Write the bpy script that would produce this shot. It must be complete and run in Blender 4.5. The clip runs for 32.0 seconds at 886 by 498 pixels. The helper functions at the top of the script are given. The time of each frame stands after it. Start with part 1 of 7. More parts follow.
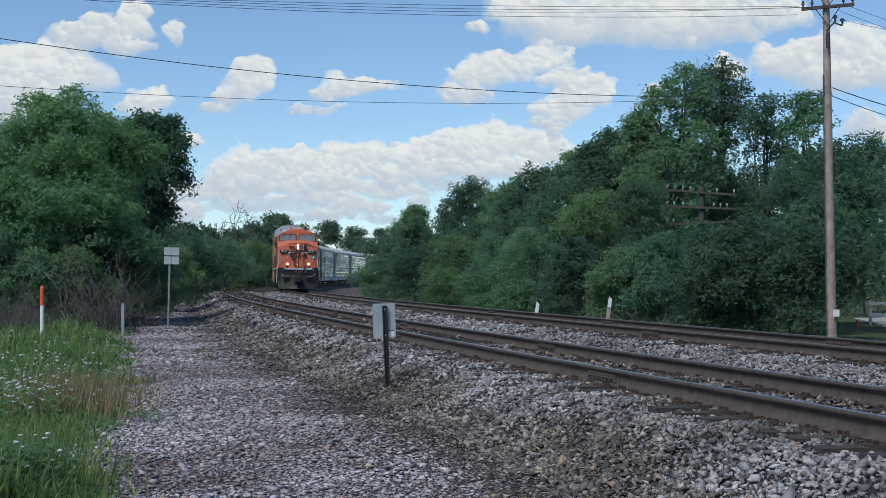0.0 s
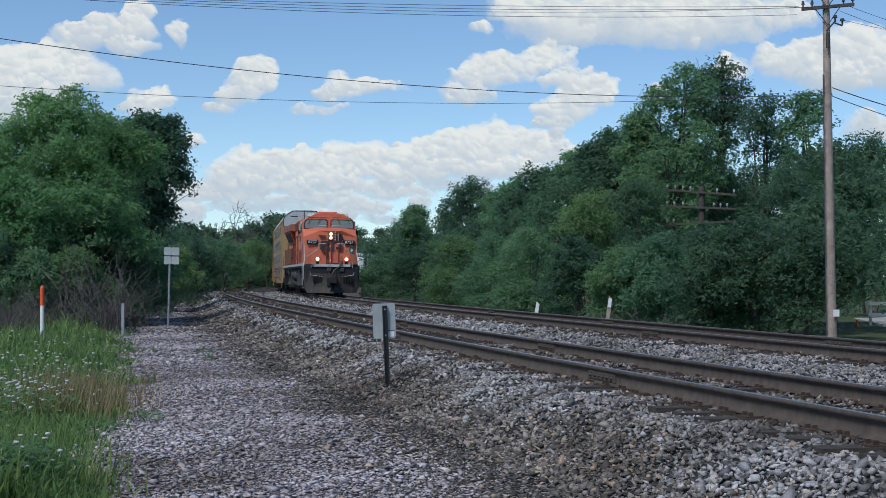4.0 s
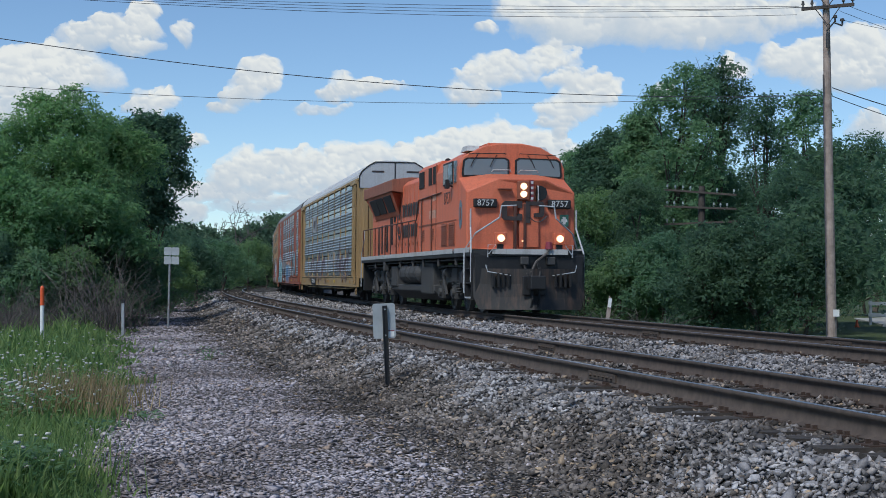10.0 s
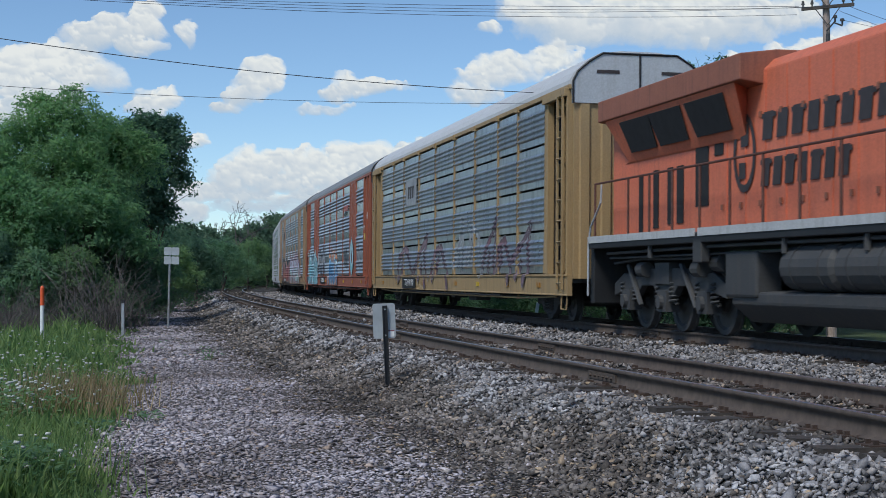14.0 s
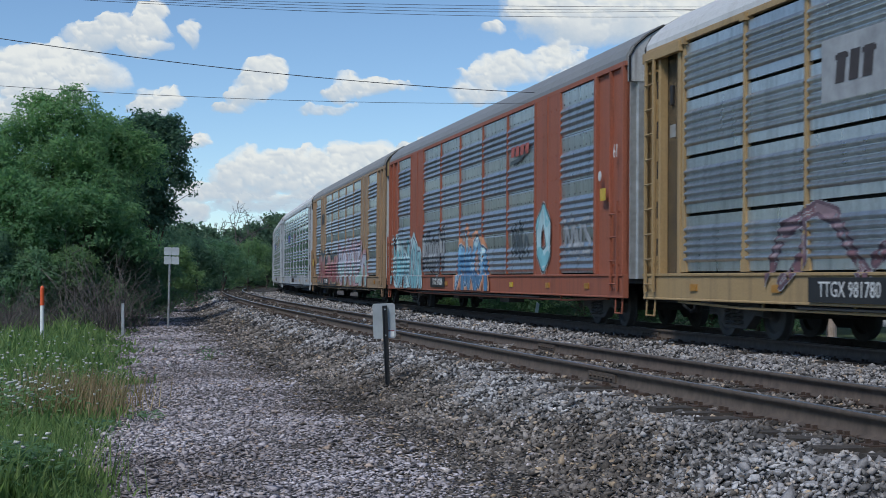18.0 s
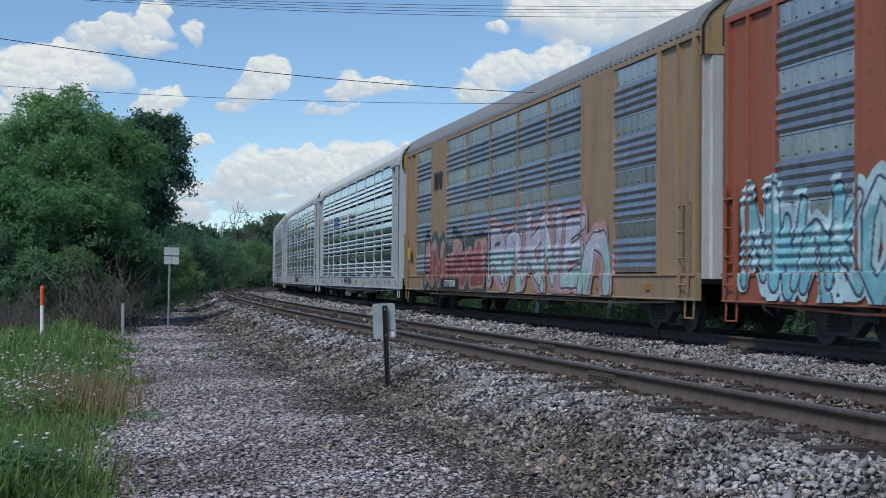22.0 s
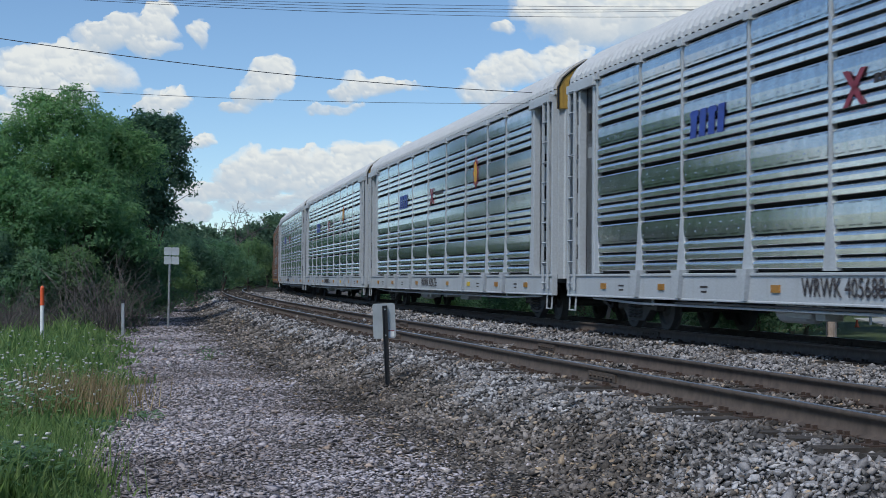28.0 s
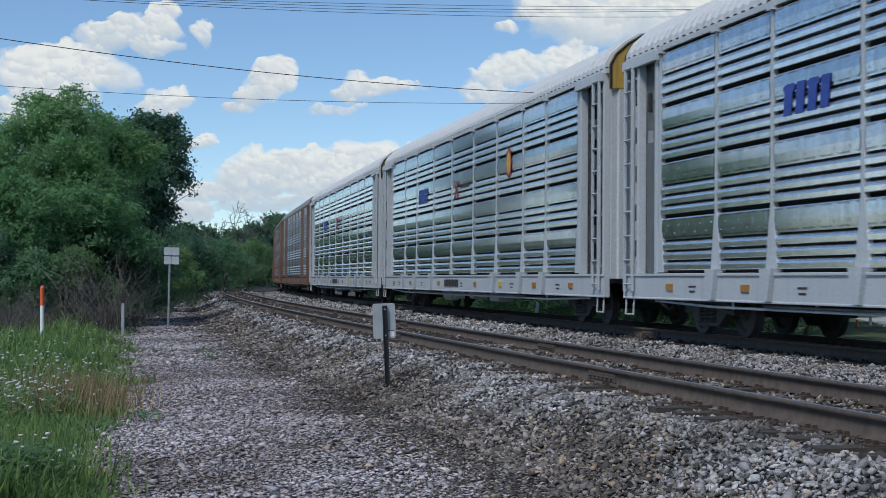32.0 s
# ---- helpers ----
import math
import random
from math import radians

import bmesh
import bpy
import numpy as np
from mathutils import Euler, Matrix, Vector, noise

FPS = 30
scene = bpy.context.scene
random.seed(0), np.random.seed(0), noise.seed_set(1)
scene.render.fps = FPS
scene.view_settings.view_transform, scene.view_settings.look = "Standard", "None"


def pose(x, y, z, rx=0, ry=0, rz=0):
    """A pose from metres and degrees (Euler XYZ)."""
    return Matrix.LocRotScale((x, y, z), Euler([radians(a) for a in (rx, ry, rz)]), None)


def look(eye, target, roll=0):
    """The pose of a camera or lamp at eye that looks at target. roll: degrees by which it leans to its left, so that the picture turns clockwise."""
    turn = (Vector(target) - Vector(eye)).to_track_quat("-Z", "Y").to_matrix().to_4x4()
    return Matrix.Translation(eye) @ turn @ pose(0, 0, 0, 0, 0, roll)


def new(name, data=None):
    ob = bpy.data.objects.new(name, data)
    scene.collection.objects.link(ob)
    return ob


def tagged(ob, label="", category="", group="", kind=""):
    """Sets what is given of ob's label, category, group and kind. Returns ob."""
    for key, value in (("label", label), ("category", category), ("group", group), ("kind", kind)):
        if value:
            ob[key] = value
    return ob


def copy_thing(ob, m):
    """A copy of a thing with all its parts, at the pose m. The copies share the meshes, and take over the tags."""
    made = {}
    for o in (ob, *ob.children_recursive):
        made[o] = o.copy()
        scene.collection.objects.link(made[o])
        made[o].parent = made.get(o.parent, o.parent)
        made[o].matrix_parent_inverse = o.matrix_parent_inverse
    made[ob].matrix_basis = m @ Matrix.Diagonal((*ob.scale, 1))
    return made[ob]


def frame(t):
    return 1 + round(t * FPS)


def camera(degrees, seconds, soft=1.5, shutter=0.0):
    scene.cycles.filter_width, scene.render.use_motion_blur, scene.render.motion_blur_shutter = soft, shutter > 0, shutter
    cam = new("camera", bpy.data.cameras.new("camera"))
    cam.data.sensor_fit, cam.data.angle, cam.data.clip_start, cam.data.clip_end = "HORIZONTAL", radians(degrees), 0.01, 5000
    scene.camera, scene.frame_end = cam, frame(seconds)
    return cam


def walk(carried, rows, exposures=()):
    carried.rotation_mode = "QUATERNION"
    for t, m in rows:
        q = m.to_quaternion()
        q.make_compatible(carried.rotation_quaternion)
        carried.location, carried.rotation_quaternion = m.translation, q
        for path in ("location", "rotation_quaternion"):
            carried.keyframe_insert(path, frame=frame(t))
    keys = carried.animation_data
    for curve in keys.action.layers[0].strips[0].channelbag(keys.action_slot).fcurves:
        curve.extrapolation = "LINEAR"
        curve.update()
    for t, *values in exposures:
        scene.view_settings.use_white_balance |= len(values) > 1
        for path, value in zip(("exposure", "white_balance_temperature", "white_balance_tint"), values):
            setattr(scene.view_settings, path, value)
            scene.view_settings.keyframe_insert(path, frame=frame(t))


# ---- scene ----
# ---- camera: a tripod beside the line, zoomed in ----
cam = camera(32.39, 32.0, soft=0.8, shutter=0.25)
EYE = (0.0, 0.0, 0.977)
STAND = pose(*EYE, 91.081, 0, 0)
walk(cam, [(0.0, STAND), (32.0, STAND)], [(0.0, 0.3, 6120, 5.5), (32.0, 0.3, 6120, 5.5)])

# ---- light: blue summer sky, the sun veiled by a cloud ----
SUN_EL, SUN_AZ = radians(52), radians(215)
world = bpy.data.worlds.new("sky")
world.use_nodes = True
scene.world = world
wn = world.node_tree
sky = wn.nodes.new("ShaderNodeTexSky")
sky.sky_type = "NISHITA"
sky.sun_disc = False
sky.sun_elevation, sky.sun_rotation = SUN_EL, SUN_AZ
sky.altitude, sky.air_density, sky.dust_density, sky.ozone_density = 2000, 1.0, 0.0, 3.4
wn.links.new(sky.outputs[0], wn.nodes["Background"].inputs[0])
wn.nodes["Background"].inputs[1].default_value = 0.093
sun = new("sun", bpy.data.lights.new("sun", "SUN"))
sun.data.energy, sun.data.angle, sun.data.color = 2.2, radians(14), (1.0, 0.95, 0.88)
aim = Vector((math.sin(SUN_AZ) * math.cos(SUN_EL), math.cos(SUN_AZ) * math.cos(SUN_EL), math.sin(SUN_EL)))
sun.matrix_world = look(aim * 60, (0, 0, 0))

# ---- plan: the line bends with two curvatures; s runs with the train, metres ----
TRACK_GAP, CANT = 4.973, 0.0074
SPEED, CAR_PITCH, LOCO_PITCH = 7.662, 27.092, 22.584
S_TAB = np.arange(-560.0, 140.01, 0.5)
HEAD_TAB = 4.918496 + 0.000784 * S_TAB + np.where(S_TAB < -60, 0.0004075 * (S_TAB + 60), 0.0)
X_TAB = np.concatenate([[0], np.cumsum((np.cos(HEAD_TAB)[1:] + np.cos(HEAD_TAB)[:-1]) * 0.25)])
Y_TAB = np.concatenate([[0], np.cumsum((np.sin(HEAD_TAB)[1:] + np.sin(HEAD_TAB)[:-1]) * 0.25)])
I0 = int(np.argmin(abs(S_TAB)))
X_TAB, Y_TAB = X_TAB - X_TAB[I0] + 2.4588, Y_TAB - Y_TAB[I0] + 40.1804


def along(s, off=0.0):
    """Point and heading at s, off metres to the right of the way the train goes (towards the camera)."""
    h = np.interp(s, S_TAB, HEAD_TAB)
    return (np.interp(s, S_TAB, X_TAB) + off * np.sin(h), np.interp(s, S_TAB, Y_TAB) - off * np.cos(h), h)


def across(x, y):
    """The s and the offset of points of the plan, for arrays."""
    x, y = np.atleast_1d(x).astype(float), np.atleast_1d(y).astype(float)
    k = np.zeros(len(x), int)
    xs, ys = X_TAB[::4], Y_TAB[::4]
    for a in range(0, len(x), 4000):
        k[a:a + 4000] = np.argmin((x[a:a + 4000, None] - xs) ** 2 + (y[a:a + 4000, None] - ys) ** 2, 1) * 4
    h = HEAD_TAB[k]
    dx, dy = x - X_TAB[k], y - Y_TAB[k]
    return S_TAB[k] + dx * np.cos(h) + dy * np.sin(h), dx * np.sin(h) - dy * np.cos(h)


def front_at(k, t):
    """s of the front coupler of the engine (k = 0) or of the k-th car."""
    return SPEED * (t - 20) + 2 * CAR_PITCH + (LOCO_PITCH if k == 0 else -(k - 1) * CAR_PITCH)


def spot(u, depth):
    """Plan x of a sight line (u counted from 0 to 1568 across the view) at a distance ahead."""
    return (u - 784) / 2699.4 * depth


def rise(v, depth):
    """Height of a sight line (v counted from 0 to 882 down the view) at a distance ahead."""
    return EYE[2] + (491.9 - v) / 2699.4 * depth


# ---- mesh helpers ----
class Shape:
    def __init__(self):
        self.v, self.f = [], []

    def add(self, verts, faces):
        n = len(self.v)
        self.v += [tuple(map(float, p)) for p in verts]
        self.f += [tuple(n + i for i in q) for q in faces]
        return self

    def box(self, x0, x1, y0, y1, z0, z1):
        return self.add([(x, y, z) for x in (x0, x1) for y in (y0, y1) for z in (z0, z1)],
                        [(0, 1, 3, 2), (4, 6, 7, 5), (0, 4, 5, 1), (2, 3, 7, 6), (0, 2, 6, 4), (1, 5, 7, 3)])

    def prism(self, ring_a, ring_b):
        """Two rings of the same count, joined and capped."""
        n = len(ring_a)
        return self.add(list(ring_a) + list(ring_b),
                        [(i, (i + 1) % n, n + (i + 1) % n, n + i) for i in range(n)] + [tuple(range(n))[::-1], tuple(range(n, 2 * n))])

    def tube(self, a, b, ra, rb=None, n=8):
        a, b = Vector(a), Vector(b)
        rb = ra if rb is None else rb
        q = (b - a).to_track_quat("Z", "Y").to_matrix()
        c = [(math.cos(6.28319 * i / n), math.sin(6.28319 * i / n)) for i in range(n)]
        return self.prism([a + q @ Vector((x * ra, y * ra, 0)) for x, y in c], [b + q @ Vector((x * rb, y * rb, 0)) for x, y in c])

    def pipe(self, pts, r, n=6):
        """One bent tube through the points."""
        pts = [Vector(p) for p in pts]
        rings = []
        for i, p in enumerate(pts):
            way = (pts[min(i + 1, len(pts) - 1)] - pts[max(i - 1, 0)]).normalized()
            side = way.cross(Vector((0.13, 0.31, 0.94))).normalized()
            up = side.cross(way)
            rings.append([p + side * (r * math.cos(6.28319 * k / n)) + up * (r * math.sin(6.28319 * k / n)) for k in range(n)])
        m = len(pts)
        return self.add([q for ring in rings for q in ring],
                        [(i * n + k, i * n + (k + 1) % n, (i + 1) * n + (k + 1) % n, (i + 1) * n + k) for i in range(m - 1) for k in range(n)]
                        + [tuple(range(n))[::-1], tuple(range((m - 1) * n, m * n))])


def mesh_of(shape, name, smooth=False):
    me = bpy.data.meshes.new(name)
    me.from_pydata(shape.v, [], shape.f)
    me.update()
    if smooth:
        me.shade_smooth()
    return me


def tidy(me):
    bm = bmesh.new()
    bm.from_mesh(me)
    bmesh.ops.recalc_face_normals(bm, faces=bm.faces)
    bm.to_mesh(me)
    bm.free()
    return me


def part(name, shape, material, parent=None, label="", bevel=0.0, smooth=False, at=None):
    """One mesh object under a thing or a part."""
    me = tidy(mesh_of(shape, name, smooth))
    me.materials.append(material)
    ob = new(name, me)
    ob.parent = parent
    if at is not None:
        ob.matrix_basis = at
    if label:
        tagged(ob, label=label)
    if bevel:
        mod = ob.modifiers.new("edge", "BEVEL")
        mod.width, mod.segments, mod.limit_method, mod.angle_limit = bevel, 2, "ANGLE", radians(40)
    return ob


def piece(name, me, parent, m=None):
    ob = new(name, me)
    ob.parent = parent
    if m is not None:
        ob.matrix_basis = m
    return ob


def raw(name, verts, faces, material, parent=None, smooth=False):
    """A joined mesh from arrays: verts (n, 3), faces (m, 3) or (m, 4)."""
    me = bpy.data.meshes.new(name)
    k = faces.shape[1]
    me.vertices.add(len(verts))
    me.vertices.foreach_set("co", np.asarray(verts, np.float32).ravel())
    me.loops.add(faces.size)
    me.loops.foreach_set("vertex_index", faces.astype(np.int32).ravel())
    me.polygons.add(len(faces))
    me.polygons.foreach_set("loop_start", np.arange(0, faces.size, k, dtype=np.int32))
    me.update(calc_edges=True)
    me.validate()
    if smooth:
        me.shade_smooth()
    me.materials.append(material)
    ob = new(name, me)
    ob.parent = parent
    return ob


def thing(name, label, category, group="", at=None):
    ob = tagged(new(name), label, category, group)
    if at is not None:
        ob.matrix_basis = at
    return ob

# ---- materials ----
class Nodes:
    def __init__(self, name):
        self.mat = bpy.data.materials.new(name)
        self.mat.use_nodes = True
        self.t = self.mat.node_tree
        self.bsdf = self.t.nodes["Principled BSDF"]
        self.out = self.t.nodes["Material Output"]

    def n(self, kind, **sets):
        node = self.t.nodes.new("ShaderNode" + kind)
        for k, v in sets.items():
            if k in node.inputs:
                node.inputs[k].default_value = v
        return node

    def link(self, a, b):
        self.t.links.new(a, b)

    def coords(self, which="Object"):
        return self.n("TexCoord").outputs[which]

    def noise(self, scale, detail=4.0, rough=0.55, vec=None):
        node = self.n("TexNoise", Scale=scale, Detail=detail, Roughness=rough)
        self.link(vec if vec is not None else self.coords(), node.inputs["Vector"])
        return node.outputs["Fac"]

    def ramp(self, fac, stops):
        node = self.n("ValToRGB")
        el = node.color_ramp.elements
        while len(el) < len(stops):
            el.new(0.5)
        for e, (p, c) in zip(el, stops):
            e.position, e.color = p, (*c, 1.0)
        self.link(fac, node.inputs[0])
        return node.outputs["Color"]

    def math(self, op, a, b=None, clamp=False):
        node = self.n("Math")
        node.operation, node.use_clamp = op, clamp
        for i, x in enumerate((a, b)):
            if x is None:
                continue
            if isinstance(x, (int, float)):
                node.inputs[i].default_value = x
            else:
                self.link(x, node.inputs[i])
        return node.outputs[0]

    def mix(self, fac, a, b, blend="MIX"):
        node = self.n("Mix")
        node.data_type, node.blend_type = "RGBA", blend
        for sock, x in ((node.inputs[0], fac), (node.inputs[6], a), (node.inputs[7], b)):
            if isinstance(x, (int, float)):
                sock.default_value = x
            elif isinstance(x, tuple):
                sock.default_value = (*x, 1.0)
            else:
                self.link(x, sock)
        return node.outputs[2]

    def bump(self, height, strength=0.4, dist=0.02):
        node = self.n("Bump", Strength=strength, Distance=dist)
        self.link(height, node.inputs["Height"])
        self.link(node.outputs[0], self.bsdf.inputs["Normal"])
        return node

    def done(self, color=None, rough=0.7, metal=0.0, spec=None):
        if color is not None:
            if isinstance(color, tuple):
                self.bsdf.inputs["Base Color"].default_value = (*color, 1.0)
            else:
                self.link(color, self.bsdf.inputs["Base Color"])
        if isinstance(rough, (int, float)):
            self.bsdf.inputs["Roughness"].default_value = rough
        else:
            self.link(rough, self.bsdf.inputs["Roughness"])
        self.bsdf.inputs["Metallic"].default_value = metal
        if spec is not None:
            self.bsdf.inputs["Specular IOR Level"].default_value = spec
        return self.mat


def paint(name, base, worn, dirt=(0.05, 0.04, 0.035), amount=0.35, rough=0.5, metal=0.0, scale=1.0):
    """Painted steel with faded patches, streaks of grime that run down, and fine grain."""
    m = Nodes(name)
    c = m.coords()
    fade = m.noise(0.9 * scale, 5, 0.6, c)
    mp = m.n("Mapping")
    mp.inputs["Scale"].default_value = (7 * scale, 7 * scale, 0.5 * scale)
    m.link(c, mp.inputs[0])
    streak = m.noise(1.0, 4, 0.65, mp.outputs[0])
    fine = m.noise(28 * scale, 3, 0.6, c)
    col = m.mix(fade, base, worn)
    s = m.ramp(streak, [(0.5, (0, 0, 0)), (0.78, (1, 1, 1))])
    col = m.mix(m.math("MULTIPLY", s, amount), col, dirt)
    g = m.ramp(fine, [(0.35, (0.86, 0.86, 0.86)), (0.7, (1.06, 1.06, 1.06))])
    col = m.mix(1.0, col, g, "MULTIPLY")
    r = m.math("ADD", m.math("MULTIPLY", fade, 0.3), rough - 0.12, True)
    m.bump(fine, 0.08, 0.004)
    return m.done(col, r, metal)


def plain(name, color, rough=0.6, metal=0.0, vary=0.25, scale=6.0, bump=0.1):
    m = Nodes(name)
    f = m.noise(scale, 5, 0.6)
    lo, hi = tuple(x * (1 - vary) for x in color), tuple(min(1, x * (1 + vary)) for x in color)
    col = m.ramp(f, [(0.3, lo), (0.7, hi)])
    if bump:
        m.bump(m.noise(scale * 8, 3), bump, 0.004)
    return m.done(col, rough, metal)


def glow(name, color, strength):
    m = Nodes(name)
    m.bsdf.inputs["Emission Color"].default_value = (*color, 1)
    m.bsdf.inputs["Emission Strength"].default_value = strength
    return m.done(color, 0.3)


def stones_mat(name, tones, rough=0.85):
    m = Nodes(name)
    geo = m.n("NewGeometry")
    col = m.ramp(geo.outputs["Random Per Island"], tones)
    big = m.noise(0.55, 4, 0.6)
    col = m.mix(1.0, col, m.ramp(big, [(0.32, (0.5, 0.47, 0.44)), (0.6, (1.15, 1.15, 1.16))]), "MULTIPLY")
    fine = m.noise(60, 3, 0.6)
    col = m.mix(1.0, col, m.ramp(fine, [(0.3, (0.75, 0.75, 0.75)), (0.7, (1.15, 1.15, 1.15))]), "MULTIPLY")
    m.bump(fine, 0.35, 0.004)
    return m.done(col, rough)


def ground_stone(name, dark, mid, light, size):
    """Ground of packed crushed stone: cells with dark joints."""
    m = Nodes(name)
    c = m.coords()
    vo = m.n("TexVoronoi", Scale=1 / size, Randomness=1.0)
    m.link(c, vo.inputs["Vector"])
    ve = m.n("TexVoronoi", Scale=1 / size, Randomness=1.0)
    ve.feature = "DISTANCE_TO_EDGE"
    m.link(c, ve.inputs["Vector"])
    sep = m.n("SeparateColor")
    m.link(vo.outputs["Color"], sep.inputs[0])
    col = m.ramp(sep.outputs[0], [(0.0, dark), (0.45, mid), (1.0, light)])
    col = m.mix(m.ramp(ve.outputs[0], [(0.0, (1, 1, 1)), (0.16, (0, 0, 0))]), col, tuple(x * 0.35 for x in dark))
    col = m.mix(1.0, col, m.ramp(m.noise(0.4, 5, 0.65), [(0.3, (0.6, 0.58, 0.55)), (0.65, (1.05, 1.05, 1.05))]), "MULTIPLY")
    h = m.ramp(ve.outputs[0], [(0.0, (0, 0, 0)), (0.35, (1, 1, 1))])
    m.bump(h, 1.0, size * 0.5)
    return m.done(col, 0.9)


def leaf_mat(name, dark, mid, light, trans=0.5):
    m = Nodes(name)
    geo = m.n("NewGeometry")
    col = m.ramp(geo.outputs["Random Per Island"], [(0.0, dark), (0.55, mid), (1.0, light)])
    patch = m.noise(0.45, 3, 0.6)
    col = m.mix(1.0, col, m.ramp(patch, [(0.3, (0.8, 0.84, 0.88)), (0.7, (1.1, 1.08, 0.98))]), "MULTIPLY")
    info = m.n("ObjectInfo")
    col = m.mix(1.0, col, m.ramp(info.outputs["Random"], [(0.0, (0.87, 0.92, 0.96)), (1.0, (1.06, 1.03, 0.97))]), "MULTIPLY")
    tr = m.n("BsdfTranslucent")
    m.link(m.mix(1.0, col, (2.35, 2.55, 2.1), "MULTIPLY"), tr.inputs[0])
    sh = m.n("MixShader")
    sh.inputs[0].default_value = trans
    m.done(m.mix(1.0, col, (1.35, 1.35, 1.42), "MULTIPLY"), 0.75, 0.0, 0.12)
    m.link(m.bsdf.outputs[0], sh.inputs[1])
    m.link(tr.outputs[0], sh.inputs[2])
    m.link(sh.outputs[0], m.out.inputs["Surface"])
    return m.mat


def galvanised(name, tint, rough, dirt, metal, holes=False, uneven=1.0):
    """Weathered zinc sheet: spangle, dull patches and dirt that runs down; holes: two bands of punched holes."""
    m = Nodes(name)
    c = m.coords()
    mp = m.n("Mapping")
    mp.inputs["Scale"].default_value = (5, 5, 0.5)
    m.link(c, mp.inputs[0])
    info = m.n("ObjectInfo")
    off = m.n("VectorMath")
    off.operation = "ADD"
    m.link(mp.outputs[0], off.inputs[0])
    m.link(m.math("MULTIPLY", info.outputs["Random"], 37.0), off.inputs[1])
    streak = m.noise(1.0, 5, 0.7, off.outputs[0])
    fade = m.noise(0.8, 4, 0.6, off.outputs[0])
    spangle = m.n("TexVoronoi", Scale=26.0)
    m.link(c, spangle.inputs["Vector"])
    sep = m.n("SeparateColor")
    m.link(spangle.outputs["Color"], sep.inputs[0])
    col = m.mix(1.0, m.ramp(fade, [(0.3, tuple(x * 0.82 for x in tint)), (0.7, tint)]),
                m.ramp(info.outputs["Random"], [(0.0, (0.86, 0.87, 0.89)), (1.0, (1.08, 1.08, 1.06))]), "MULTIPLY")
    col = m.mix(1.0, col, m.ramp(sep.outputs[0], [(0.0, (0.92, 0.92, 0.92)), (1.0, (1.05, 1.05, 1.05))]), "MULTIPLY")
    run = m.ramp(streak, [(0.48, (0, 0, 0)), (0.75, (1, 1, 1))])
    col = m.mix(m.math("MULTIPLY", run, dirt), col, (0.09, 0.08, 0.075))
    if holes:
        xyz = m.n("SeparateXYZ")
        m.link(c, xyz.inputs[0])
        x, z = xyz.outputs[0], xyz.outputs[2]
        px = m.math("MULTIPLY", m.math("SUBTRACT", m.math("FRACT", m.math("DIVIDE", x, 0.055)), 0.5), 0.055)
        pz = m.math("MULTIPLY", m.math("SUBTRACT", m.math("FRACT", m.math("DIVIDE", z, 0.05)), 0.5), 0.05)
        hole = m.math("LESS_THAN", m.math("ADD", m.math("MULTIPLY", px, px), m.math("MULTIPLY", pz, pz)), 0.00021)
        low = m.math("LESS_THAN", m.math("ABSOLUTE", m.math("SUBTRACT", z, 0.125)), 0.026)
        high = m.math("LESS_THAN", m.math("ABSOLUTE", m.math("SUBTRACT", z, 0.425)), 0.026)
        group = m.math("GREATER_THAN", m.math("FRACT", m.math("DIVIDE", x, 0.5)), 0.28)
        hole = m.math("MULTIPLY", m.math("MULTIPLY", hole, group), m.math("ADD", low, high))
        col = m.mix(m.math("MULTIPLY", hole, 0.9), col, (0.02, 0.02, 0.025))
    r = m.math("ADD", m.math("ADD", m.math("MULTIPLY", fade, 0.26 * uneven), m.math("MULTIPLY", run, 0.15 * uneven)), rough - 0.15 * uneven, True)
    m.bump(m.noise(3.0, 3, 0.5), 0.05, 0.02)
    return m.done(col, r, metal)


M_RUST = plain("rusted_steel", (0.085, 0.063, 0.05), 0.75, 0.0, 0.35, 9)
M_PLATE = plain("rusty_tie_plate", (0.06, 0.037, 0.027), 0.85, 0.0, 0.4, 14)
M_RAILTOP = plain("polished_railhead", (0.5, 0.5, 0.5), 0.36, 1.0, 0.08, 20, 0)
M_TIE = plain("creosoted_wood", (0.055, 0.045, 0.038), 0.85, 0, 0.5, 7, 0.5)
# bed coloured dark to stand for shade in the gaps between loose stones
M_BALLAST = ground_stone("ballast_bed", (0.03, 0.027, 0.026), (0.085, 0.077, 0.074), (0.16, 0.148, 0.143), 0.045)
M_STONE = stones_mat("crushed_granite", [(0.0, (0.06, 0.057, 0.057)), (0.2, (0.155, 0.147, 0.15)), (0.55, (0.285, 0.272, 0.278)), (0.9, (0.5, 0.48, 0.485)), (1.0, (0.34, 0.25, 0.175))])
M_STONE_PAD = stones_mat("packed_grey_chips", [(0.0, (0.129, 0.116, 0.122)), (0.2, (0.301, 0.272, 0.288)), (0.55, (0.442, 0.399, 0.425)), (0.9, (0.604, 0.548, 0.578)), (1.0, (0.431, 0.317, 0.234))])
M_STONE_WARM = stones_mat("mixed_river_gravel", [(0.0, (0.058, 0.048, 0.042)), (0.3, (0.126, 0.108, 0.095)), (0.65, (0.195, 0.170, 0.153)), (0.9, (0.337, 0.297, 0.278)), (1.0, (0.422, 0.310, 0.198))])
M_BLACK = paint("sooty_black_steel", (0.010, 0.010, 0.012), (0.022, 0.022, 0.024), (0.05, 0.042, 0.036), 0.4, 0.55)
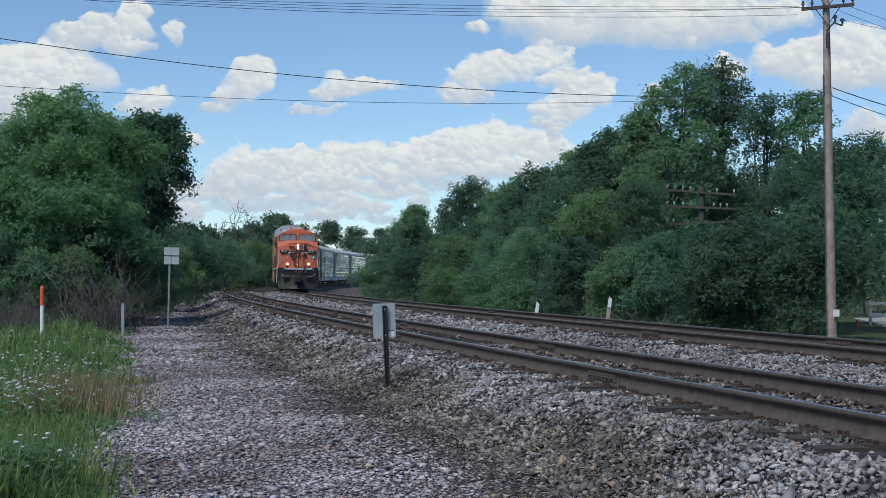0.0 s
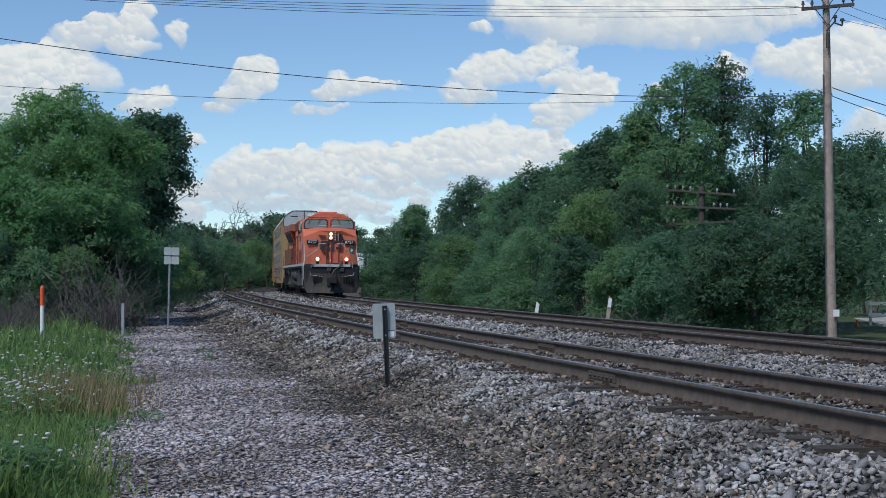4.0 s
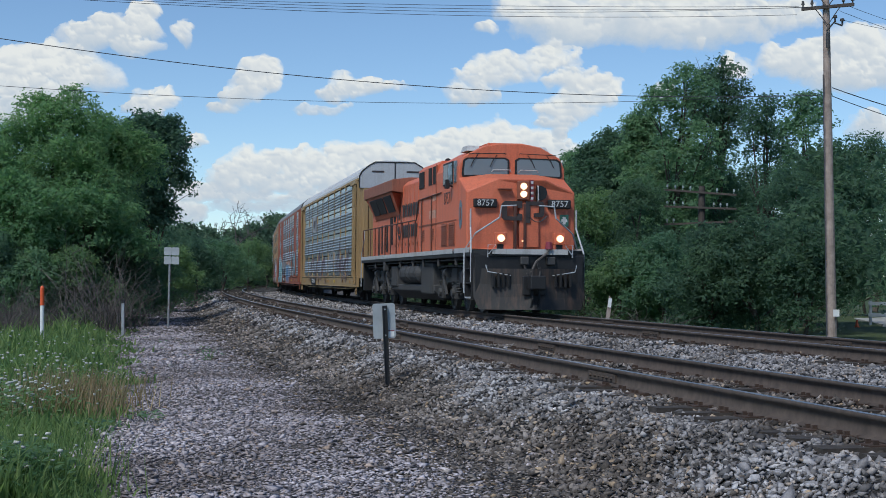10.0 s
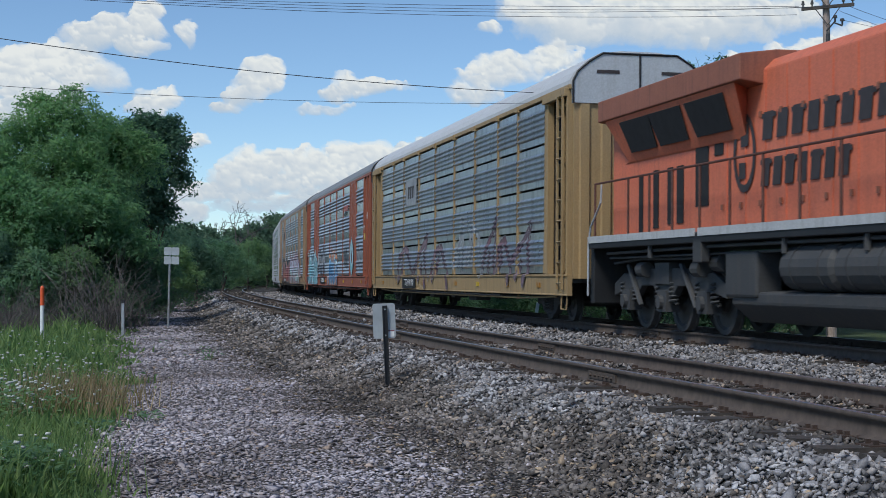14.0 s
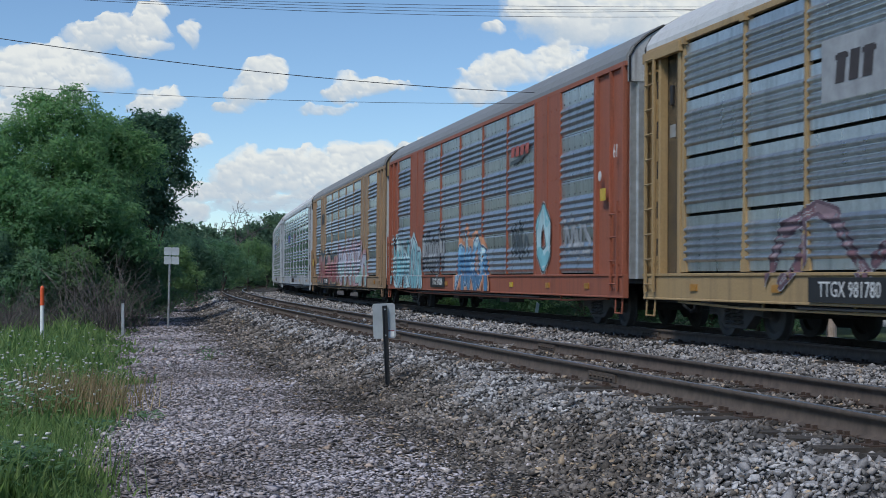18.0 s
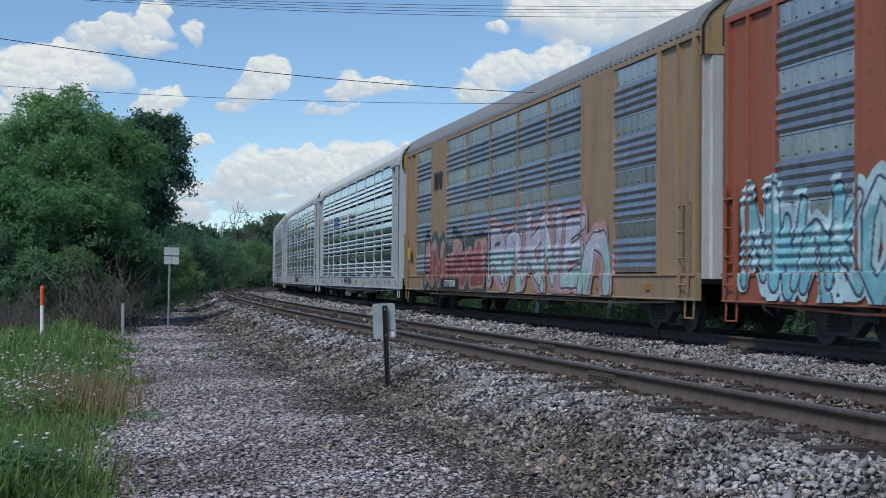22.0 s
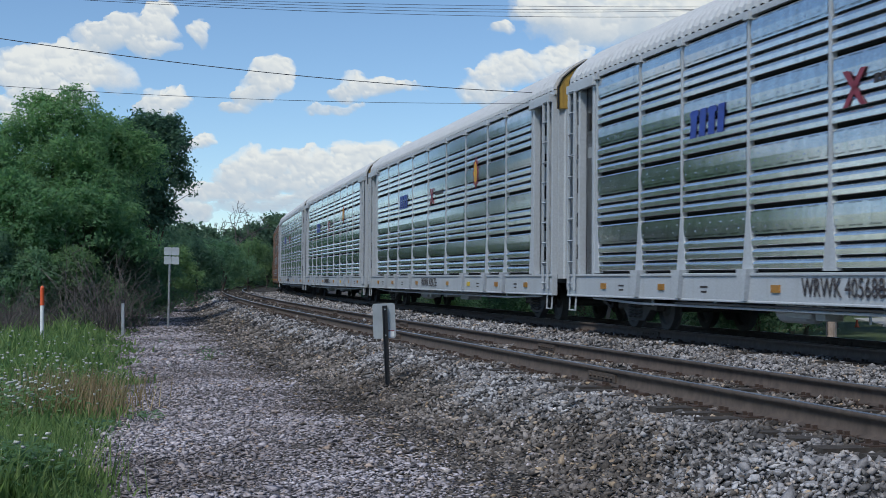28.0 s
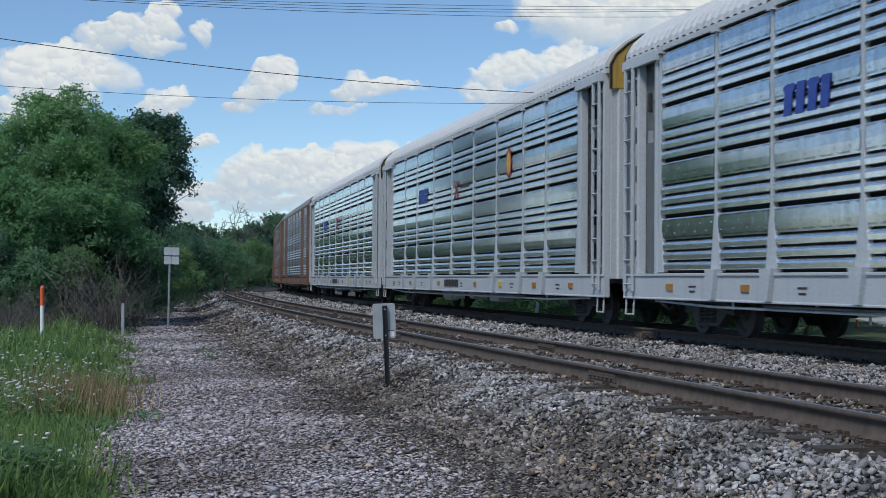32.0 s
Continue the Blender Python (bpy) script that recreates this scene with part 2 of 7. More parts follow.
M_UNDER = paint("road_grime", (0.03, 0.031, 0.034), (0.085, 0.083, 0.083), (0.11, 0.09, 0.075), 0.5, 0.65)
M_ORANGE = paint("faded_orange_paint", (0.72, 0.15, 0.066), (0.64, 0.2, 0.115), (0.24, 0.075, 0.05), 0.4, 0.5)
M_DARKTXT = plain("dark_lettering", (0.045, 0.035, 0.035), 0.6)
M_WHITE = paint("white_paint", (0.52, 0.545, 0.575), (0.44, 0.46, 0.49), (0.28, 0.26, 0.24), 0.3, 0.45)
M_SILL = paint("grey_white_sill", (0.6, 0.6, 0.6), (0.4, 0.4, 0.4), (0.1, 0.08, 0.07), 0.6, 0.6)
# grey-blue base colour carries the sky mirrored in the panes
M_GLASS = Nodes("cab_glass").done((0.15, 0.175, 0.2), 0.06, 0.0, 0.9)
M_LAMP = glow("lit_headlamp", (1.0, 0.88, 0.68), 30.0)
M_LENS = glow("warm_lamp_lens", (1.0, 0.58, 0.3), 0.95)
M_YELLOW = paint("tan_yellow_paint", (0.41, 0.262, 0.112), (0.37, 0.265, 0.14), (0.11, 0.08, 0.055), 0.55, 0.55)
M_OXIDE = paint("red_oxide_paint", (0.33, 0.085, 0.045), (0.30, 0.11, 0.065), (0.09, 0.05, 0.04), 0.55, 0.6)
M_TAN = paint("faded_tan_paint", (0.36, 0.23, 0.13), (0.31, 0.22, 0.142), (0.1, 0.075, 0.06), 0.6, 0.6)
M_BROWN = paint("brown_paint", (0.16, 0.085, 0.055), (0.18, 0.11, 0.075), (0.07, 0.05, 0.04), 0.5, 0.6)
M_ZINC = galvanised("galvanised_sheet", (0.58, 0.6, 0.62), 0.33, 0.42, 0.85)
M_BRIGHT = galvanised("bright_galvanised_sheet", (0.94, 0.945, 0.955), 0.19, 0.12, 0.9, True, 0.4)
# darker zinc: the plates' own tone plus the dark reflections on the band
M_BANDZINC = galvanised("aged_zinc_band", (0.66, 0.7, 0.76), 0.15, 0.2, 0.92, True, 0.4)
M_ROOF = paint("grey_roof_sheet", (0.20, 0.205, 0.215), (0.26, 0.262, 0.27), (0.10, 0.095, 0.09), 0.4, 0.55)
M_ROOFW = paint("pale_roof_sheet", (0.62, 0.62, 0.63), (0.55, 0.55, 0.56), (0.25, 0.24, 0.23), 0.3, 0.5)
# near-black: shade in slots and grilles as colour; also rivets, panes
M_NEARBLACK = plain("dark_interior", (0.018, 0.018, 0.02), 0.9)
M_AMBER = plain("amber_reflector", (0.36, 0.17, 0.03), 0.35)
M_YTAG = plain("yellow_tag", (0.55, 0.38, 0.04), 0.5)
M_BARK = plain("grey_brown_bark", (0.10, 0.082, 0.066), 0.9, 0, 0.4, 9, 0.7)
M_TWIG = plain("dry_twigs", (0.11, 0.097, 0.09), 0.9, 0, 0.35, 9, 0.3)
M_POLE = plain("weathered_pole_wood", (0.34, 0.27, 0.235), 0.85, 0, 0.3, 5, 0.5)
M_WIRE = plain("wire", (0.09, 0.09, 0.1), 0.5, 0.3, 0.1)
M_GALV = plain("galvanised_post", (0.42, 0.43, 0.44), 0.5, 0.6, 0.2)
M_SIGNBACK = plain("aluminium_sign_back", (0.44, 0.455, 0.46), 0.5, 0.4, 0.14, 4)
M_POSTWHITE = plain("white_plastic", (0.78, 0.78, 0.77), 0.5, 0, 0.08)
M_POSTORANGE = plain("orange_cap", (0.72, 0.11, 0.03), 0.5, 0, 0.12)
M_LEAF = leaf_mat("leaves", (0.09, 0.152, 0.096), (0.116, 0.19, 0.115), (0.142, 0.22, 0.125))
# greener leaf copy, lifted to carry the soft hazy light on verge trees
M_LEAF_VERGE_LIT = leaf_mat("verge_leaves", (0.095, 0.163, 0.083), (0.12, 0.202, 0.098), (0.15, 0.236, 0.108))
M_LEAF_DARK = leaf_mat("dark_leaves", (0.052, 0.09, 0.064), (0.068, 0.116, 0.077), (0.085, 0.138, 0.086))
M_LEAF_FRESH = leaf_mat("fresh_leaves", (0.095, 0.152, 0.082), (0.118, 0.182, 0.094), (0.142, 0.208, 0.102))
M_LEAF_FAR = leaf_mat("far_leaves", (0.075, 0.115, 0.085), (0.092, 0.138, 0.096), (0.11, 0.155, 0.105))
M_GRASS = leaf_mat("grass_blades", (0.075, 0.12, 0.048), (0.122, 0.18, 0.066), (0.2, 0.25, 0.105), 0.4)
M_STRAW = leaf_mat("seed_heads", (0.16, 0.11, 0.06), (0.23, 0.17, 0.10), (0.32, 0.25, 0.15), 0.3)
M_BLOOM = plain("white_blossom", (0.5, 0.5, 0.46), 0.7, 0, 0.15)

# ---- ground: one sheet to the horizon ----
GRASS_EDGE = [(-2.3, 0.0), (-2.35, 10.9), (-3.6, 13.8), (-3.75, 17.2), (-4.8, 22.6), (-8.4, 39.4), (-9.6, 46.0), (-14.0, 60.0)]


def grass_edge(y):
    return np.interp(y, [b for a, b in GRASS_EDGE], [a for a, b in GRASS_EDGE])


def ground_height(x, y):
    x, y = np.atleast_1d(x).astype(float), np.atleast_1d(y).astype(float)
    s, off = across(x, y)
    z = np.full(len(x), -0.62)
    wob = 0.03 * np.sin(x * 1.7 + 0.6 * y) + 0.025 * np.sin(0.9 * y - 0.4 * x)
    z += wob
    grass = np.clip((grass_edge(y) - x) / 1.0, 0, 1) * (y < 60)
    z += 0.1 * grass
    z -= 0.35 * np.clip((-off - 4) / 4, 0, 1)
    under = (off > -2.5) & (off < 7.9)
    return np.where(under, np.minimum(z, -0.68), z)


def ground_mat():
    """Crushed stone on the near side of the line, soil and short growth elsewhere."""
    m = Nodes("ground_soil_and_stone")
    c = m.coords()
    vo = m.n("TexVoronoi", Scale=24.0)
    ve = m.n("TexVoronoi", Scale=24.0)
    ve.feature = "DISTANCE_TO_EDGE"
    m.link(c, vo.inputs["Vector"])
    m.link(c, ve.inputs["Vector"])
    sep = m.n("SeparateColor")
    m.link(vo.outputs["Color"], sep.inputs[0])
    stone = m.ramp(sep.outputs[0], [(0.0, (0.045, 0.039, 0.036)), (0.5, (0.1, 0.088, 0.082)), (1.0, (0.19, 0.174, 0.168))])
    stone = m.mix(m.ramp(ve.outputs[0], [(0.0, (1, 1, 1)), (0.15, (0, 0, 0))]), stone, (0.05, 0.042, 0.038))
    stone = m.mix(m.ramp(m.noise(0.5, 5, 0.65), [(0.42, (0, 0, 0)), (0.68, (0.6, 0.6, 0.6))]), stone, (0.075, 0.062, 0.05))
    soil = m.ramp(m.noise(3.0, 6, 0.7), [(0.25, (0.03, 0.045, 0.015)), (0.6, (0.06, 0.085, 0.025)), (0.85, (0.10, 0.09, 0.05))])
    at = m.n("Attribute")
    at.attribute_name = "stony"
    edge = m.math("ADD", at.outputs["Fac"], m.math("MULTIPLY", m.math("SUBTRACT", m.noise(2.5, 5, 0.7), 0.5), 0.9))
    col = m.mix(m.ramp(edge, [(0.44, (0, 0, 0)), (0.56, (1, 1, 1))]), soil, stone)
    m.bump(m.ramp(ve.outputs[0], [(0.0, (0, 0, 0)), (0.3, (1, 1, 1))]), 0.3, 0.02)
    return m.done(col, 0.92)


def build_ground():
    ys = np.concatenate([np.arange(-60, 8, 4.0), np.arange(8, 30, 0.3), np.arange(30, 70, 0.8), np.arange(70, 160, 3.0), np.geomspace(160, 4800, 26)])
    side = np.concatenate([np.arange(0, 10, 0.35), np.arange(10, 30, 1.2), np.geomspace(30, 4800, 28)])
    xs = np.concatenate([-side[::-1], side[1:]])
    gx, gy = np.meshgrid(xs, ys)
    x, y = gx.ravel(), gy.ravel()
    z = ground_height(x, y)
    nx, ny = len(xs), len(ys)
    i = (np.arange(ny - 1)[:, None] * nx + np.arange(nx - 1)).ravel()
    ob = raw("ground", np.c_[x, y, z], np.c_[i, i + 1, i + nx + 1, i + nx], ground_mat(), smooth=True)
    s, off = across(x, y)
    stony = np.clip((x - grass_edge(y)) / 1.2 + 0.5, 0, 1) * (off > -3.5) * np.clip((62 - y) / 12, 0, 1)
    stony = np.maximum(stony, ((off > -9.0) & (off < 0) & (s < -45)) * 1.0)
    stony = np.maximum(stony, ((off > -3.2) & (off < np.where(y > 45, 15.0, 11.0))) * 1.0)
    att = ob.data.attributes.new("stony", "FLOAT", "POINT")
    att.data.foreach_set("value", stony.astype(np.float32))
    tagged(ob, "grey crushed stone ground with green verge", "ground", kind="structure")


# ---- ballast bed: swept along the line, carrying both tracks ----
BED = [(-3.6, -0.95), (-2.1, -0.3), (-1.75, -0.235), (-1.3, -0.215), (-0.5, -0.212), (0.5, -0.212), (1.3, -0.215), (1.9, -0.24), (2.5, -0.33),
       (3.1, -0.27), (3.65, -0.215), (4.5, -0.212), (5.45, -0.212), (6.27, -0.212), (6.5, -0.225), (6.75, -0.29), (7.0, -0.4), (7.5, -0.57), (8.3, -0.68), (8.6, -0.75)]


def bed_height(off, s):
    return np.interp(off, [a for a, b in BED], [b for a, b in BED]) + 0.02 * np.sin(s * 2.1 + off) + 0.015 * np.sin(s * 5.3 - 2 * off)


def build_bed():
    ss = np.concatenate([np.arange(-470, -60, 4.0), np.arange(-60, -10, 1.0), np.arange(-10, 45, 0.4), np.arange(45, 90, 4.0)])
    offs = np.array([a for a, b in BED])
    offs = np.unique(np.concatenate([offs, np.arange(-3.6, 8.6, 0.3)]))
    S, O = np.meshgrid(ss, offs, indexing="ij")
    x, y, h = along(S.ravel(), O.ravel())
    z = bed_height(O.ravel(), S.ravel())
    n = len(offs)
    i = (np.arange(len(ss) - 1)[:, None] * n + np.arange(n - 1)).ravel()
    ob = raw("ballast_bed", np.c_[x, y, z], np.c_[i, i + n, i + n + 1, i + 1], M_BALLAST, smooth=True)
    tagged(ob, "raised bed of grey crushed granite ballast", "ballast", kind="structure")


# ---- loose stones ----
def stone_shapes(rng, count):
    """Angular broken stones: blocks with knocked-about corners."""
    base = np.array([(x, y, z) for x in (-1, 1) for y in (-1, 1) for z in (-1, 1)]) * 0.66
    tri = np.array([(0, 1, 3), (0, 3, 2), (4, 6, 7), (4, 7, 5), (0, 4, 5), (0, 5, 1), (2, 3, 7), (2, 7, 6), (0, 2, 6), (0, 6, 4), (1, 5, 7), (1, 7, 3)])
    shapes = []
    for _ in range(count):
        v = base * rng.uniform(0.45, 1.25, (8, 3)) + rng.normal(0, 0.12, (8, 3))
        shapes.append(v * rng.uniform((0.9, 0.75, 0.55), (1.45, 1.05, 0.85)))
    return np.array(shapes), tri


def shard_shapes(rng, count):
    """Flat angular chips."""
    base = np.array([(1, 0, 0), (-1, 0, 0), (0, 1, 0), (0, -1, 0), (0, 0, 1), (0, 0, -1)], float)
    tri = np.array([(0, 2, 4), (2, 1, 4), (1, 3, 4), (3, 0, 4), (2, 0, 5), (1, 2, 5), (3, 1, 5), (0, 3, 5)])
    shapes = []
    for _ in range(count):
        v = base * rng.uniform(0.6, 1.35, (6, 1)) + rng.normal(0, 0.22, (6, 3))
        shapes.append(v * rng.uniform((0.9, 0.7, 0.45), (1.3, 1.0, 0.75)))
    return np.array(shapes), tri


def turns(rng, n, tilt):
    a, b, c = rng.uniform(0, 6.283, n), rng.normal(0, tilt, n), rng.normal(0, tilt, n)
    ca, sa, cb, sb, cc, sc = np.cos(a), np.sin(a), np.cos(b), np.sin(b), np.cos(c), np.sin(c)
    rz = np.stack([np.stack([ca, -sa, 0 * a], -1), np.stack([sa, ca, 0 * a], -1), np.stack([0 * a, 0 * a, 1 + 0 * a], -1)], 1)
    rx = np.stack([np.stack([1 + 0 * a, 0 * a, 0 * a], -1), np.stack([0 * a, cb, -sb], -1), np.stack([0 * a, sb, cb], -1)], 1)
    ry = np.stack([np.stack([cc, 0 * a, sc], -1), np.stack([0 * a, 1 + 0 * a, 0 * a], -1), np.stack([-sc, 0 * a, cc], -1)], 1)
    return rz @ rx @ ry


def scatter(name, label, x, y, z, size, material, seed, sink=0.15, flat=1.0, tilt=0.5, maker=stone_shapes):
    rng = np.random.default_rng(seed)
    shapes, tri = maker(rng, 24)
    n = len(x)
    v = shapes[rng.integers(0, 24, n)] * size[:, None, None]
    v = np.einsum("nij,nkj->nki", turns(rng, n, tilt), v * np.array([1, 1, flat]))
    v += np.stack([x, y, z + size * (0.45 - sink)], -1)[:, None, :]
    f = (np.arange(n)[:, None, None] * shapes.shape[1] + tri).reshape(-1, 3)
    ob = raw(name, v.reshape(-1, 3), f, material)
    return tagged(ob, label, "stones", kind="stuff")


def build_stones():
    rng = np.random.default_rng(5)
    # depth bands: nearest and farthest, stones per square metre, size
    for y0, y1, dens, size in ((8.2, 10.6, 900, 0.0215), (10.6, 14, 900, 0.0215), (14, 19, 680, 0.0215), (19, 27, 520, 0.022), (27, 42, 210, 0.031), (42, 75, 70, 0.038), (75, 125, 16, 0.06)):
        area = (y1 - y0) * 0.61 * (y0 + y1) / 2
        n = int(area * dens * 1.15)
        y = np.sqrt(rng.uniform(y0 ** 2, y1 ** 2, n))
        x = rng.uniform(-0.305, 0.305, n) * y
        s, off = across(x, y)
        bed = (off > -2.2) & (off < 7.75)
        mid = np.minimum(abs(off), abs(off - TRACK_GAP))
        keep = bed & (rng.uniform(size=n) < 0.77) & (rng.uniform(size=n) < np.where(mid < 0.85, 0.55 if y0 < 27 else 0.12, np.where(mid < 1.38, 0.8 if y0 < 27 else 0.3, 1.0)))
        k = np.where(keep)[0]
        sz = np.clip(size * rng.lognormal(0, 0.28, len(k)), 0.012, 0.09)
        foot = 7.08 + 0.22 * np.sin(s[k] * 0.9) + 0.12 * np.sin(s[k] * 2.7) + rng.normal(0, 0.12, len(k))
        dirty = (mid[k] < 1.05 + rng.normal(0, 0.12, len(k))) & (rng.uniform(size=len(k)) < 0.93) | (off[k] > foot - 0.35 * rng.uniform(size=len(k)) ** 2)
        for sel, mat, lab in ((~dirty, M_STONE, "angular pale grey granite ballast stones"), (dirty, M_STONE_WARM, "dusty brown-grey ballast stones")):
            scatter("ballast_stones", lab, x[k][sel], y[k][sel], bed_height(off[k], s[k])[sel], sz[sel] * 1.12, mat, int(y0 * 10) + int(sel.sum() % 3), -0.05, maker=shard_shapes)
        # the foot of the slope and the pad: flatter, finer, browner
        pad = (off >= 7.3) & ((x > grass_edge(y) - rng.normal(0, 0.35, n)) & (y < 60) | (off < np.where(y > 42, 14.0, 10.5)))
        k = np.where(pad)[0]
        warm = rng.uniform(size=len(k)) < np.exp(-((off[k] - 7.9) / 0.7) ** 2) * 0.9
        sz = 0.8 * size * rng.lognormal(0, 0.4, len(k))
        zz = np.maximum(ground_height(x[k], y[k]), bed_height(off[k], s[k]) * (off[k] < 8.6) - 9 * (off[k] >= 8.6))
        for sel, mat, lab in ((~warm, M_STONE_PAD, "small flat grey gravel stones"), (warm, M_STONE_WARM, "brownish mixed pebbles at the ballast foot")):
            scatter("gravel_stones", lab, x[k][sel], y[k][sel], zz[sel], np.clip(sz[sel], 0.012, 0.07), mat, int(y0 * 10) + 1 + int(sel.sum() % 2), 0.08, 0.5, 0.26, shard_shapes)


# ---- tracks ----
RAIL = [(-0.075, -0.18), (0.075, -0.18), (0.075, -0.165), (0.018, -0.145), (0.009, -0.05), (0.036, -0.038), (0.036, -0.008), (0.028, 0.0),
        (-0.028, 0.0), (-0.036, -0.008), (-0.036, -0.038), (-0.009, -0.05), (-0.018, -0.145), (-0.075, -0.165)]


def build_track(centre, name, label):
    track = thing(name, label, "railway track")
    tagged(track, kind="structure")
    ss = np.concatenate([np.arange(-470, -70, 5.0), np.arange(-70, 90.1, 1.5)])
    n = len(RAIL)
    for side in (0.7525, -0.7525):
        o = np.array([a for a, b in RAIL])
        S, O = np.meshgrid(ss, o, indexing="ij")
        x, y, h = along(S.ravel(), centre + side + O.ravel())
        z = np.tile([b for a, b in RAIL], len(ss)) + side * CANT
        i = (np.arange(len(ss) - 1)[:, None] * n + np.arange(n)).ravel()
        j = (np.arange(len(ss) - 1)[:, None] * n + (np.arange(n) + 1) % n).ravel()
        rail = raw("rail", np.c_[x, y, z], np.c_[i, j, j + n, i + n], M_RUST, track)
        rail.data.materials.append(M_RAILTOP)
        top = np.tile(np.isin(np.arange(n), (7,)), len(ss) - 1).astype(np.int32)
        rail.data.polygons.foreach_set("material_index", top)
        # splice bars with bolts at the joints
        for sj in np.arange(-40.0, 40, 11.9) + (3.35 if side > 0 else 8.1):
            sh = Shape()
            px, py, h = along(sj, centre + side)
            for q in (-1, 1):
                sh.box(-0.45, 0.45, q * 0.024 - 0.014, q * 0.024 + 0.014, -0.14, -0.055)
                for b in (-0.35, -0.2, -0.07, 0.07, 0.2, 0.35):
                    sh.tube((b, q * 0.03, -0.1), (b, q * 0.062, -0.1), 0.017, n=6)
            part("splice_bar", sh, M_RUST, rail, at=Matrix.Translation((px, py, side * CANT)) @ Matrix.Rotation(h, 4, "Z"))
    # ties: the nearest singly, the rest joined
    tie = Shape().box(-0.115, 0.115, -1.3, 1.3, -0.36, -0.185)
    me = tidy(mesh_of(tie, "tie"))
    me.materials.append(M_TIE)
    rng = random.Random(int(centre * 10) + 3)
    far, plates = Shape(), Shape()
    s = -150.0
    while s < 60:
        x, y, h = along(s, centre)
        m = Matrix.Translation((x + rng.uniform(-0.05, 0.05), y, rng.uniform(-0.012, 0.008))) @ Matrix.Rotation(h + rng.uniform(-0.02, 0.02), 4, "Z") @ Matrix.Rotation(CANT * -1, 4, "X")
        if -36 < s < 40:
            piece("tie", me, track, m)
        else:
            far.add([m @ Vector(p) for p in tie.v], tie.f)
        if s > -60:
            for side in (-0.7525, 0.7525):
                b = Shape().box(-0.1, 0.1, side - 0.19, side + 0.19, -0.186, -0.172)
                for q in (-0.12, 0.12):
                    for e in (-0.055, 0.055):
                        b.box(e - 0.012, e + 0.012, side + q - 0.018, side + q + 0.018, -0.175, -0.142)
                for e in (-0.15, 0.15):
                    b.box(e - 0.014, e + 0.014, side - 0.085, side + 0.085, -0.205, -0.164)
                plates.add([m @ Vector(p) for p in b.v], b.f)
        s += 0.53 + rng.uniform(-0.03, 0.03)
    tagged(part("ties", far, M_TIE, track), kind="stuff")
    tagged(part("tie_plates_and_spikes", plates, M_PLATE, track, "rusty tie plates, anchors and spikes"), kind="stuff")


build_ground()
build_bed()
build_stones()
build_track(0.0, "track_far", "far railway track on timber ties")
build_track(TRACK_GAP, "track_near", "near railway track with rusty rails and bright heads")

# ---- the train ----
def letters(name, text, size, material, parent, m, squeeze=1.0, label=""):
    """Stencilled letters as a thin mesh, standing in the plane of m."""
    cu = bpy.data.curves.new(name, "FONT")
    cu.body, cu.size, cu.extrude, cu.align_x, cu.align_y, cu.resolution_u = text, size, 0.003, "CENTER", "CENTER", 2
    tmp = bpy.data.objects.new(name, cu)
    me = bpy.data.meshes.new_from_object(tmp)
    bpy.data.objects.remove(tmp)
    me.materials.clear()
    me.materials.append(material)
    me.transform(Matrix.Diagonal((squeeze, 1, 1, 1)))
    ob = piece(name, me, parent, m)
    if label:
        tagged(ob, label=label)
    return ob


def side_plane(x, z, off):
    """Pose of something flat on the camera's side of a vehicle, reading towards the front."""
    return Matrix.Translation((x, -off, z)) @ Matrix.Rotation(radians(90), 4, "X")


def wheelset(parent, x, z, r):
    """One axle with two wheels, turned as one body; it turns about y."""
    half = [(0.0, -1.03), (0.07, -1.03), (0.075, -0.87), (0.12, -0.86), (0.15, -0.79), (r - 0.13, -0.78), (r - 0.09, -0.82), (r - 0.004, -0.82), (r, -0.80), (r + 0.003, -0.715),
            (r + 0.028, -0.705), (r + 0.026, -0.68), (r - 0.09, -0.68), (r - 0.13, -0.735), (0.15, -0.735), (0.11, -0.68), (0.085, -0.66)]
    prof = half + [(a, -b) for a, b in half[::-1]]
    n = 24
    sh = Shape()
    sh.add([(a * math.cos(6.28319 * i / n), b, a * math.sin(6.28319 * i / n)) for a, b in prof for i in range(n)],
           [(j * n + i, j * n + (i + 1) % n, (j + 1) * n + (i + 1) % n, (j + 1) * n + i) for j in range(len(prof) - 1) for i in range(n)])
    return part("wheelset", sh, M_UNDER, parent, at=Matrix.Translation((x, 0, z)))


def spring(parent, x, y, z0, z1, r, wire=0.022):
    pts = [(x + r * math.cos(i * 0.785), y + r * math.sin(i * 0.785), z0 + (z1 - z0) * i / 40) for i in range(41)]
    return part("spring", Shape().pipe(pts, wire, 5), M_UNDER, parent)


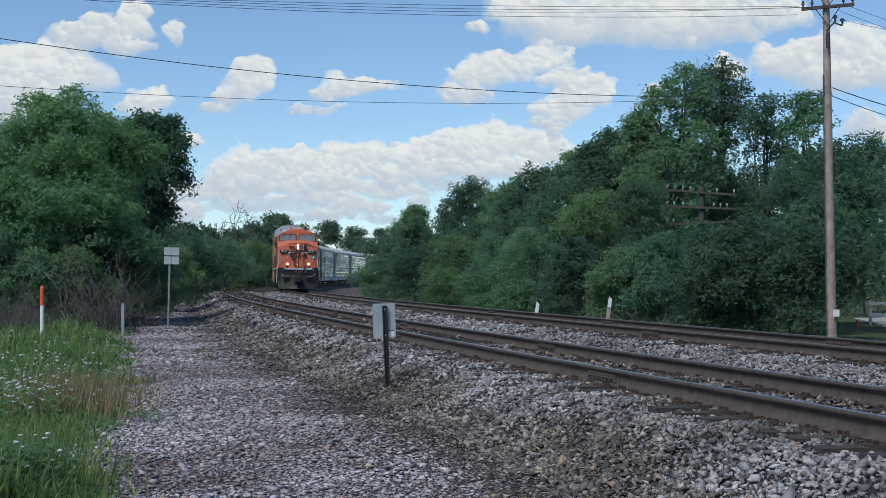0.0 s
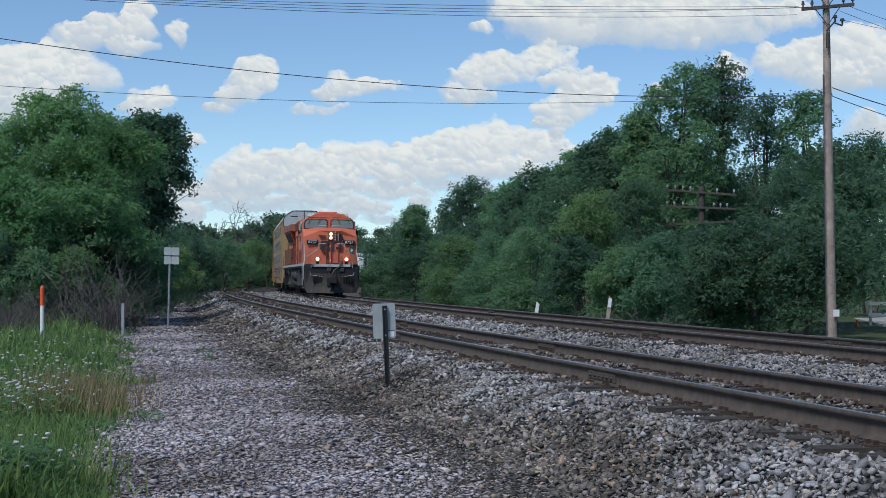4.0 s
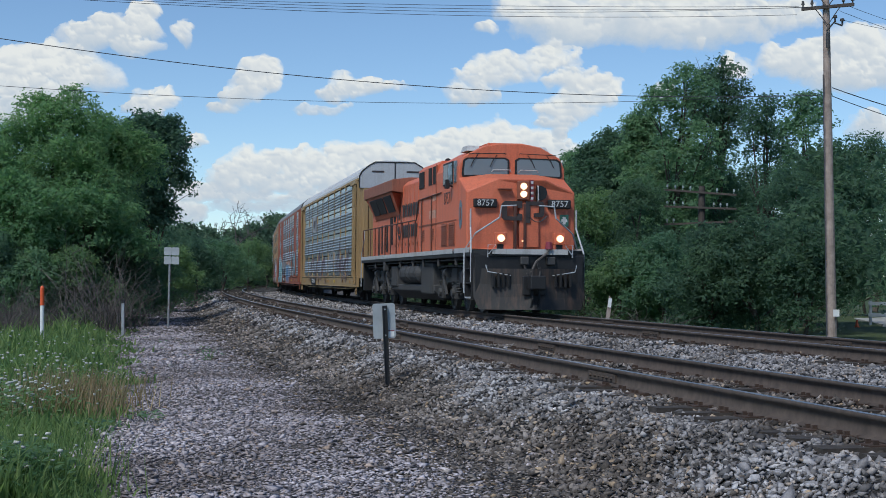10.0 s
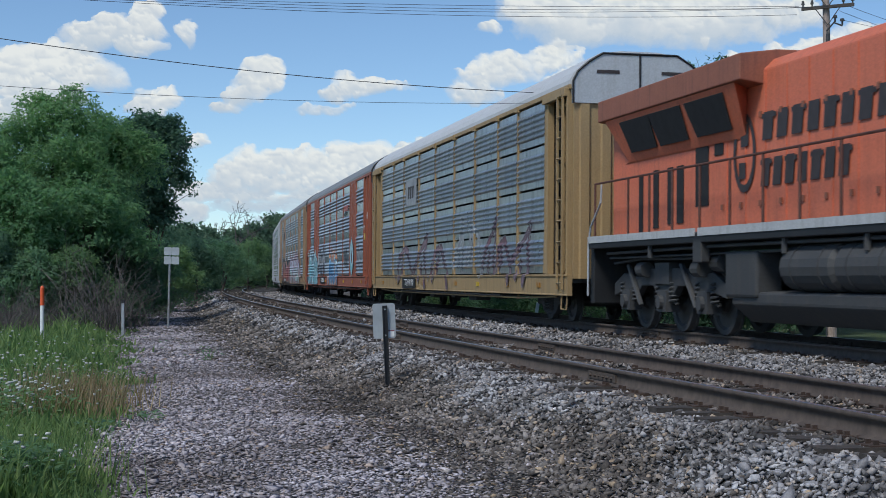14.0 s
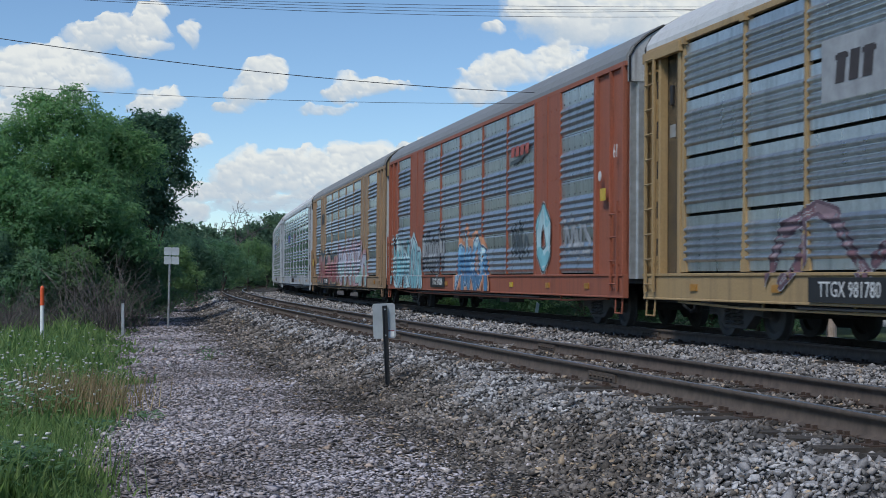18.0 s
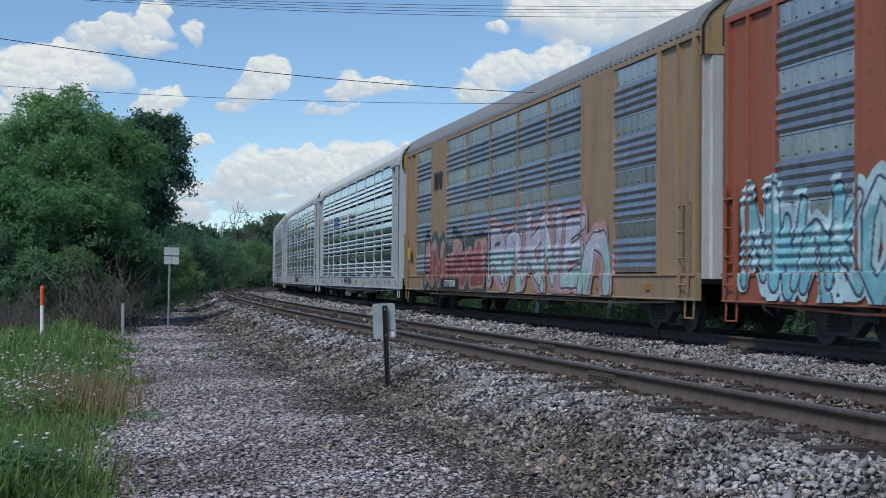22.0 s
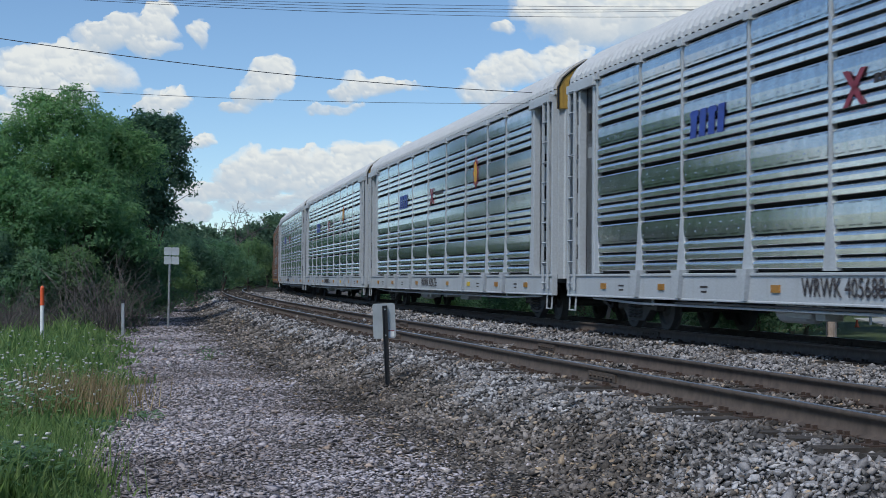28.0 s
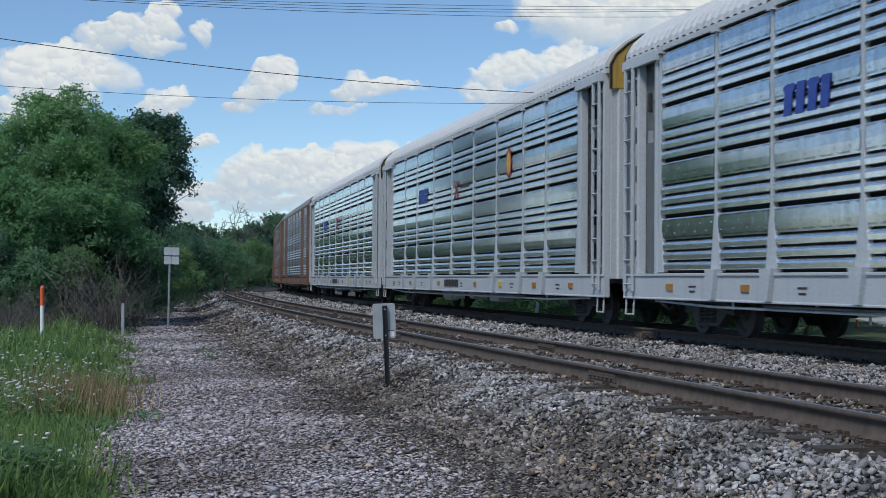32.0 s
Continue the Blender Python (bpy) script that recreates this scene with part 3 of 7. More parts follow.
def car_truck(parent, x0):
    truck = part("truck", Shape().box(-0.2, 0.2, -0.98, 0.98, 0.32, 0.62), M_UNDER, parent, at=Matrix.Translation((x0, 0, 0)))
    for q in (-1, 1):
        sh = Shape()
        for y in (q * 1.0,):
            ring = [(-1.05, 0.36), (-1.05, 0.52), (-0.5, 0.66), (0.5, 0.66), (1.05, 0.52), (1.05, 0.36), (0.75, 0.38), (0.42, 0.16), (-0.42, 0.16), (-0.75, 0.38)]
            sh.prism([(a, y - 0.08, b) for a, b in ring], [(a, y + 0.08, b) for a, b in ring])
            for e in (-0.89, 0.89):
                sh.tube((e, y - 0.12, 0.44), (e, y + 0.14 * q + 0.02, 0.44), 0.13, n=10)
        part("side_frame", sh, M_UNDER, truck, bevel=0.015)
        for e in (-0.24, 0, 0.24):
            spring(truck, e, q * 1.06, 0.2, 0.52, 0.085)
    for e in (-0.89, 0.89):
        wheelset(truck, e, 0.42, 0.42)
    return truck


POSTS = [1.92, 4.4, 6.4, 9.02, 11.65, 14.4, 17.05, 19.75, 21.8, 24.25]
HALF = 13.05
SKIN = 1.482


def sheet_line(style, h):
    """Cross-section of one row of side sheet, from its foot up: (height, how far out)."""
    if style == "ribbed":
        # flat sheet with five narrow rolled ribs across its middle
        p = 0.134 * h
        line = [(0.0, -0.03), (0.004, 0.0)]
        for i in range(5):
            q = 0.15 * h + p * i
            line += [(q + p * a, y) for a, y in ((0.1, 0.0), (0.22, 0.02), (0.36, 0.04), (0.5, 0.043), (0.64, 0.034), (0.82, 0.012), (0.97, 0.0))]
        return line + [(h - 0.012, 0.0), (h - 0.008, -0.03)]
    if style == "pressed":
        # four overlapping waves, steep below and sloping above, then a flat band
        p = 0.152 * h
        line = [(0.0, 0.0)]
        for i in range(4):
            q = 0.035 * h + p * i
            line += [(q + p * a, y) for a, y in ((0.0, 0.0), (0.16, 0.012), (0.3, 0.034), (0.42, 0.042), (0.55, 0.037), (0.75, 0.02), (0.9, 0.005))]
        return line + [(0.655 * h, -0.008), (0.97 * h, 0.009), (h, 0.0)]
    # three rolled slats with slots between, then a flat band folded along its middle
    band = 0.4
    p = (h - band) / 3
    line = []
    for i in range(3):
        q = p * i
        line += [(q + a * p, y) for a, y in ((0.0, -0.05), (0.13, -0.05), (0.15, 0.02), (0.2, 0.0278), (0.6, 0.0296), (0.73, 0.025), (0.86, 0.012), (0.95, -0.01), (0.97, -0.05))]
    return line + [(h - band, -0.05), (h - band + 0.02, -0.05), (h - band + 0.024, 0.009), (h - band * 0.45, 0.0175), (h - 0.03, 0.0145), (h - 0.004, 0.0)]


def panel_mesh(width, style, h, mat, key, cache={}):
    """One row of side sheet between two posts: rolled ribs, pressed waves, or open slats below a folded band."""
    if key in cache:
        return cache[key]
    sh = Shape()
    a, b = -width / 2, width / 2
    line = sheet_line(style, h)
    n = len(line)
    sh.add([(x, -y, z - h / 2) for x in (a, b) for z, y in line], [(i, i + 1, n + i + 1, n + i) for i in range(n - 1)])
    # slot floors coloured near-black for the shade down inside them
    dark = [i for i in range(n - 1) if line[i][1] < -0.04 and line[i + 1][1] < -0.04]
    if style == "slatted":
        # riveted cover plate with clipped ends on the band
        z0, z1, zm = 0.6 - h / 2, 0.85 - h / 2, 0.725 - h / 2
        for lo, hi, ya, yb in ((z0, zm, 0.021, 0.0262), (zm, z1, 0.0262, 0.0242)):
            e = 0.05
            low, top = (e, 0.015) if lo == z0 else (0.015, e)
            sh.add([(a + low, -ya, lo), (b - low, -ya, lo), (b - top, -yb, hi), (a + top, -yb, hi)], [(0, 1, 2, 3)])
        for zz, yy in ((z0, 0.021), (z1, 0.021)):
            sh.add([(a + 0.05, -yy, zz), (b - 0.05, -yy, zz), (b - 0.05, -yy + 0.01, zz), (a + 0.05, -yy + 0.01, zz)], [(0, 1, 2, 3)])
        # rivet heads
        k = max(2, int(width / 0.42))
        for i in range(k):
            for zz in (z0 + 0.06, z1 - 0.06):
                xx = a + width * (i + 0.5 + (0.2 if zz > zm else -0.2)) / k
                sh.add([(xx - 0.016, -0.026, zz - 0.016), (xx + 0.016, -0.026, zz - 0.016), (xx + 0.016, -0.026, zz + 0.016), (xx - 0.016, -0.026, zz + 0.016), (xx, -0.036, zz)],
                       [(0, 1, 4), (1, 2, 4), (2, 3, 4), (3, 0, 4)])
    elif style == "pressed":
        k = max(2, int(width / 0.34))
        for i in range(k):
            for zz in (0.71 * h, 0.94 * h):
                xx, z = a + width * (i + 0.5) / k, zz - h / 2
                sh.add([(xx - 0.018, -0.003, z - 0.018), (xx + 0.018, -0.003, z - 0.018), (xx + 0.018, -0.003, z + 0.018), (xx - 0.018, -0.003, z + 0.018), (xx, -0.016, z)],
                       [(0, 1, 4), (1, 2, 4), (2, 3, 4), (3, 0, 4)])
    me = mesh_of(sh, "side_panel")
    me.materials.append(mat)
    me.materials.append(M_NEARBLACK)
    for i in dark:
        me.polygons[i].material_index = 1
    me.materials.append(M_BANDZINC)
    if style == "slatted":
        for poly in list(me.polygons)[n - 5:n - 2] + list(me.polygons)[n - 1:]:
            poly.material_index = 2
    if style == "pressed":
        for poly in me.polygons[n - 1:]:
            poly.material_index = 1
    cache[key] = me
    return me


def roof_shape(d0, d1, ribs):
    prof = [(1.5, 5.02), (1.495, 5.12), (1.40, 5.29), (1.15, 5.51), (0.84, 5.70), (0.4, 5.755)]
    prof = prof + [(-a, b) for a, b in prof[::-1]]
    xs, x = [], d0
    while x < d1:
        xs.append(x)
        x += 0.075 if ribs else 0.6
    xs.append(d1)
    v, n = [], len(prof)
    for i, x in enumerate(xs):
        lift = 0.028 if ribs and (i // 2) % 2 else 0.0
        v += [(x, -a * (1 + lift * 0.4), b + lift) for a, b in prof]
    sh = Shape()
    sh.add(v, [(i * n + j, i * n + j + 1, (i + 1) * n + j + 1, (i + 1) * n + j) for i in range(len(xs) - 1) for j in range(n - 1)])
    sh.add(v[:n], [tuple(range(n))])
    sh.add(v[-n:], [tuple(range(n))[::-1]])
    return sh


def rack_car(k, label, frame_mat, panel_mat, roof_mat, style, solid, ribs, end_mat, hood_mat, sill_mat):
    car = thing("car_carrier_wagon", label, "rail wagon", "car carrier wagons of the train")
    X = lambda d: HALF - d
    # floor, centre sill and side sills
    floor = Shape().box(X(26.0), X(0.1), -1.42, 1.42, 0.86, 1.0)
    floor.box(X(26.4), X(-0.1), -0.28, 0.28, 0.5, 0.88)
    for d in (4.6, 7.5, 10.5, 13.0, 15.6, 18.5, 21.4):
        floor.box(X(d) - 0.06, X(d) + 0.06, -1.4, 1.4, 0.62, 0.9)
    part("underframe", floor, M_UNDER, car)
    for q in (-1, 1):
        ring = [(1.42, 0.585), (1.545, 0.585), (1.545, 0.61), (1.535, 0.625), (1.535, 0.985), (1.56, 0.995), (1.56, 1.04), (1.42, 1.04)]
        sill = Shape().prism([(X(26.05), q * a, b) for a, b in ring], [(X(0.05), q * a, b) for a, b in ring])
        part("side_sill", sill, sill_mat, car, bevel=0.008)
        rail = Shape().box(X(26.05), X(0.05), q * 1.46 - 0.05, q * 1.46 + 0.05, 4.93, 5.03)
        part("top_rail", rail, frame_mat, car, bevel=0.008)
        # near-black backing sheet, added for the shaded inside behind the slots
        part("inner_screen", Shape().box(X(25.8), X(0.3), q * 1.36 - 0.01, q * 1.36 + 0.01, 1.04, 4.95), M_NEARBLACK, car)
    edges = [1.92] + POSTS[1:-1] + [24.25]
    flare = 0.16 if style == "slatted" else 0.09
    for q in (-1, 1):
        for d in POSTS:
            if solid and d in (4.4, 6.4, 19.75, 21.8):
                continue
            w = {"ribbed": 0.046, "slatted": 0.038}.get(style, 0.04)
            sh = Shape()
            front = [(-w, 4.96), (-w, 2.05), (-w - flare, 1.06), (w + flare, 1.06), (w, 2.05), (w, 4.96)]
            if solid:
                front = [(-w, 4.96), (-w, 1.06), (w, 1.06), (w, 4.96)]
            yo = q * (1.514 if not solid else 1.52)
            sh.prism([(X(d) + a, q * 1.42, b) for a, b in front], [(X(d) + a, yo, b) for a, b in front])
            if not solid:
                sh.box(X(d) - 0.1, X(d) + 0.1, min(q * 1.4, q * 1.56), max(q * 1.4, q * 1.56), 4.88, 5.0)
            if style == "slatted" and d not in (1.92, 11.65, 14.4, 24.25):
                sh.prism([(X(d) + a, q * 1.45, b) for a, b in ((-0.2, 1.1), (0.2, 1.1), (0.08, 0.62), (-0.08, 0.62))],
                         [(X(d) + a, q * 1.62, b) for a, b in ((-0.2, 1.1), (0.2, 1.1), (0.08, 0.62), (-0.08, 0.62))])
            part("post", sh, frame_mat, car)
        if solid:
            for d0, d1 in ((4.4, 6.4), (19.75, 21.8)):
                sh = Shape().box(X(d1), X(d0), min(q * 1.44, q * 1.508), max(q * 1.44, q * 1.508), 1.04, 4.95)
                for e in (0.0, 0.5, 1.0):
                    xx = X(d1) + (d1 - d0) * e
                    sh.box(xx - 0.05, xx + 0.05, min(q * 1.44, q * 1.53), max(q * 1.44, q * 1.53), 1.04, 4.95)
                for e in (0.15, 0.35, 0.65, 0.85):
                    for zz in (1.6, 2.1, 2.6, 3.1, 3.6, 4.1, 4.6):
                        xx = X(d1) + (d1 - d0) * e
                        sh.box(xx - 0.02, xx + 0.02, min(q * 1.44, q * 1.52), max(q * 1.44, q * 1.52), zz - 0.02, zz + 0.02)
                part("solid_panel", sh, frame_mat, car)
        for d0, d1 in zip(POSTS, POSTS[1:]):
            if solid and (d0, d1) in ((4.4, 6.4), (19.75, 21.8)):
                continue
            for r in range(4):
                z0 = 1.07 + r * 0.965
                w = round(d1 - d0 - 0.1, 2)
                hh = 0.955 if solid else 0.925
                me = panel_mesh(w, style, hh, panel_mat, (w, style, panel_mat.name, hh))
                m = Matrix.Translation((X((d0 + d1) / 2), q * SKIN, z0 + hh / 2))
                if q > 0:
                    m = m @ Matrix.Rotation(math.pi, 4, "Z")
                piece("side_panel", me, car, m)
        # end bays, ladders
        for d0, d1, fr in ((0.12, 1.9, 0.12), (24.27, 26.0, 26.0)):
            far = d0 if d0 < 2 else d1
            s = 1 if d0 < 2 else -1
            inset = 1.37 if not solid else 1.45
            part("end_panel", Shape().box(X(d1), X(d0), min(q * 1.27, q * inset), max(q * 1.27, q * inset), 1.04, 4.93), frame_mat, car)
            for e, w2 in ((0.0, 0.1), (0.62, 0.1), (1.52, 0.14)) if not solid else ((0.0, 0.12), (0.8, 0.04), (1.68, 0.09)):
                xx = X(far + s * e)
                part("end_post", Shape().box(min(xx, xx - s * w2), max(xx, xx - s * w2), min(q * 1.38, q * 1.53), max(q * 1.38, q * 1.53), 1.04, 4.95), frame_mat, car, bevel=0.01)
            if not solid:
                part("end_beam", Shape().box(min(X(d0), X(d1)), max(X(d0), X(d1)), min(q * 1.5, q * 1.6), max(q * 1.5, q * 1.6), 4.78, 4.96), frame_mat, car, bevel=0.01)
                # near-black blocks draw the shade of open slots
                for zz in (1.35, 2.0, 2.7, 3.4, 4.1):
                    xx = X(far + s * 0.59)
                    part("slot", Shape().box(xx - 0.02, xx + 0.02, min(q * 1.5, q * 1.535), max(q * 1.5, q * 1.535), zz, zz + 0.3), M_NEARBLACK, car)
                xx = X(far + s * 0.95)
                part("latch", Shape().box(xx - 0.05, xx + 0.05, min(q * 1.36, q * 1.43), max(q * 1.36, q * 1.43), 3.95, 4.3), M_BLACK, car, bevel=0.02)
                part("notice", Shape().box(xx - 0.16, xx + 0.1, min(q * 1.368, q * 1.374), max(q * 1.368, q * 1.374), 3.4, 3.62), M_GALV, car)
            lad = Shape()
            xa, xb = X(far + s * 0.16), X(far + s * 0.55)
            for xx in (xa, xb):
                lad.box(xx - 0.035, xx + 0.035, q * 1.585 - 0.02, q * 1.585 + 0.02, 0.72, 4.8 if not solid else 2.4)
            zz = 0.85
            while zz < (4.9 if not solid else 2.35):
                lad.tube((xa, q * 1.6, zz), (xb, q * 1.6, zz), 0.016, n=6)
                zz += 0.44
            for zz in (1.2, 2.2) + ((3.5, 4.6) if not solid else ()):
                for xx in (xa, xb):
                    lad.box(xx - 0.015, xx + 0.015, min(q * 1.44, q * 1.57), max(q * 1.44, q * 1.57), zz - 0.02, zz + 0.02)
            part("ladder", lad, frame_mat, car)
    part("roof", roof_shape(X(26.05), X(0.05), ribs), roof_mat, car)
    # end doors and hoods
    for s in (1, -1):
        xe = X(0.05) if s > 0 else X(26.05)
        for y0, y1 in ((-1.42, -0.02), (0.02, 1.42)):
            line = [(xe, y0), (xe + s * 0.06, y0)]
            for i in range(3):
                yy = y0 + (i + 0.5) * (y1 - y0) / 3
                line += [(xe + s * 0.06, yy - 0.12), (xe + s * 0.11, yy - 0.09), (xe + s * 0.11, yy + 0.09), (xe + s * 0.06, yy + 0.12)]
            line += [(xe + s * 0.06, y1), (xe, y1)]
            door = Shape().prism([(a, b, 0.95) for a, b in line], [(a, b, 4.62) for a, b in line])
            part("end_door", door, end_mat, car)
        ring = [(1.46, 4.62), (1.46, 5.1), (1.36, 5.29), (1.12, 5.5), (0.82, 5.68), (-0.82, 5.68), (-1.12, 5.5), (-1.36, 5.29), (-1.46, 5.1), (-1.46, 4.62)]
        hood = Shape().prism([(xe, a, b) for a, b in ring], [(xe + s * 0.12, a, b) for a, b in ring])
        part("end_hood", hood, hood_mat, car, bevel=0.01)
        trim = Shape()
        for a, b in zip(ring[:-1], ring[1:]):
            trim.tube((xe + s * 0.125, a[0], a[1]), (xe + s * 0.125, b[0], b[1]), 0.025, n=5)
        trim.box(min(xe, xe + s * 0.14), max(xe, xe + s * 0.14), -0.02, 0.02, 4.62, 5.7)
        part("hood_trim", trim, M_BLACK, car)
        coup = Shape().box(min(xe, xe + s * 0.7), max(xe, xe + s * 0.7), -0.1, 0.1, 0.72, 0.92)
        coup.box(min(xe + s * 0.4, xe + s * 0.66), max(xe + s * 0.4, xe + s * 0.66), -0.18, 0.18, 0.66, 0.98)
        part("coupler", coup, M_UNDER, car, bevel=0.02)
        hose = Shape().pipe([(xe + s * 0.1, -0.45, 0.7), (xe + s * 0.25, -0.42, 0.45), (xe + s * 0.45, -0.35, 0.35), (xe + s * 0.6, -0.3, 0.5)], 0.03)
        part("air_hose", hose, M_BLACK, car)
        # corner stirrup steps
        for q in (-1, 1):
            st = Shape()
            xx = X(0.35) if s > 0 else X(25.75)
            st.pipe([(xx - 0.2, q * 1.5, 0.62), (xx - 0.2, q * 1.52, 0.3), (xx + 0.2, q * 1.52, 0.3), (xx + 0.2, q * 1.5, 0.62)], 0.018)
            part("stirrup_step", st, frame_mat, car)
        car_truck(car, X(3.0) if s > 0 else X(23.1))
    # reflectors along the sill, brake gear under the floor
    for d in (2.3, 5.2, 8.4, 11.2, 16.0, 20.6, 23.7):
        part("reflector", Shape().box(X(d) - 0.14, X(d) + 0.14, -1.56, -1.534, 0.75, 0.86), M_AMBER if d not in (8.4, 18.1) else M_YTAG, car)
    gear = Shape()
    gear.tube((X(8.2), -0.8, 0.62), (X(9.2), -0.8, 0.62), 0.2, n=12)
    gear.tube((X(10.4), -0.75, 0.6), (X(11.6), -0.75, 0.6), 0.16, n=12)
    gear.box(X(12.6), X(12.1), -0.95, -0.6, 0.48, 0.85)
    gear.pipe([(X(21), -1.05, 0.55), (X(12), -1.1, 0.5), (X(5), -1.05, 0.55)], 0.025)
    gear.pipe([(X(20), -1.5, 0.54), (X(6), -1.5, 0.54)], 0.02)
    part("brake_gear", gear, M_UNDER, car)
    part("train_pipe", Shape().pipe([(X(24.6), -1.44, 0.56), (X(22), -1.47, 0.5), (X(14), -1.47, 0.49), (X(4), -1.47, 0.5), (X(1.2), -1.44, 0.56)], 0.022), sill_mat, car)
    for d in (4.4, 7.7, 10.3, 13.0, 15.8, 18.4, 21.2):
        part("pipe_hanger", Shape().box(X(d) - 0.02, X(d) + 0.02, -1.48, -1.45, 0.47, 0.6), sill_mat, car)
    for d, w, z in ((9.6, 0.9, 0.36), (12.4, 0.5, 0.4), (15.4, 0.7, 0.38)):
        part("equipment_box", Shape().prism([(X(d + w), -1.3, z), (X(d), -1.3, z), (X(d) + 0.05, -1.3, 0.6), (X(d + w) - 0.05, -1.3, 0.6)], [(X(d + w), -0.9, z), (X(d), -0.9, z), (X(d) + 0.05, -0.9, 0.6), (X(d + w) - 0.05, -0.9, 0.6)]), sill_mat if style == "slatted" else M_UNDER, car, bevel=0.02)
    if style == "slatted":
        tank = Shape().tube((X(16.5), -1.12, 0.5), (X(15.6), -1.12, 0.5), 0.2, n=14)
        for d, e in ((16.5, -0.1), (15.6, 0.1)):
            tank.tube((X(d), -1.12, 0.5), (X(d) + e, -1.12, 0.5), 0.2, 0.1, 14)
        part("air_tank", tank, M_WHITE, car, "white air tank below the sill")
        part("valve_box", Shape().box(X(15.35), X(15.05), -1.25, -0.95, 0.36, 0.62), M_WHITE, car, bevel=0.02)
        for d in (3.2, 7.2, 12.8, 18.6, 22.6):
            for e, w in ((0.0, 0.3), (-0.08, 0.22)):
                plate("stencil_bar", car, X(d) - 0.1, 0.82 + e, w, 0.03, M_DARKTXT, 1.538)
    return car


GLYPHS = {
    "a": (((0.02, 0.0), (0.35, 1.0), (0.62, 1.0), (0.98, 0.0)), ((0.2, 0.38), (0.8, 0.38))),
    "s": (((0.95, 0.82), (0.55, 1.0), (0.1, 0.78), (0.35, 0.52), (0.85, 0.4), (0.85, 0.1), (0.4, 0.0), (0.02, 0.16)),),
    "n": (((0.08, 0.0), (0.1, 0.98), (0.82, 0.05), (0.92, 1.05)),),
    "e": (((0.95, 0.95), (0.15, 1.0), (0.08, 0.05), (0.95, 0.0)), ((0.1, 0.52), (0.8, 0.55))),
    "o": (((0.5, 1.0), (0.1, 0.75), (0.08, 0.25), (0.5, 0.0), (0.92, 0.25), (0.92, 0.75), (0.5, 1.0)),),
    "k": (((0.1, 0.0), (0.12, 1.05)), ((0.95, 1.0), (0.2, 0.5), (1.0, -0.05))),
    "w": (((0.0, 1.05), (0.22, 0.0), (0.5, 0.7), (0.76, 0.0), (1.02, 1.0)),),
    "r": (((0.1, 0.0), (0.1, 1.0), (0.75, 0.95), (0.8, 0.55), (0.2, 0.5), (0.95, -0.05))),
}
GLYPHS["r"] = (GLYPHS["r"],)
GLYPHS["c"] = (((-0.1, -0.05), (0.12, 0.55), (0.35, 0.72), (0.65, 0.6), (0.88, 0.25), (1.0, -0.1)), ((0.3, 0.5), (0.25, 0.2), (0.1, -0.05)))
GLYPHS["v"] = (((-0.1, 0.1), (0.3, 0.45), (0.6, 0.75), (0.78, 1.05)), ((0.78, 1.05), (0.7, 0.6), (0.82, 0.3), (0.75, -0.1)), ((0.5, 0.25), (0.35, -0.1)))


def side_out(x, z, style):
    """How far out the wagon's side stands, for arrays of places on it."""
    h = {"pressed": 0.955}.get(style, 0.925)
    line = sheet_line(style, h)
    row = np.clip(np.floor((z - 1.07) / 0.965), 0, 3)
    y = np.interp(z - 1.07 - row * 0.965, [a for a, b in line], [max(b, 0.0) for a, b in line])
    out = np.where(z > 1.045, SKIN + y + 0.005, 1.566)
    d = HALF - x
    if style == "pressed":
        for a, b in ((4.4, 6.4), (19.75, 21.8)):
            out = np.where((d > a - 0.08) & (d < b + 0.08) & (z > 1.045), 1.536, out)
    for a in POSTS:
        out = np.where((abs(d - a) < 0.07) & (z > 1.045), 1.53 if style == "pressed" else 1.526, out)
    return out


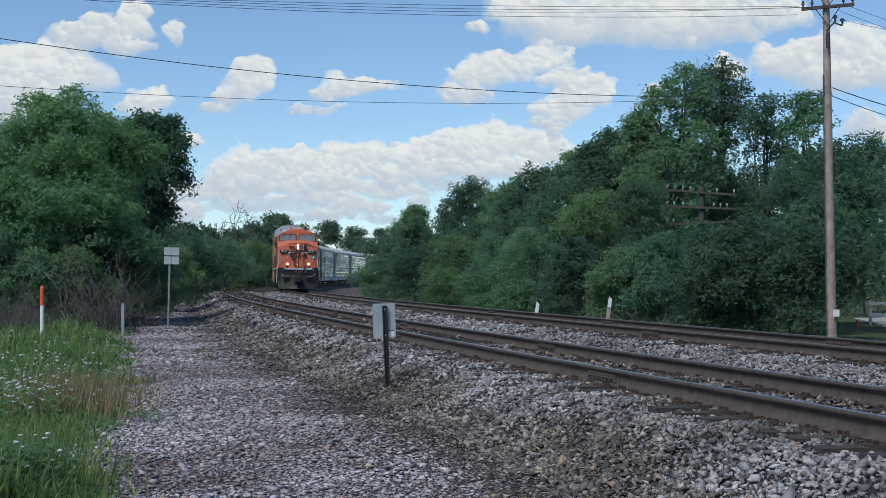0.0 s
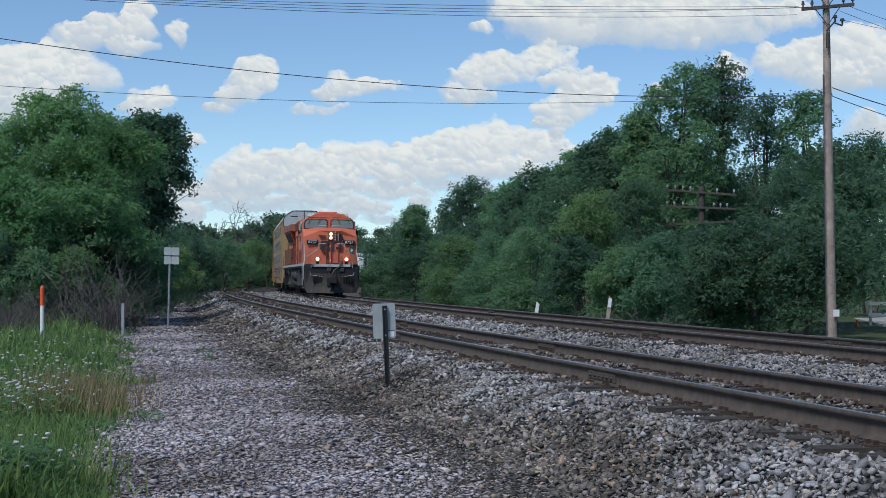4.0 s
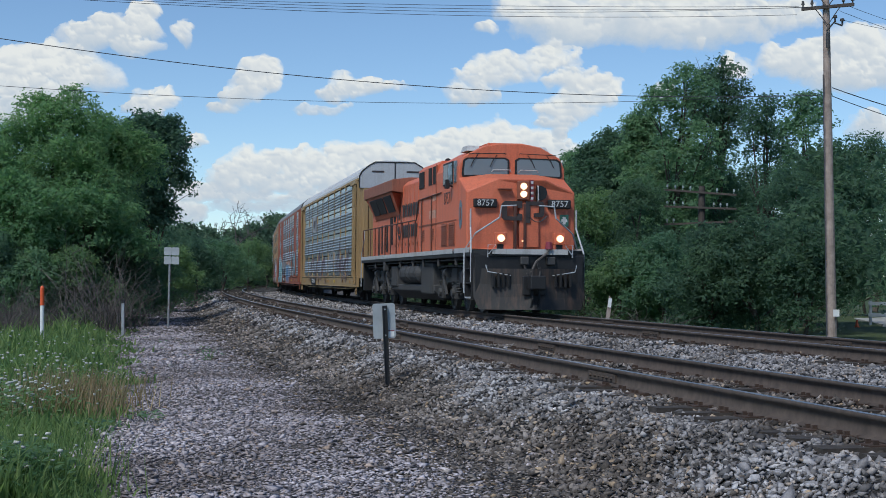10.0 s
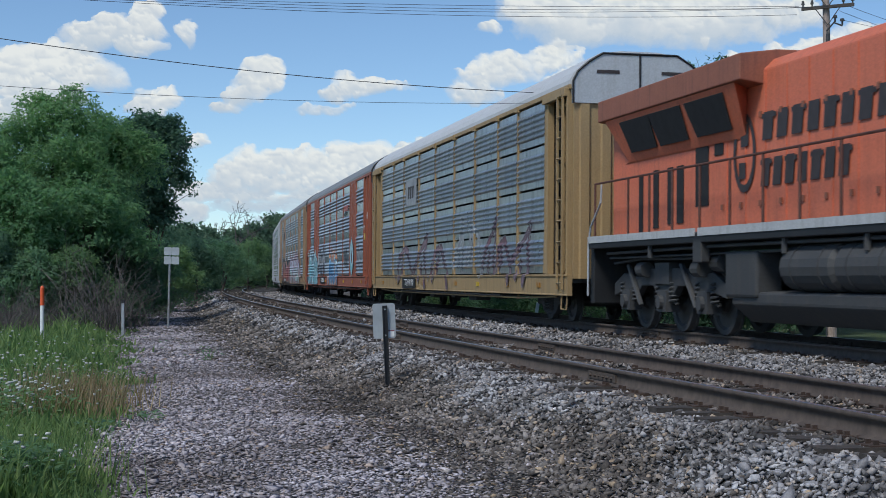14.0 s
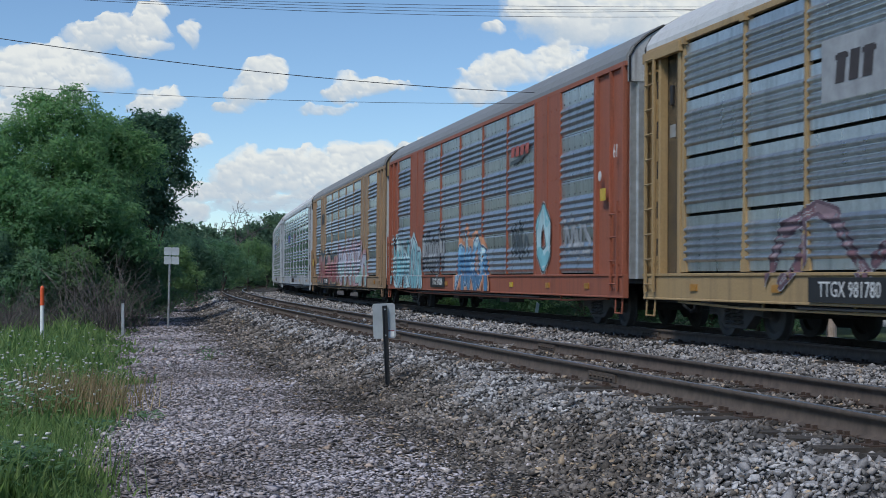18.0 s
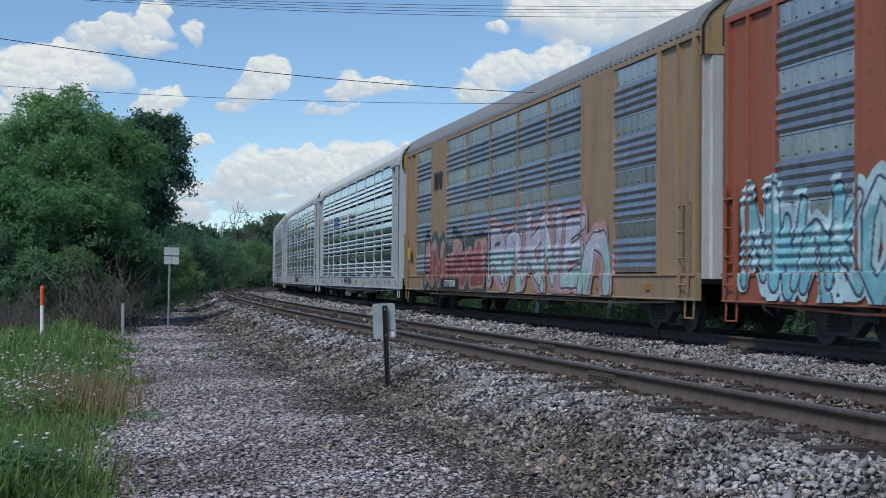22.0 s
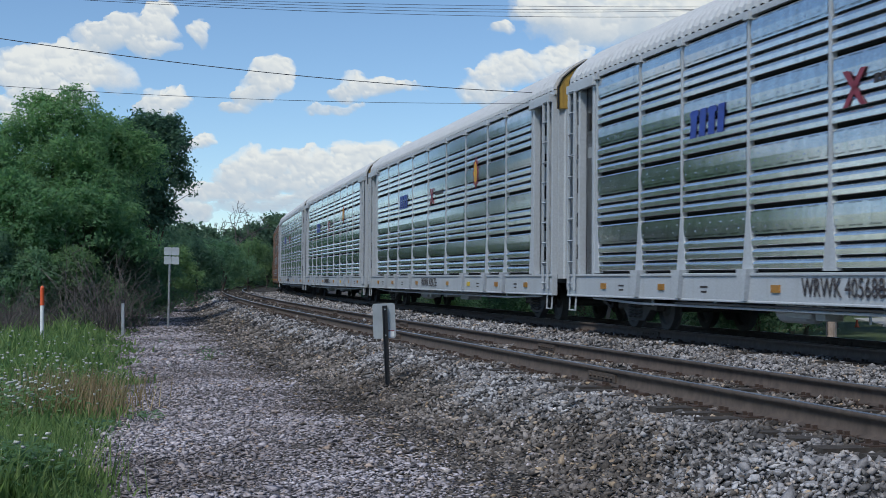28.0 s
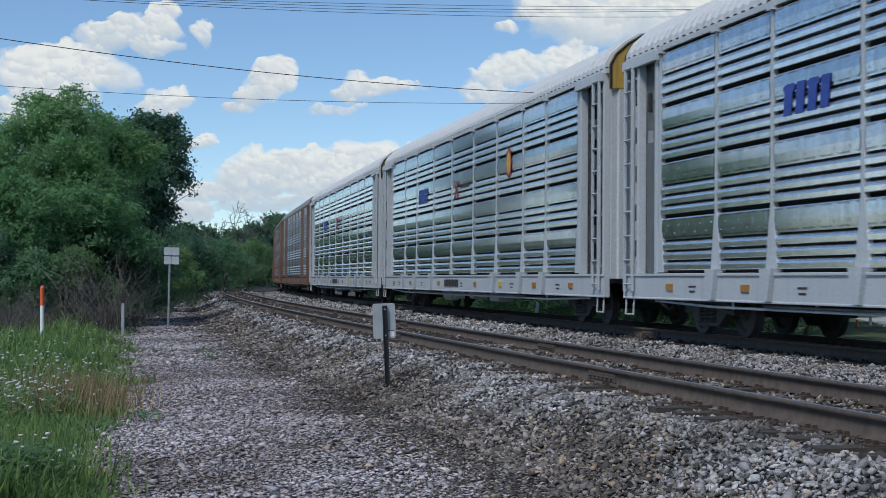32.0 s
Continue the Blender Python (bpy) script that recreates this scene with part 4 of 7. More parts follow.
def graffiti(car, seed, x0, x1, z0, z1, word, colors, thick=0.16, cloud=None, label="", style="pressed", worn=0.12, sweep=0.06, spread=0.17):
    """Sprayed lettering shapes laid over the side. colours: outline, low fill, middle fill, top fill, shine; cloud: a colour behind.
    worn: how much has flaked off; sweep: how far the strokes bend."""
    rng = random.Random(seed)
    hgt = z1 - z0
    w = (x1 - x0) / len(word)
    step = 0.02
    gx, gz = np.meshgrid(np.arange(x0 - 0.35, x1 + 0.35, step), np.arange(max(0.63, z0 - 0.3), z1 + 0.4, step), indexing="ij")
    flat = list(zip(gx.ravel(), gz.ravel()))
    wob = np.array([noise.noise((a * 1.7, b * 1.7, seed)) for a, b in flat]).reshape(gx.shape)
    fine = np.array([noise.noise((a * 9, b * 9, seed + 5)) for a, b in flat]).reshape(gx.shape)
    tone = wob * 0.5 + (gz - z0) / hgt
    fills = np.where(tone < 0.36, 1, np.where(tone < 0.72, 2, 3))
    col = np.full(gx.shape, -1)
    fields = []
    for i, ch in enumerate(word):
        left, wide, tall, foot = x0 + i * w + rng.uniform(-0.06, 0.06) * w, w * rng.uniform(0.85, 1.05), hgt * rng.uniform(0.8, 1.0), z0 + hgt * rng.uniform(0.0, 0.08)
        lean = rng.uniform(-0.08, 0.16) * w
        best = np.full(gx.shape, 9.0)
        for stroke in GLYPHS[ch]:
            pts = [(left + a * wide + lean * b + rng.uniform(-0.08, 0.08) * w, foot + thick + b * (tall - 2 * thick) + sweep * math.sin(3.1 * a + i) * hgt) for a, b in stroke]
            for j, ((ax, az), (bx, bz)) in enumerate(zip(pts, pts[1:])):
                dx, dz = bx - ax, bz - az
                t = np.clip(((gx - ax) * dx + (gz - az) * dz) / (dx * dx + dz * dz + 1e-6), 0, 1)
                fat = thick * (0.75 + 0.45 * t) if j % 2 == 0 else thick * (1.2 - 0.4 * t)
                best = np.minimum(best, np.hypot(gx - ax - t * dx, gz - az - t * dz) - fat)
        fields.append(best + 0.02 * wob)
    if cloud is not None:
        col[np.minimum.reduce(fields) < spread + 0.22 * wob] = 5
    edge = 0.04
    for best in fields:
        col[best < edge + 0.014] = 4
        col[best < edge] = 0
        inside = best < -0.012
        col[inside] = fills[inside]
        col[(best < -0.4 * thick) & (best > -0.62 * thick) & (wob + 0.6 * fine > 0.12)] = 4
        col[(best < -0.3 * thick) & (fine + 0.5 * wob > 0.42)] = np.clip(fills[(best < -0.3 * thick) & (fine + 0.5 * wob > 0.42)] - 1, 1, 3)
    col[(fine > 0.62 - worn) & (wob > 0.3 - worn)] = -1
    n = gx.shape[1]
    i = (np.arange(gx.shape[0] - 1)[:, None] * n + np.arange(n - 1)).ravel()
    f = np.c_[i, i + n, i + n + 1, i + 1]
    keep = col.ravel()[i] >= 0
    f, cc = f[keep], col.ravel()[i][keep]
    used = np.unique(f)
    back = np.full(gx.size, -1)
    back[used] = np.arange(len(used))
    out = side_out(gx, gz, style)
    ob = raw("graffiti", np.c_[gx.ravel(), -out.ravel(), gz.ravel()][used], back[f], colors[0], car)
    for c in colors[1:5] + ([cloud] if cloud is not None else []):
        ob.data.materials.append(c)
    ob.data.polygons.foreach_set("material_index", cc.astype(np.int32))
    tagged(ob, label=label)


def spray(name, c):
    return plain("spray_" + name, c, 0.55, 0, 0.25, 3, 0)


P_BLACK, P_BLUE, P_CYAN, P_PALE = spray("black", (0.03, 0.03, 0.04)), spray("blue", (0.08, 0.2, 0.36)), spray("cyan", (0.2, 0.44, 0.5)), spray("pale_blue", (0.42, 0.58, 0.62))
P_PINK, P_MAROON, P_LILAC, P_MINT, P_WHITE = spray("pink", (0.44, 0.25, 0.27)), spray("maroon", (0.22, 0.05, 0.06)), spray("lilac", (0.44, 0.43, 0.52)), spray("mint", (0.32, 0.47, 0.45)), spray("white", (0.6, 0.6, 0.6))
P_FADED = spray("faded_maroon", (0.17, 0.085, 0.1))
P_PLUM = spray("plum", (0.22, 0.15, 0.17))
P_PURPLE, P_ORANGE, P_GREY = spray("purple", (0.1, 0.06, 0.08)), spray("salmon", (0.55, 0.25, 0.14)), spray("grey", (0.3, 0.31, 0.33))
P_NAVY, P_SKY, P_ROSE = spray("navy", (0.035, 0.07, 0.13)), spray("sky_blue", (0.17, 0.34, 0.52)), spray("rose", (0.27, 0.085, 0.095))
P_REDTAG = spray("faded_red", (0.4, 0.09, 0.07))
P_ZTONE, P_TANFILL, P_SLATE = spray("zinc_grey", (0.2, 0.21, 0.23)), spray("tan", (0.4, 0.27, 0.16)), spray("slate", (0.06, 0.075, 0.085))
M_BLUEMARK = plain("blue_mark", (0.03, 0.06, 0.3), 0.5)
M_REDMARK = plain("red_mark", (0.22, 0.03, 0.05), 0.5)
M_GOLDMARK = plain("gold_mark", (0.6, 0.33, 0.03), 0.5)


def plate(name, car, x, z, w, h, mat, off, label=""):
    return part(name, Shape().box(x - w / 2, x + w / 2, -off - 0.004, -off + 0.004, z - h / 2, z + h / 2), mat, car, label)


def mark(name, car, x, z, w, h, mat, off, bars, label=""):
    """A maker's mark as plain slanted bars."""
    for i in range(bars):
        sh = Shape()
        a = x - w / 2 + w * i / bars
        b = a + 0.68 * w / bars
        ring = [(a, z - h / 2), (b, z - h / 2), (b + 0.06, z + h / 2), (a + 0.06, z + h / 2)]
        sh.prism([(p, -off - 0.003, q) for p, q in ring], [(p, -off, q) for p, q in ring])
        if i % 2 == 0:
            sh.box(a, b + 0.3 * w / bars, -off - 0.0035, -off, z + h * 0.28, z + h * 0.45)
        part(name, sh, mat, car, label)


CARS = []


def build_cars():
    XX = lambda d: HALF - d
    c1 = rack_car(1, "tan-yellow framed car carrier wagon with grey ridged sides and faded graffiti", M_YELLOW, M_ZINC, M_ROOFW, "ribbed", False, False, M_YELLOW, M_WHITE, M_YELLOW)
    graffiti(c1, 3, XX(20.6), XX(12.2), 0.72, 2.3, "cvc", [P_PURPLE, P_FADED, P_PLUM, P_FADED, P_GREY], 0.08, label="faded maroon graffiti swoops", style="ribbed", worn=0.32, sweep=0.12)
    graffiti(c1, 4, XX(11.4), XX(8.2), 1.15, 2.6, "vc", [P_GREY, P_ZTONE, P_GREY, P_GREY, P_WHITE], 0.06, label="faded white graffiti lines", style="ribbed", worn=0.34, sweep=0.1)
    graffiti(c1, 5, XX(8.0), XX(3.2), 1.0, 2.3, "vcv", [P_PURPLE, P_PLUM, P_FADED, P_PURPLE, P_GREY], 0.06, label="faded dark graffiti lines", style="ribbed", worn=0.34, sweep=0.1)
    plate("number_board", c1, XX(18.4), 0.8, 2.3, 0.34, M_BLACK, 1.567)
    letters("lettering", "TTGX 981780", 0.3, P_WHITE, c1, side_plane(XX(18.4), 0.8, 1.573), 0.95, "white stencilled number")
    plate("mark_ground", c1, XX(18.3), 3.75, 1.9, 0.85, P_GREY, 1.523)
    mark("maker_mark", c1, XX(18.3), 3.75, 1.1, 0.4, M_DARKTXT, 1.53, 3)
    for z, w, y in ((5.3, 0.55, 0.75), (5.3, 0.5, -0.7)):
        part("hood_notice", Shape().box(XX(-0.08), XX(-0.083) , y - w / 2, y + w / 2, z - 0.04, z + 0.03), M_DARKTXT, c1)
    c2 = rack_car(2, "red-orange car carrier wagon with zinc panels and pale blue graffiti", M_OXIDE, M_ZINC, M_ROOF, "pressed", True, False, M_GALV, M_SILL, M_OXIDE)
    graffiti(c2, 8, XX(25.2), XX(19.85), 0.66, 2.35, "nwckoc", [P_NAVY, P_CYAN, P_CYAN, P_PALE, P_WHITE], 0.13, P_PALE, "pale blue block graffiti with dark outlines")
    plate("number_board", c2, XX(17.2), 0.84, 2.1, 0.3, M_BLACK, 1.56)
    letters("lettering", "TTGX 693286", 0.27, P_WHITE, c2, side_plane(XX(17.2), 0.84, 1.567), 0.95)
    graffiti(c2, 9, XX(19.65), XX(16.4), 1.1, 2.35, "nwcn", [P_BLACK, P_ZTONE, P_GREY, P_GREY, P_BLACK], 0.12, None, "grey graffiti with black outlines")
    graffiti(c2, 10, XX(14.6), XX(10.9), 0.64, 2.25, "cwoc", [P_NAVY, P_BLUE, P_SKY, P_PALE, P_WHITE], 0.15, P_ORANGE, "blue and salmon graffiti")
    graffiti(c2, 11, XX(6.05), XX(5.15), 0.98, 2.5, "o", [P_BLACK, P_CYAN, P_PALE, P_CYAN, P_WHITE], 0.2, None, "narrow pale blue graffiti with black outline")
    graffiti(c2, 12, XX(8.5), XX(7.0), 1.5, 2.2, "nckc", [P_SLATE, P_SLATE, P_SLATE, P_SLATE, P_ZTONE], 0.02, None, "small dark graffiti tag", worn=0.05)
    graffiti(c2, 13, XX(4.0), XX(2.2), 1.35, 2.2, "nws", [P_GREY, P_ZTONE, P_ZTONE, P_GREY, P_ZTONE], 0.03, label="small grey graffiti tag")
    mark("red_mark_bar", c2, XX(7.7), 3.97, 1.75, 0.24, P_REDTAG, 1.527, 4, "faded red mark of plain bars")
    sw = [(XX(8.65), 3.66), (XX(8.6), 3.76), (XX(7.9), 3.8), (XX(6.95), 3.92), (XX(7.8), 3.72)]
    part("dark_swoosh", Shape().prism([(a, -1.53, b) for a, b in sw], [(a, -1.525, b) for a, b in sw]), P_SLATE, c2)
    plate("yellow_placard", c2, XX(1.25), 2.58, 0.34, 0.24, M_YTAG, 1.55)
    part("paper_notice", Shape().tube((XX(1.45), -1.555, 2.95), (XX(1.45), -1.547, 2.95), 0.1, n=14), P_WHITE, c2)
    letters("lettering", "61", 0.36, P_WHITE, c2, side_plane(XX(0.45), 3.35, 1.56), 0.8)
    c3 = rack_car(3, "faded tan car carrier wagon with pink and mint graffiti", M_TAN, M_ZINC, M_ROOF, "pressed", True, True, M_SILL, M_YELLOW, M_TAN)
    graffiti(c3, 21, XX(22.6), XX(14.9), 0.66, 2.05, "knwrce", [P_TANFILL, P_MAROON, P_ROSE, P_PINK, P_TANFILL], 0.21, P_SLATE, "dark red and pink graffiti lettering", worn=0.06, spread=0.28)
    graffiti(c3, 22, XX(14.3), XX(4.6), 0.64, 2.4, "rcknec", [P_PURPLE, P_MINT, P_LILAC, P_LILAC, P_WHITE], 0.2, P_PINK, "lilac and mint bubble graffiti", worn=0.06)
    mark("maker_mark", c3, XX(20.8), 3.85, 1.2, 0.5, M_DARKTXT, 1.535, 3)
    plate("number_board", c3, XX(18.9), 0.8, 2.3, 0.3, M_BLACK, 1.572)
    letters("lettering", "CTTX 692140", 0.27, P_WHITE, c3, side_plane(XX(18.9), 0.8, 1.579), 0.95)
    plate("yellow_placard", c3, XX(25.2), 1.75, 0.4, 0.36, M_YTAG, 1.56)
    c4 = rack_car(4, "white car carrier wagon with bright slatted zinc sides", M_WHITE, M_BRIGHT, M_ROOFW, "slatted", False, True, M_WHITE, M_GOLDEND, M_WHITE)
    mark("maker_mark", c4, XX(18.6), 3.5, 1.5, 0.45, M_BLUEMARK, 1.52, 4)
    sh = Shape()
    for a, b in ((-1, 1), (1, -1)):
        ring = [(XX(13.7) + a * 0.24 - 0.07, 3.2), (XX(13.7) + a * 0.24 + 0.07, 3.2), (XX(13.7) + b * 0.24 + 0.07, 3.68), (XX(13.7) + b * 0.24 - 0.07, 3.68)]
        sh.prism([(p, -1.53, q) for p, q in ring], [(p, -1.522, q) for p, q in ring])
    part("red_emblem", sh, M_REDMARK, c4, "dark red crossed emblem")
    mark("emblem_bar", c4, XX(12.6), 3.5, 1.2, 0.12, M_DARKTXT, 1.52, 8)
    CARS.extend([c1, c2, c3, c4])
    for k in (5, 6, 7):
        c = copy_thing(c4, Matrix.Identity(4))
        CARS.append(c)
    for c, n in zip(CARS[3:], ("405688", "405675", "405671", "405660")):
        if n in ("405688", "405675"):
            letters("lettering", "WRWK " + n, 0.38, M_DARKTXT, c, side_plane(XX(14.0), 0.82, 1.556), 0.92, "black stencilled number")
        else:
            mark("number_bar", c, XX(14.2), 0.82, 1.9, 0.2, M_DARKTXT, 1.553, 9)
    for q in (4, 5):
        ring = [(XX(7.7) + 0.3 * math.cos(i * 0.3927) * (0.75 if i % 2 else 1), 3.75 + 0.42 * math.sin(i * 0.3927) * (0.8 if i % 2 else 1)) for i in range(16)]
        emb = part("gold_emblem", Shape().prism([(a, -1.524, b) for a, b in ring], [(a, -1.516, b) for a, b in ring]), M_REDMARK, CARS[q], "gold oval emblem with a red edge")
        part("emblem_centre", Shape().prism([(XX(7.7) + (a - XX(7.7)) * 0.72, -1.53, 3.75 + (b - 3.75) * 0.72) for a, b in ring], [(XX(7.7) + (a - XX(7.7)) * 0.72, -1.524, 3.75 + (b - 3.75) * 0.72) for a, b in ring]), M_GOLDMARK, emb)
    c8 = rack_car(8, "brown car carrier wagon with dull zinc panels", M_BROWN, M_ZINC, M_ROOF, "pressed", True, False, M_BROWN, M_SILL, M_BROWN)
    CARS.append(c8)
    CARS.append(copy_thing(c8, Matrix.Identity(4)))
    CARS.append(copy_thing(c8, Matrix.Identity(4)))


M_GOLDEND = paint("golden_end_paint", (0.5, 0.3, 0.05), (0.45, 0.28, 0.07), rough=0.5)


# ---- the engine ----
M_GREENSIGN = plain("dark_green_enamel", (0.04, 0.12, 0.09), 0.5)
M_OVAL = plain("oval_blue_grey", (0.13, 0.2, 0.26), 0.5)
M_ORANGE_DULL = paint("dull_orange_paint", (0.36, 0.115, 0.06), (0.26, 0.11, 0.075), (0.09, 0.045, 0.035), 0.6, 0.6)
LC = 11.3


def build_loco():
    X = lambda d: LC - d
    loco = thing("locomotive", "faded orange-red diesel freight locomotive with black lettering and lit headlamps", "locomotive")
    both = (-1, 1)

    def slab(name, ring, d0, d1, mat, bevel=0.02, label=""):
        return part(name, Shape().prism([(X(d0), a, b) for a, b in ring], [(X(d1), a, b) for a, b in ring]), mat, loco, label, bevel)

    # deck and sill
    deck = Shape()
    ring = [(X(21.3), -1.5), (X(1.4), -1.5), (X(1.0), -1.05), (X(1.0), 1.05), (X(1.4), 1.5), (X(21.3), 1.5)]
    deck.prism([(a, b, 1.52) for a, b in ring], [(a, b, 1.70) for a, b in ring])
    part("deck", deck, M_BLACK, loco, bevel=0.015)
    for q in both:
        stripe = Shape()
        for d0, d1 in ((1.45, 3.4), (3.65, 9.2), (9.3, 15.6), (15.75, 21.25)):
            stripe.box(X(d1), X(d0), q * 1.505 - 0.012, q * 1.505 + 0.012, 1.63, 1.76)
        part("sill_stripe", stripe, M_SILL, loco)
    part("front_stripe", Shape().box(X(0.99), X(0.97), -1.0, 1.0, 1.58, 1.72), M_SILL, loco)
    # nose
    f = [(-1.47, 1.72, 1.98), (-0.9, 1.72, 1.78), (0.9, 1.72, 1.78), (1.47, 1.72, 1.98), (1.47, 3.28, 2.02), (0.62, 3.62, 1.86), (-0.62, 3.62, 1.86), (-1.47, 3.28, 2.02)]
    b = [(-1.47, 1.72, 3.1), (-0.9, 1.72, 3.1), (0.9, 1.72, 3.1), (1.47, 1.72, 3.1), (1.47, 3.72, 3.08), (0.62, 3.83, 3.0), (-0.62, 3.83, 3.0), (-1.47, 3.72, 3.08)]
    part("nose", Shape().prism([(X(d), y, z) for y, z, d in f], [(X(d), y, z) for y, z, d in b]), M_ORANGE, loco, bevel=0.04)
    door = Shape().box(X(1.79), X(1.755), -0.1, 0.42, 1.78, 2.98)
    part("nose_door", door, M_ORANGE, loco, bevel=0.01)
    # cab and equipment cab behind it, roof in planes
    ring = [(-1.47, 1.72), (1.47, 1.72), (1.47, 4.0), (1.33, 4.3), (0.78, 4.6), (0.35, 4.68), (-0.35, 4.68), (-0.78, 4.6), (-1.33, 4.3), (-1.47, 4.0)]
    slab("cab", ring, 3.06, 6.2, M_ORANGE, 0.03)
    ring = [(-1.46, 1.72), (1.46, 1.72), (1.46, 4.28), (1.3, 4.42), (-1.3, 4.42), (-1.46, 4.28)]
    slab("equipment_cab", ring, 6.2, 9.1, M_ORANGE, 0.02)
    part("cab_roof_box", Shape().box(X(5.6), X(3.8), -0.5, 0.5, 4.66, 4.76), M_ORANGE, loco, bevel=0.02)
    for e in (-0.95, 0.95):
        part("roof_vent", Shape().prism([(X(3.5), e - 0.2, 4.5), (X(3.5), e + 0.2, 4.5), (X(4.4), e + 0.2, 4.5), (X(4.4), e - 0.2, 4.5)],
                                        [(X(3.7), e - 0.15, 4.66), (X(3.7), e + 0.15, 4.66), (X(4.3), e + 0.15, 4.66), (X(4.3), e - 0.15, 4.66)]), M_SILL, loco)
    # windscreens with rubber seal and wipers
    for q in both:
        y0, y1 = (0.08, 1.37)
        rubber = [(y0, 3.78), (y1, 3.74), (y1 + 0.02, 3.82), (y1 - 0.02, 4.2), (y1 - 0.12, 4.27), (y0 + 0.1, 4.29), (y0, 4.22)]
        ws = part("windscreen", Shape().prism([(X(3.045), q * a, z) for a, z in rubber], [(X(3.02), q * a, z) for a, z in rubber]), M_BLACK, loco)
        cy, cz = (y0 + y1) / 2, 4.02
        inner = [(cy + (a - cy) * 0.92, cz + (z - cz) * 0.84) for a, z in rubber]
        part("glass", Shape().prism([(X(3.02), q * a, z) for a, z in inner], [(X(3.012), q * a, z) for a, z in inner]), M_GLASS, ws)
        wip = Shape()
        for e in (0.42, 0.95):
            wip.pipe([(X(2.99), q * e, 4.36), (X(2.985), q * (e + 0.12), 4.2), (X(2.985), q * (e + 0.2), 4.02)], 0.012)
        wip.pipe([(X(3.0), q * 0.2, 4.37), (X(2.97), q * 0.2, 4.4), (X(2.97), q * 1.2, 4.37), (X(3.0), q * 1.2, 4.33)], 0.012)
        part("wiper", wip, M_BLACK, ws)
        part("grab_rail", Shape().pipe([(X(2.7), q * 0.1, 3.86), (X(2.66), q * 0.14, 3.92), (X(2.66), q * 0.6, 3.92), (X(2.7), q * 0.64, 3.86)], 0.014), M_SILL, loco)
    # side windows, mirror, number, louvres
    for q in both:
        def flat(name, d0, d1, z0, z1, mat, off=1.47, th=0.02, parent=loco):
            return part(name, Shape().box(X(d1), X(d0), q * off - th, q * off + th, z0, z1), mat, parent)
        w = flat("cab_window", 3.75, 5.1, 3.58, 4.22, M_BLACK)
        flat("glass", 3.82, 4.38, 3.63, 4.17, M_GLASS, 1.475, 0.02, w)
        flat("sliding_pane", 4.44, 5.03, 3.63, 4.17, M_SIGNBACK, 1.475, 0.022, w)
        flat("front_pane", 3.3, 3.6, 3.6, 4.2, M_GLASS, 1.472)
        part("mirror", Shape().box(X(3.95), X(3.75), q * 1.62 - 0.05, q * 1.62 + 0.05, 3.45, 3.7).tube((X(3.85), q * 1.45, 3.5), (X(3.85), q * 1.62, 3.55), 0.02), M_BLACK, loco)
        for d0, d1, z0, z1 in ((6.2, 6.68, 3.74, 4.26), (6.9, 7.4, 3.74, 4.26), (8.15, 8.95, 3.72, 4.22)):
            flat("side_window", d0, d1, z0, z1, M_NEARBLACK, 1.462)
        for d0, d1 in ((3.45, 4.25), (4.5, 5.3)):
            lv = flat("louvre", d0, d1, 1.85, 2.5, M_OXIDE, 1.472)
            slat = Shape()
            for i in range(9):
                slat.box(X(d1) + 0.04, X(d0) - 0.04, q * 1.498 - 0.01, q * 1.498 + 0.01, 1.89 + i * 0.067, 1.92 + i * 0.067)
            part("slat", slat, M_OXIDE, lv)
        for d0 in (6.6, 8.1):
            sl = Shape()
            for i in range(5):
                sl.box(X(d0 + 0.45), X(d0), q * 1.475 - 0.012, q * 1.475 + 0.012, 2.1 + i * 0.07, 2.13 + i * 0.07)
            part("small_louvre", sl, M_OXIDE, loco)
        flat("panel_seam", 3.3, 9.0, 2.55, 2.575, M_OXIDE, 1.465)
        flat("panel_seam", 6.18, 6.22, 1.75, 4.3, M_OXIDE, 1.465)
        ov = Shape()
        ring = [(X(2.72) + 0.2 * math.cos(i * 0.3927), 2.68 + 0.4 * math.sin(i * 0.3927)) for i in range(16)]
        ov.prism([(a, q * 1.472, z) for a, z in ring], [(a, q * 1.482, z) for a, z in ring])
        oval = part("oval_emblem", ov, M_OVAL, loco, "grey-blue oval emblem with a red centre")
        ring = [(X(2.72) + 0.085 * math.cos(i * 0.3927), 2.7 + 0.19 * math.sin(i * 0.3927)) for i in range(16)]
        part("emblem_centre", Shape().prism([(a, q * 1.482, z) for a, z in ring], [(a, q * 1.488, z) for a, z in ring]), M_OXIDE, oval)
    letters("road_number", "8757", 0.5, M_DARKTXT, loco, side_plane(X(4.6), 3.2, 1.474), 0.85)
    # ghost lettering as plain pale bars
    mark("ghost_bar", loco, X(6.75), 2.85, 1.1, 0.24, M_GHOST, 1.465, 5)
    mark("ghost_bar", loco, X(6.5), 3.35, 0.6, 0.2, M_GHOST, 1.465, 2)
    # engine hood, seams and doors
    HW = 1.12
    ring = [(-HW, 1.7), (HW, 1.7), (HW, 4.12), (HW - 0.18, 4.3), (-HW + 0.18, 4.3), (-HW, 4.12)]
    slab("engine_hood", ring, 9.1, 20.9, M_ORANGE, 0.03)
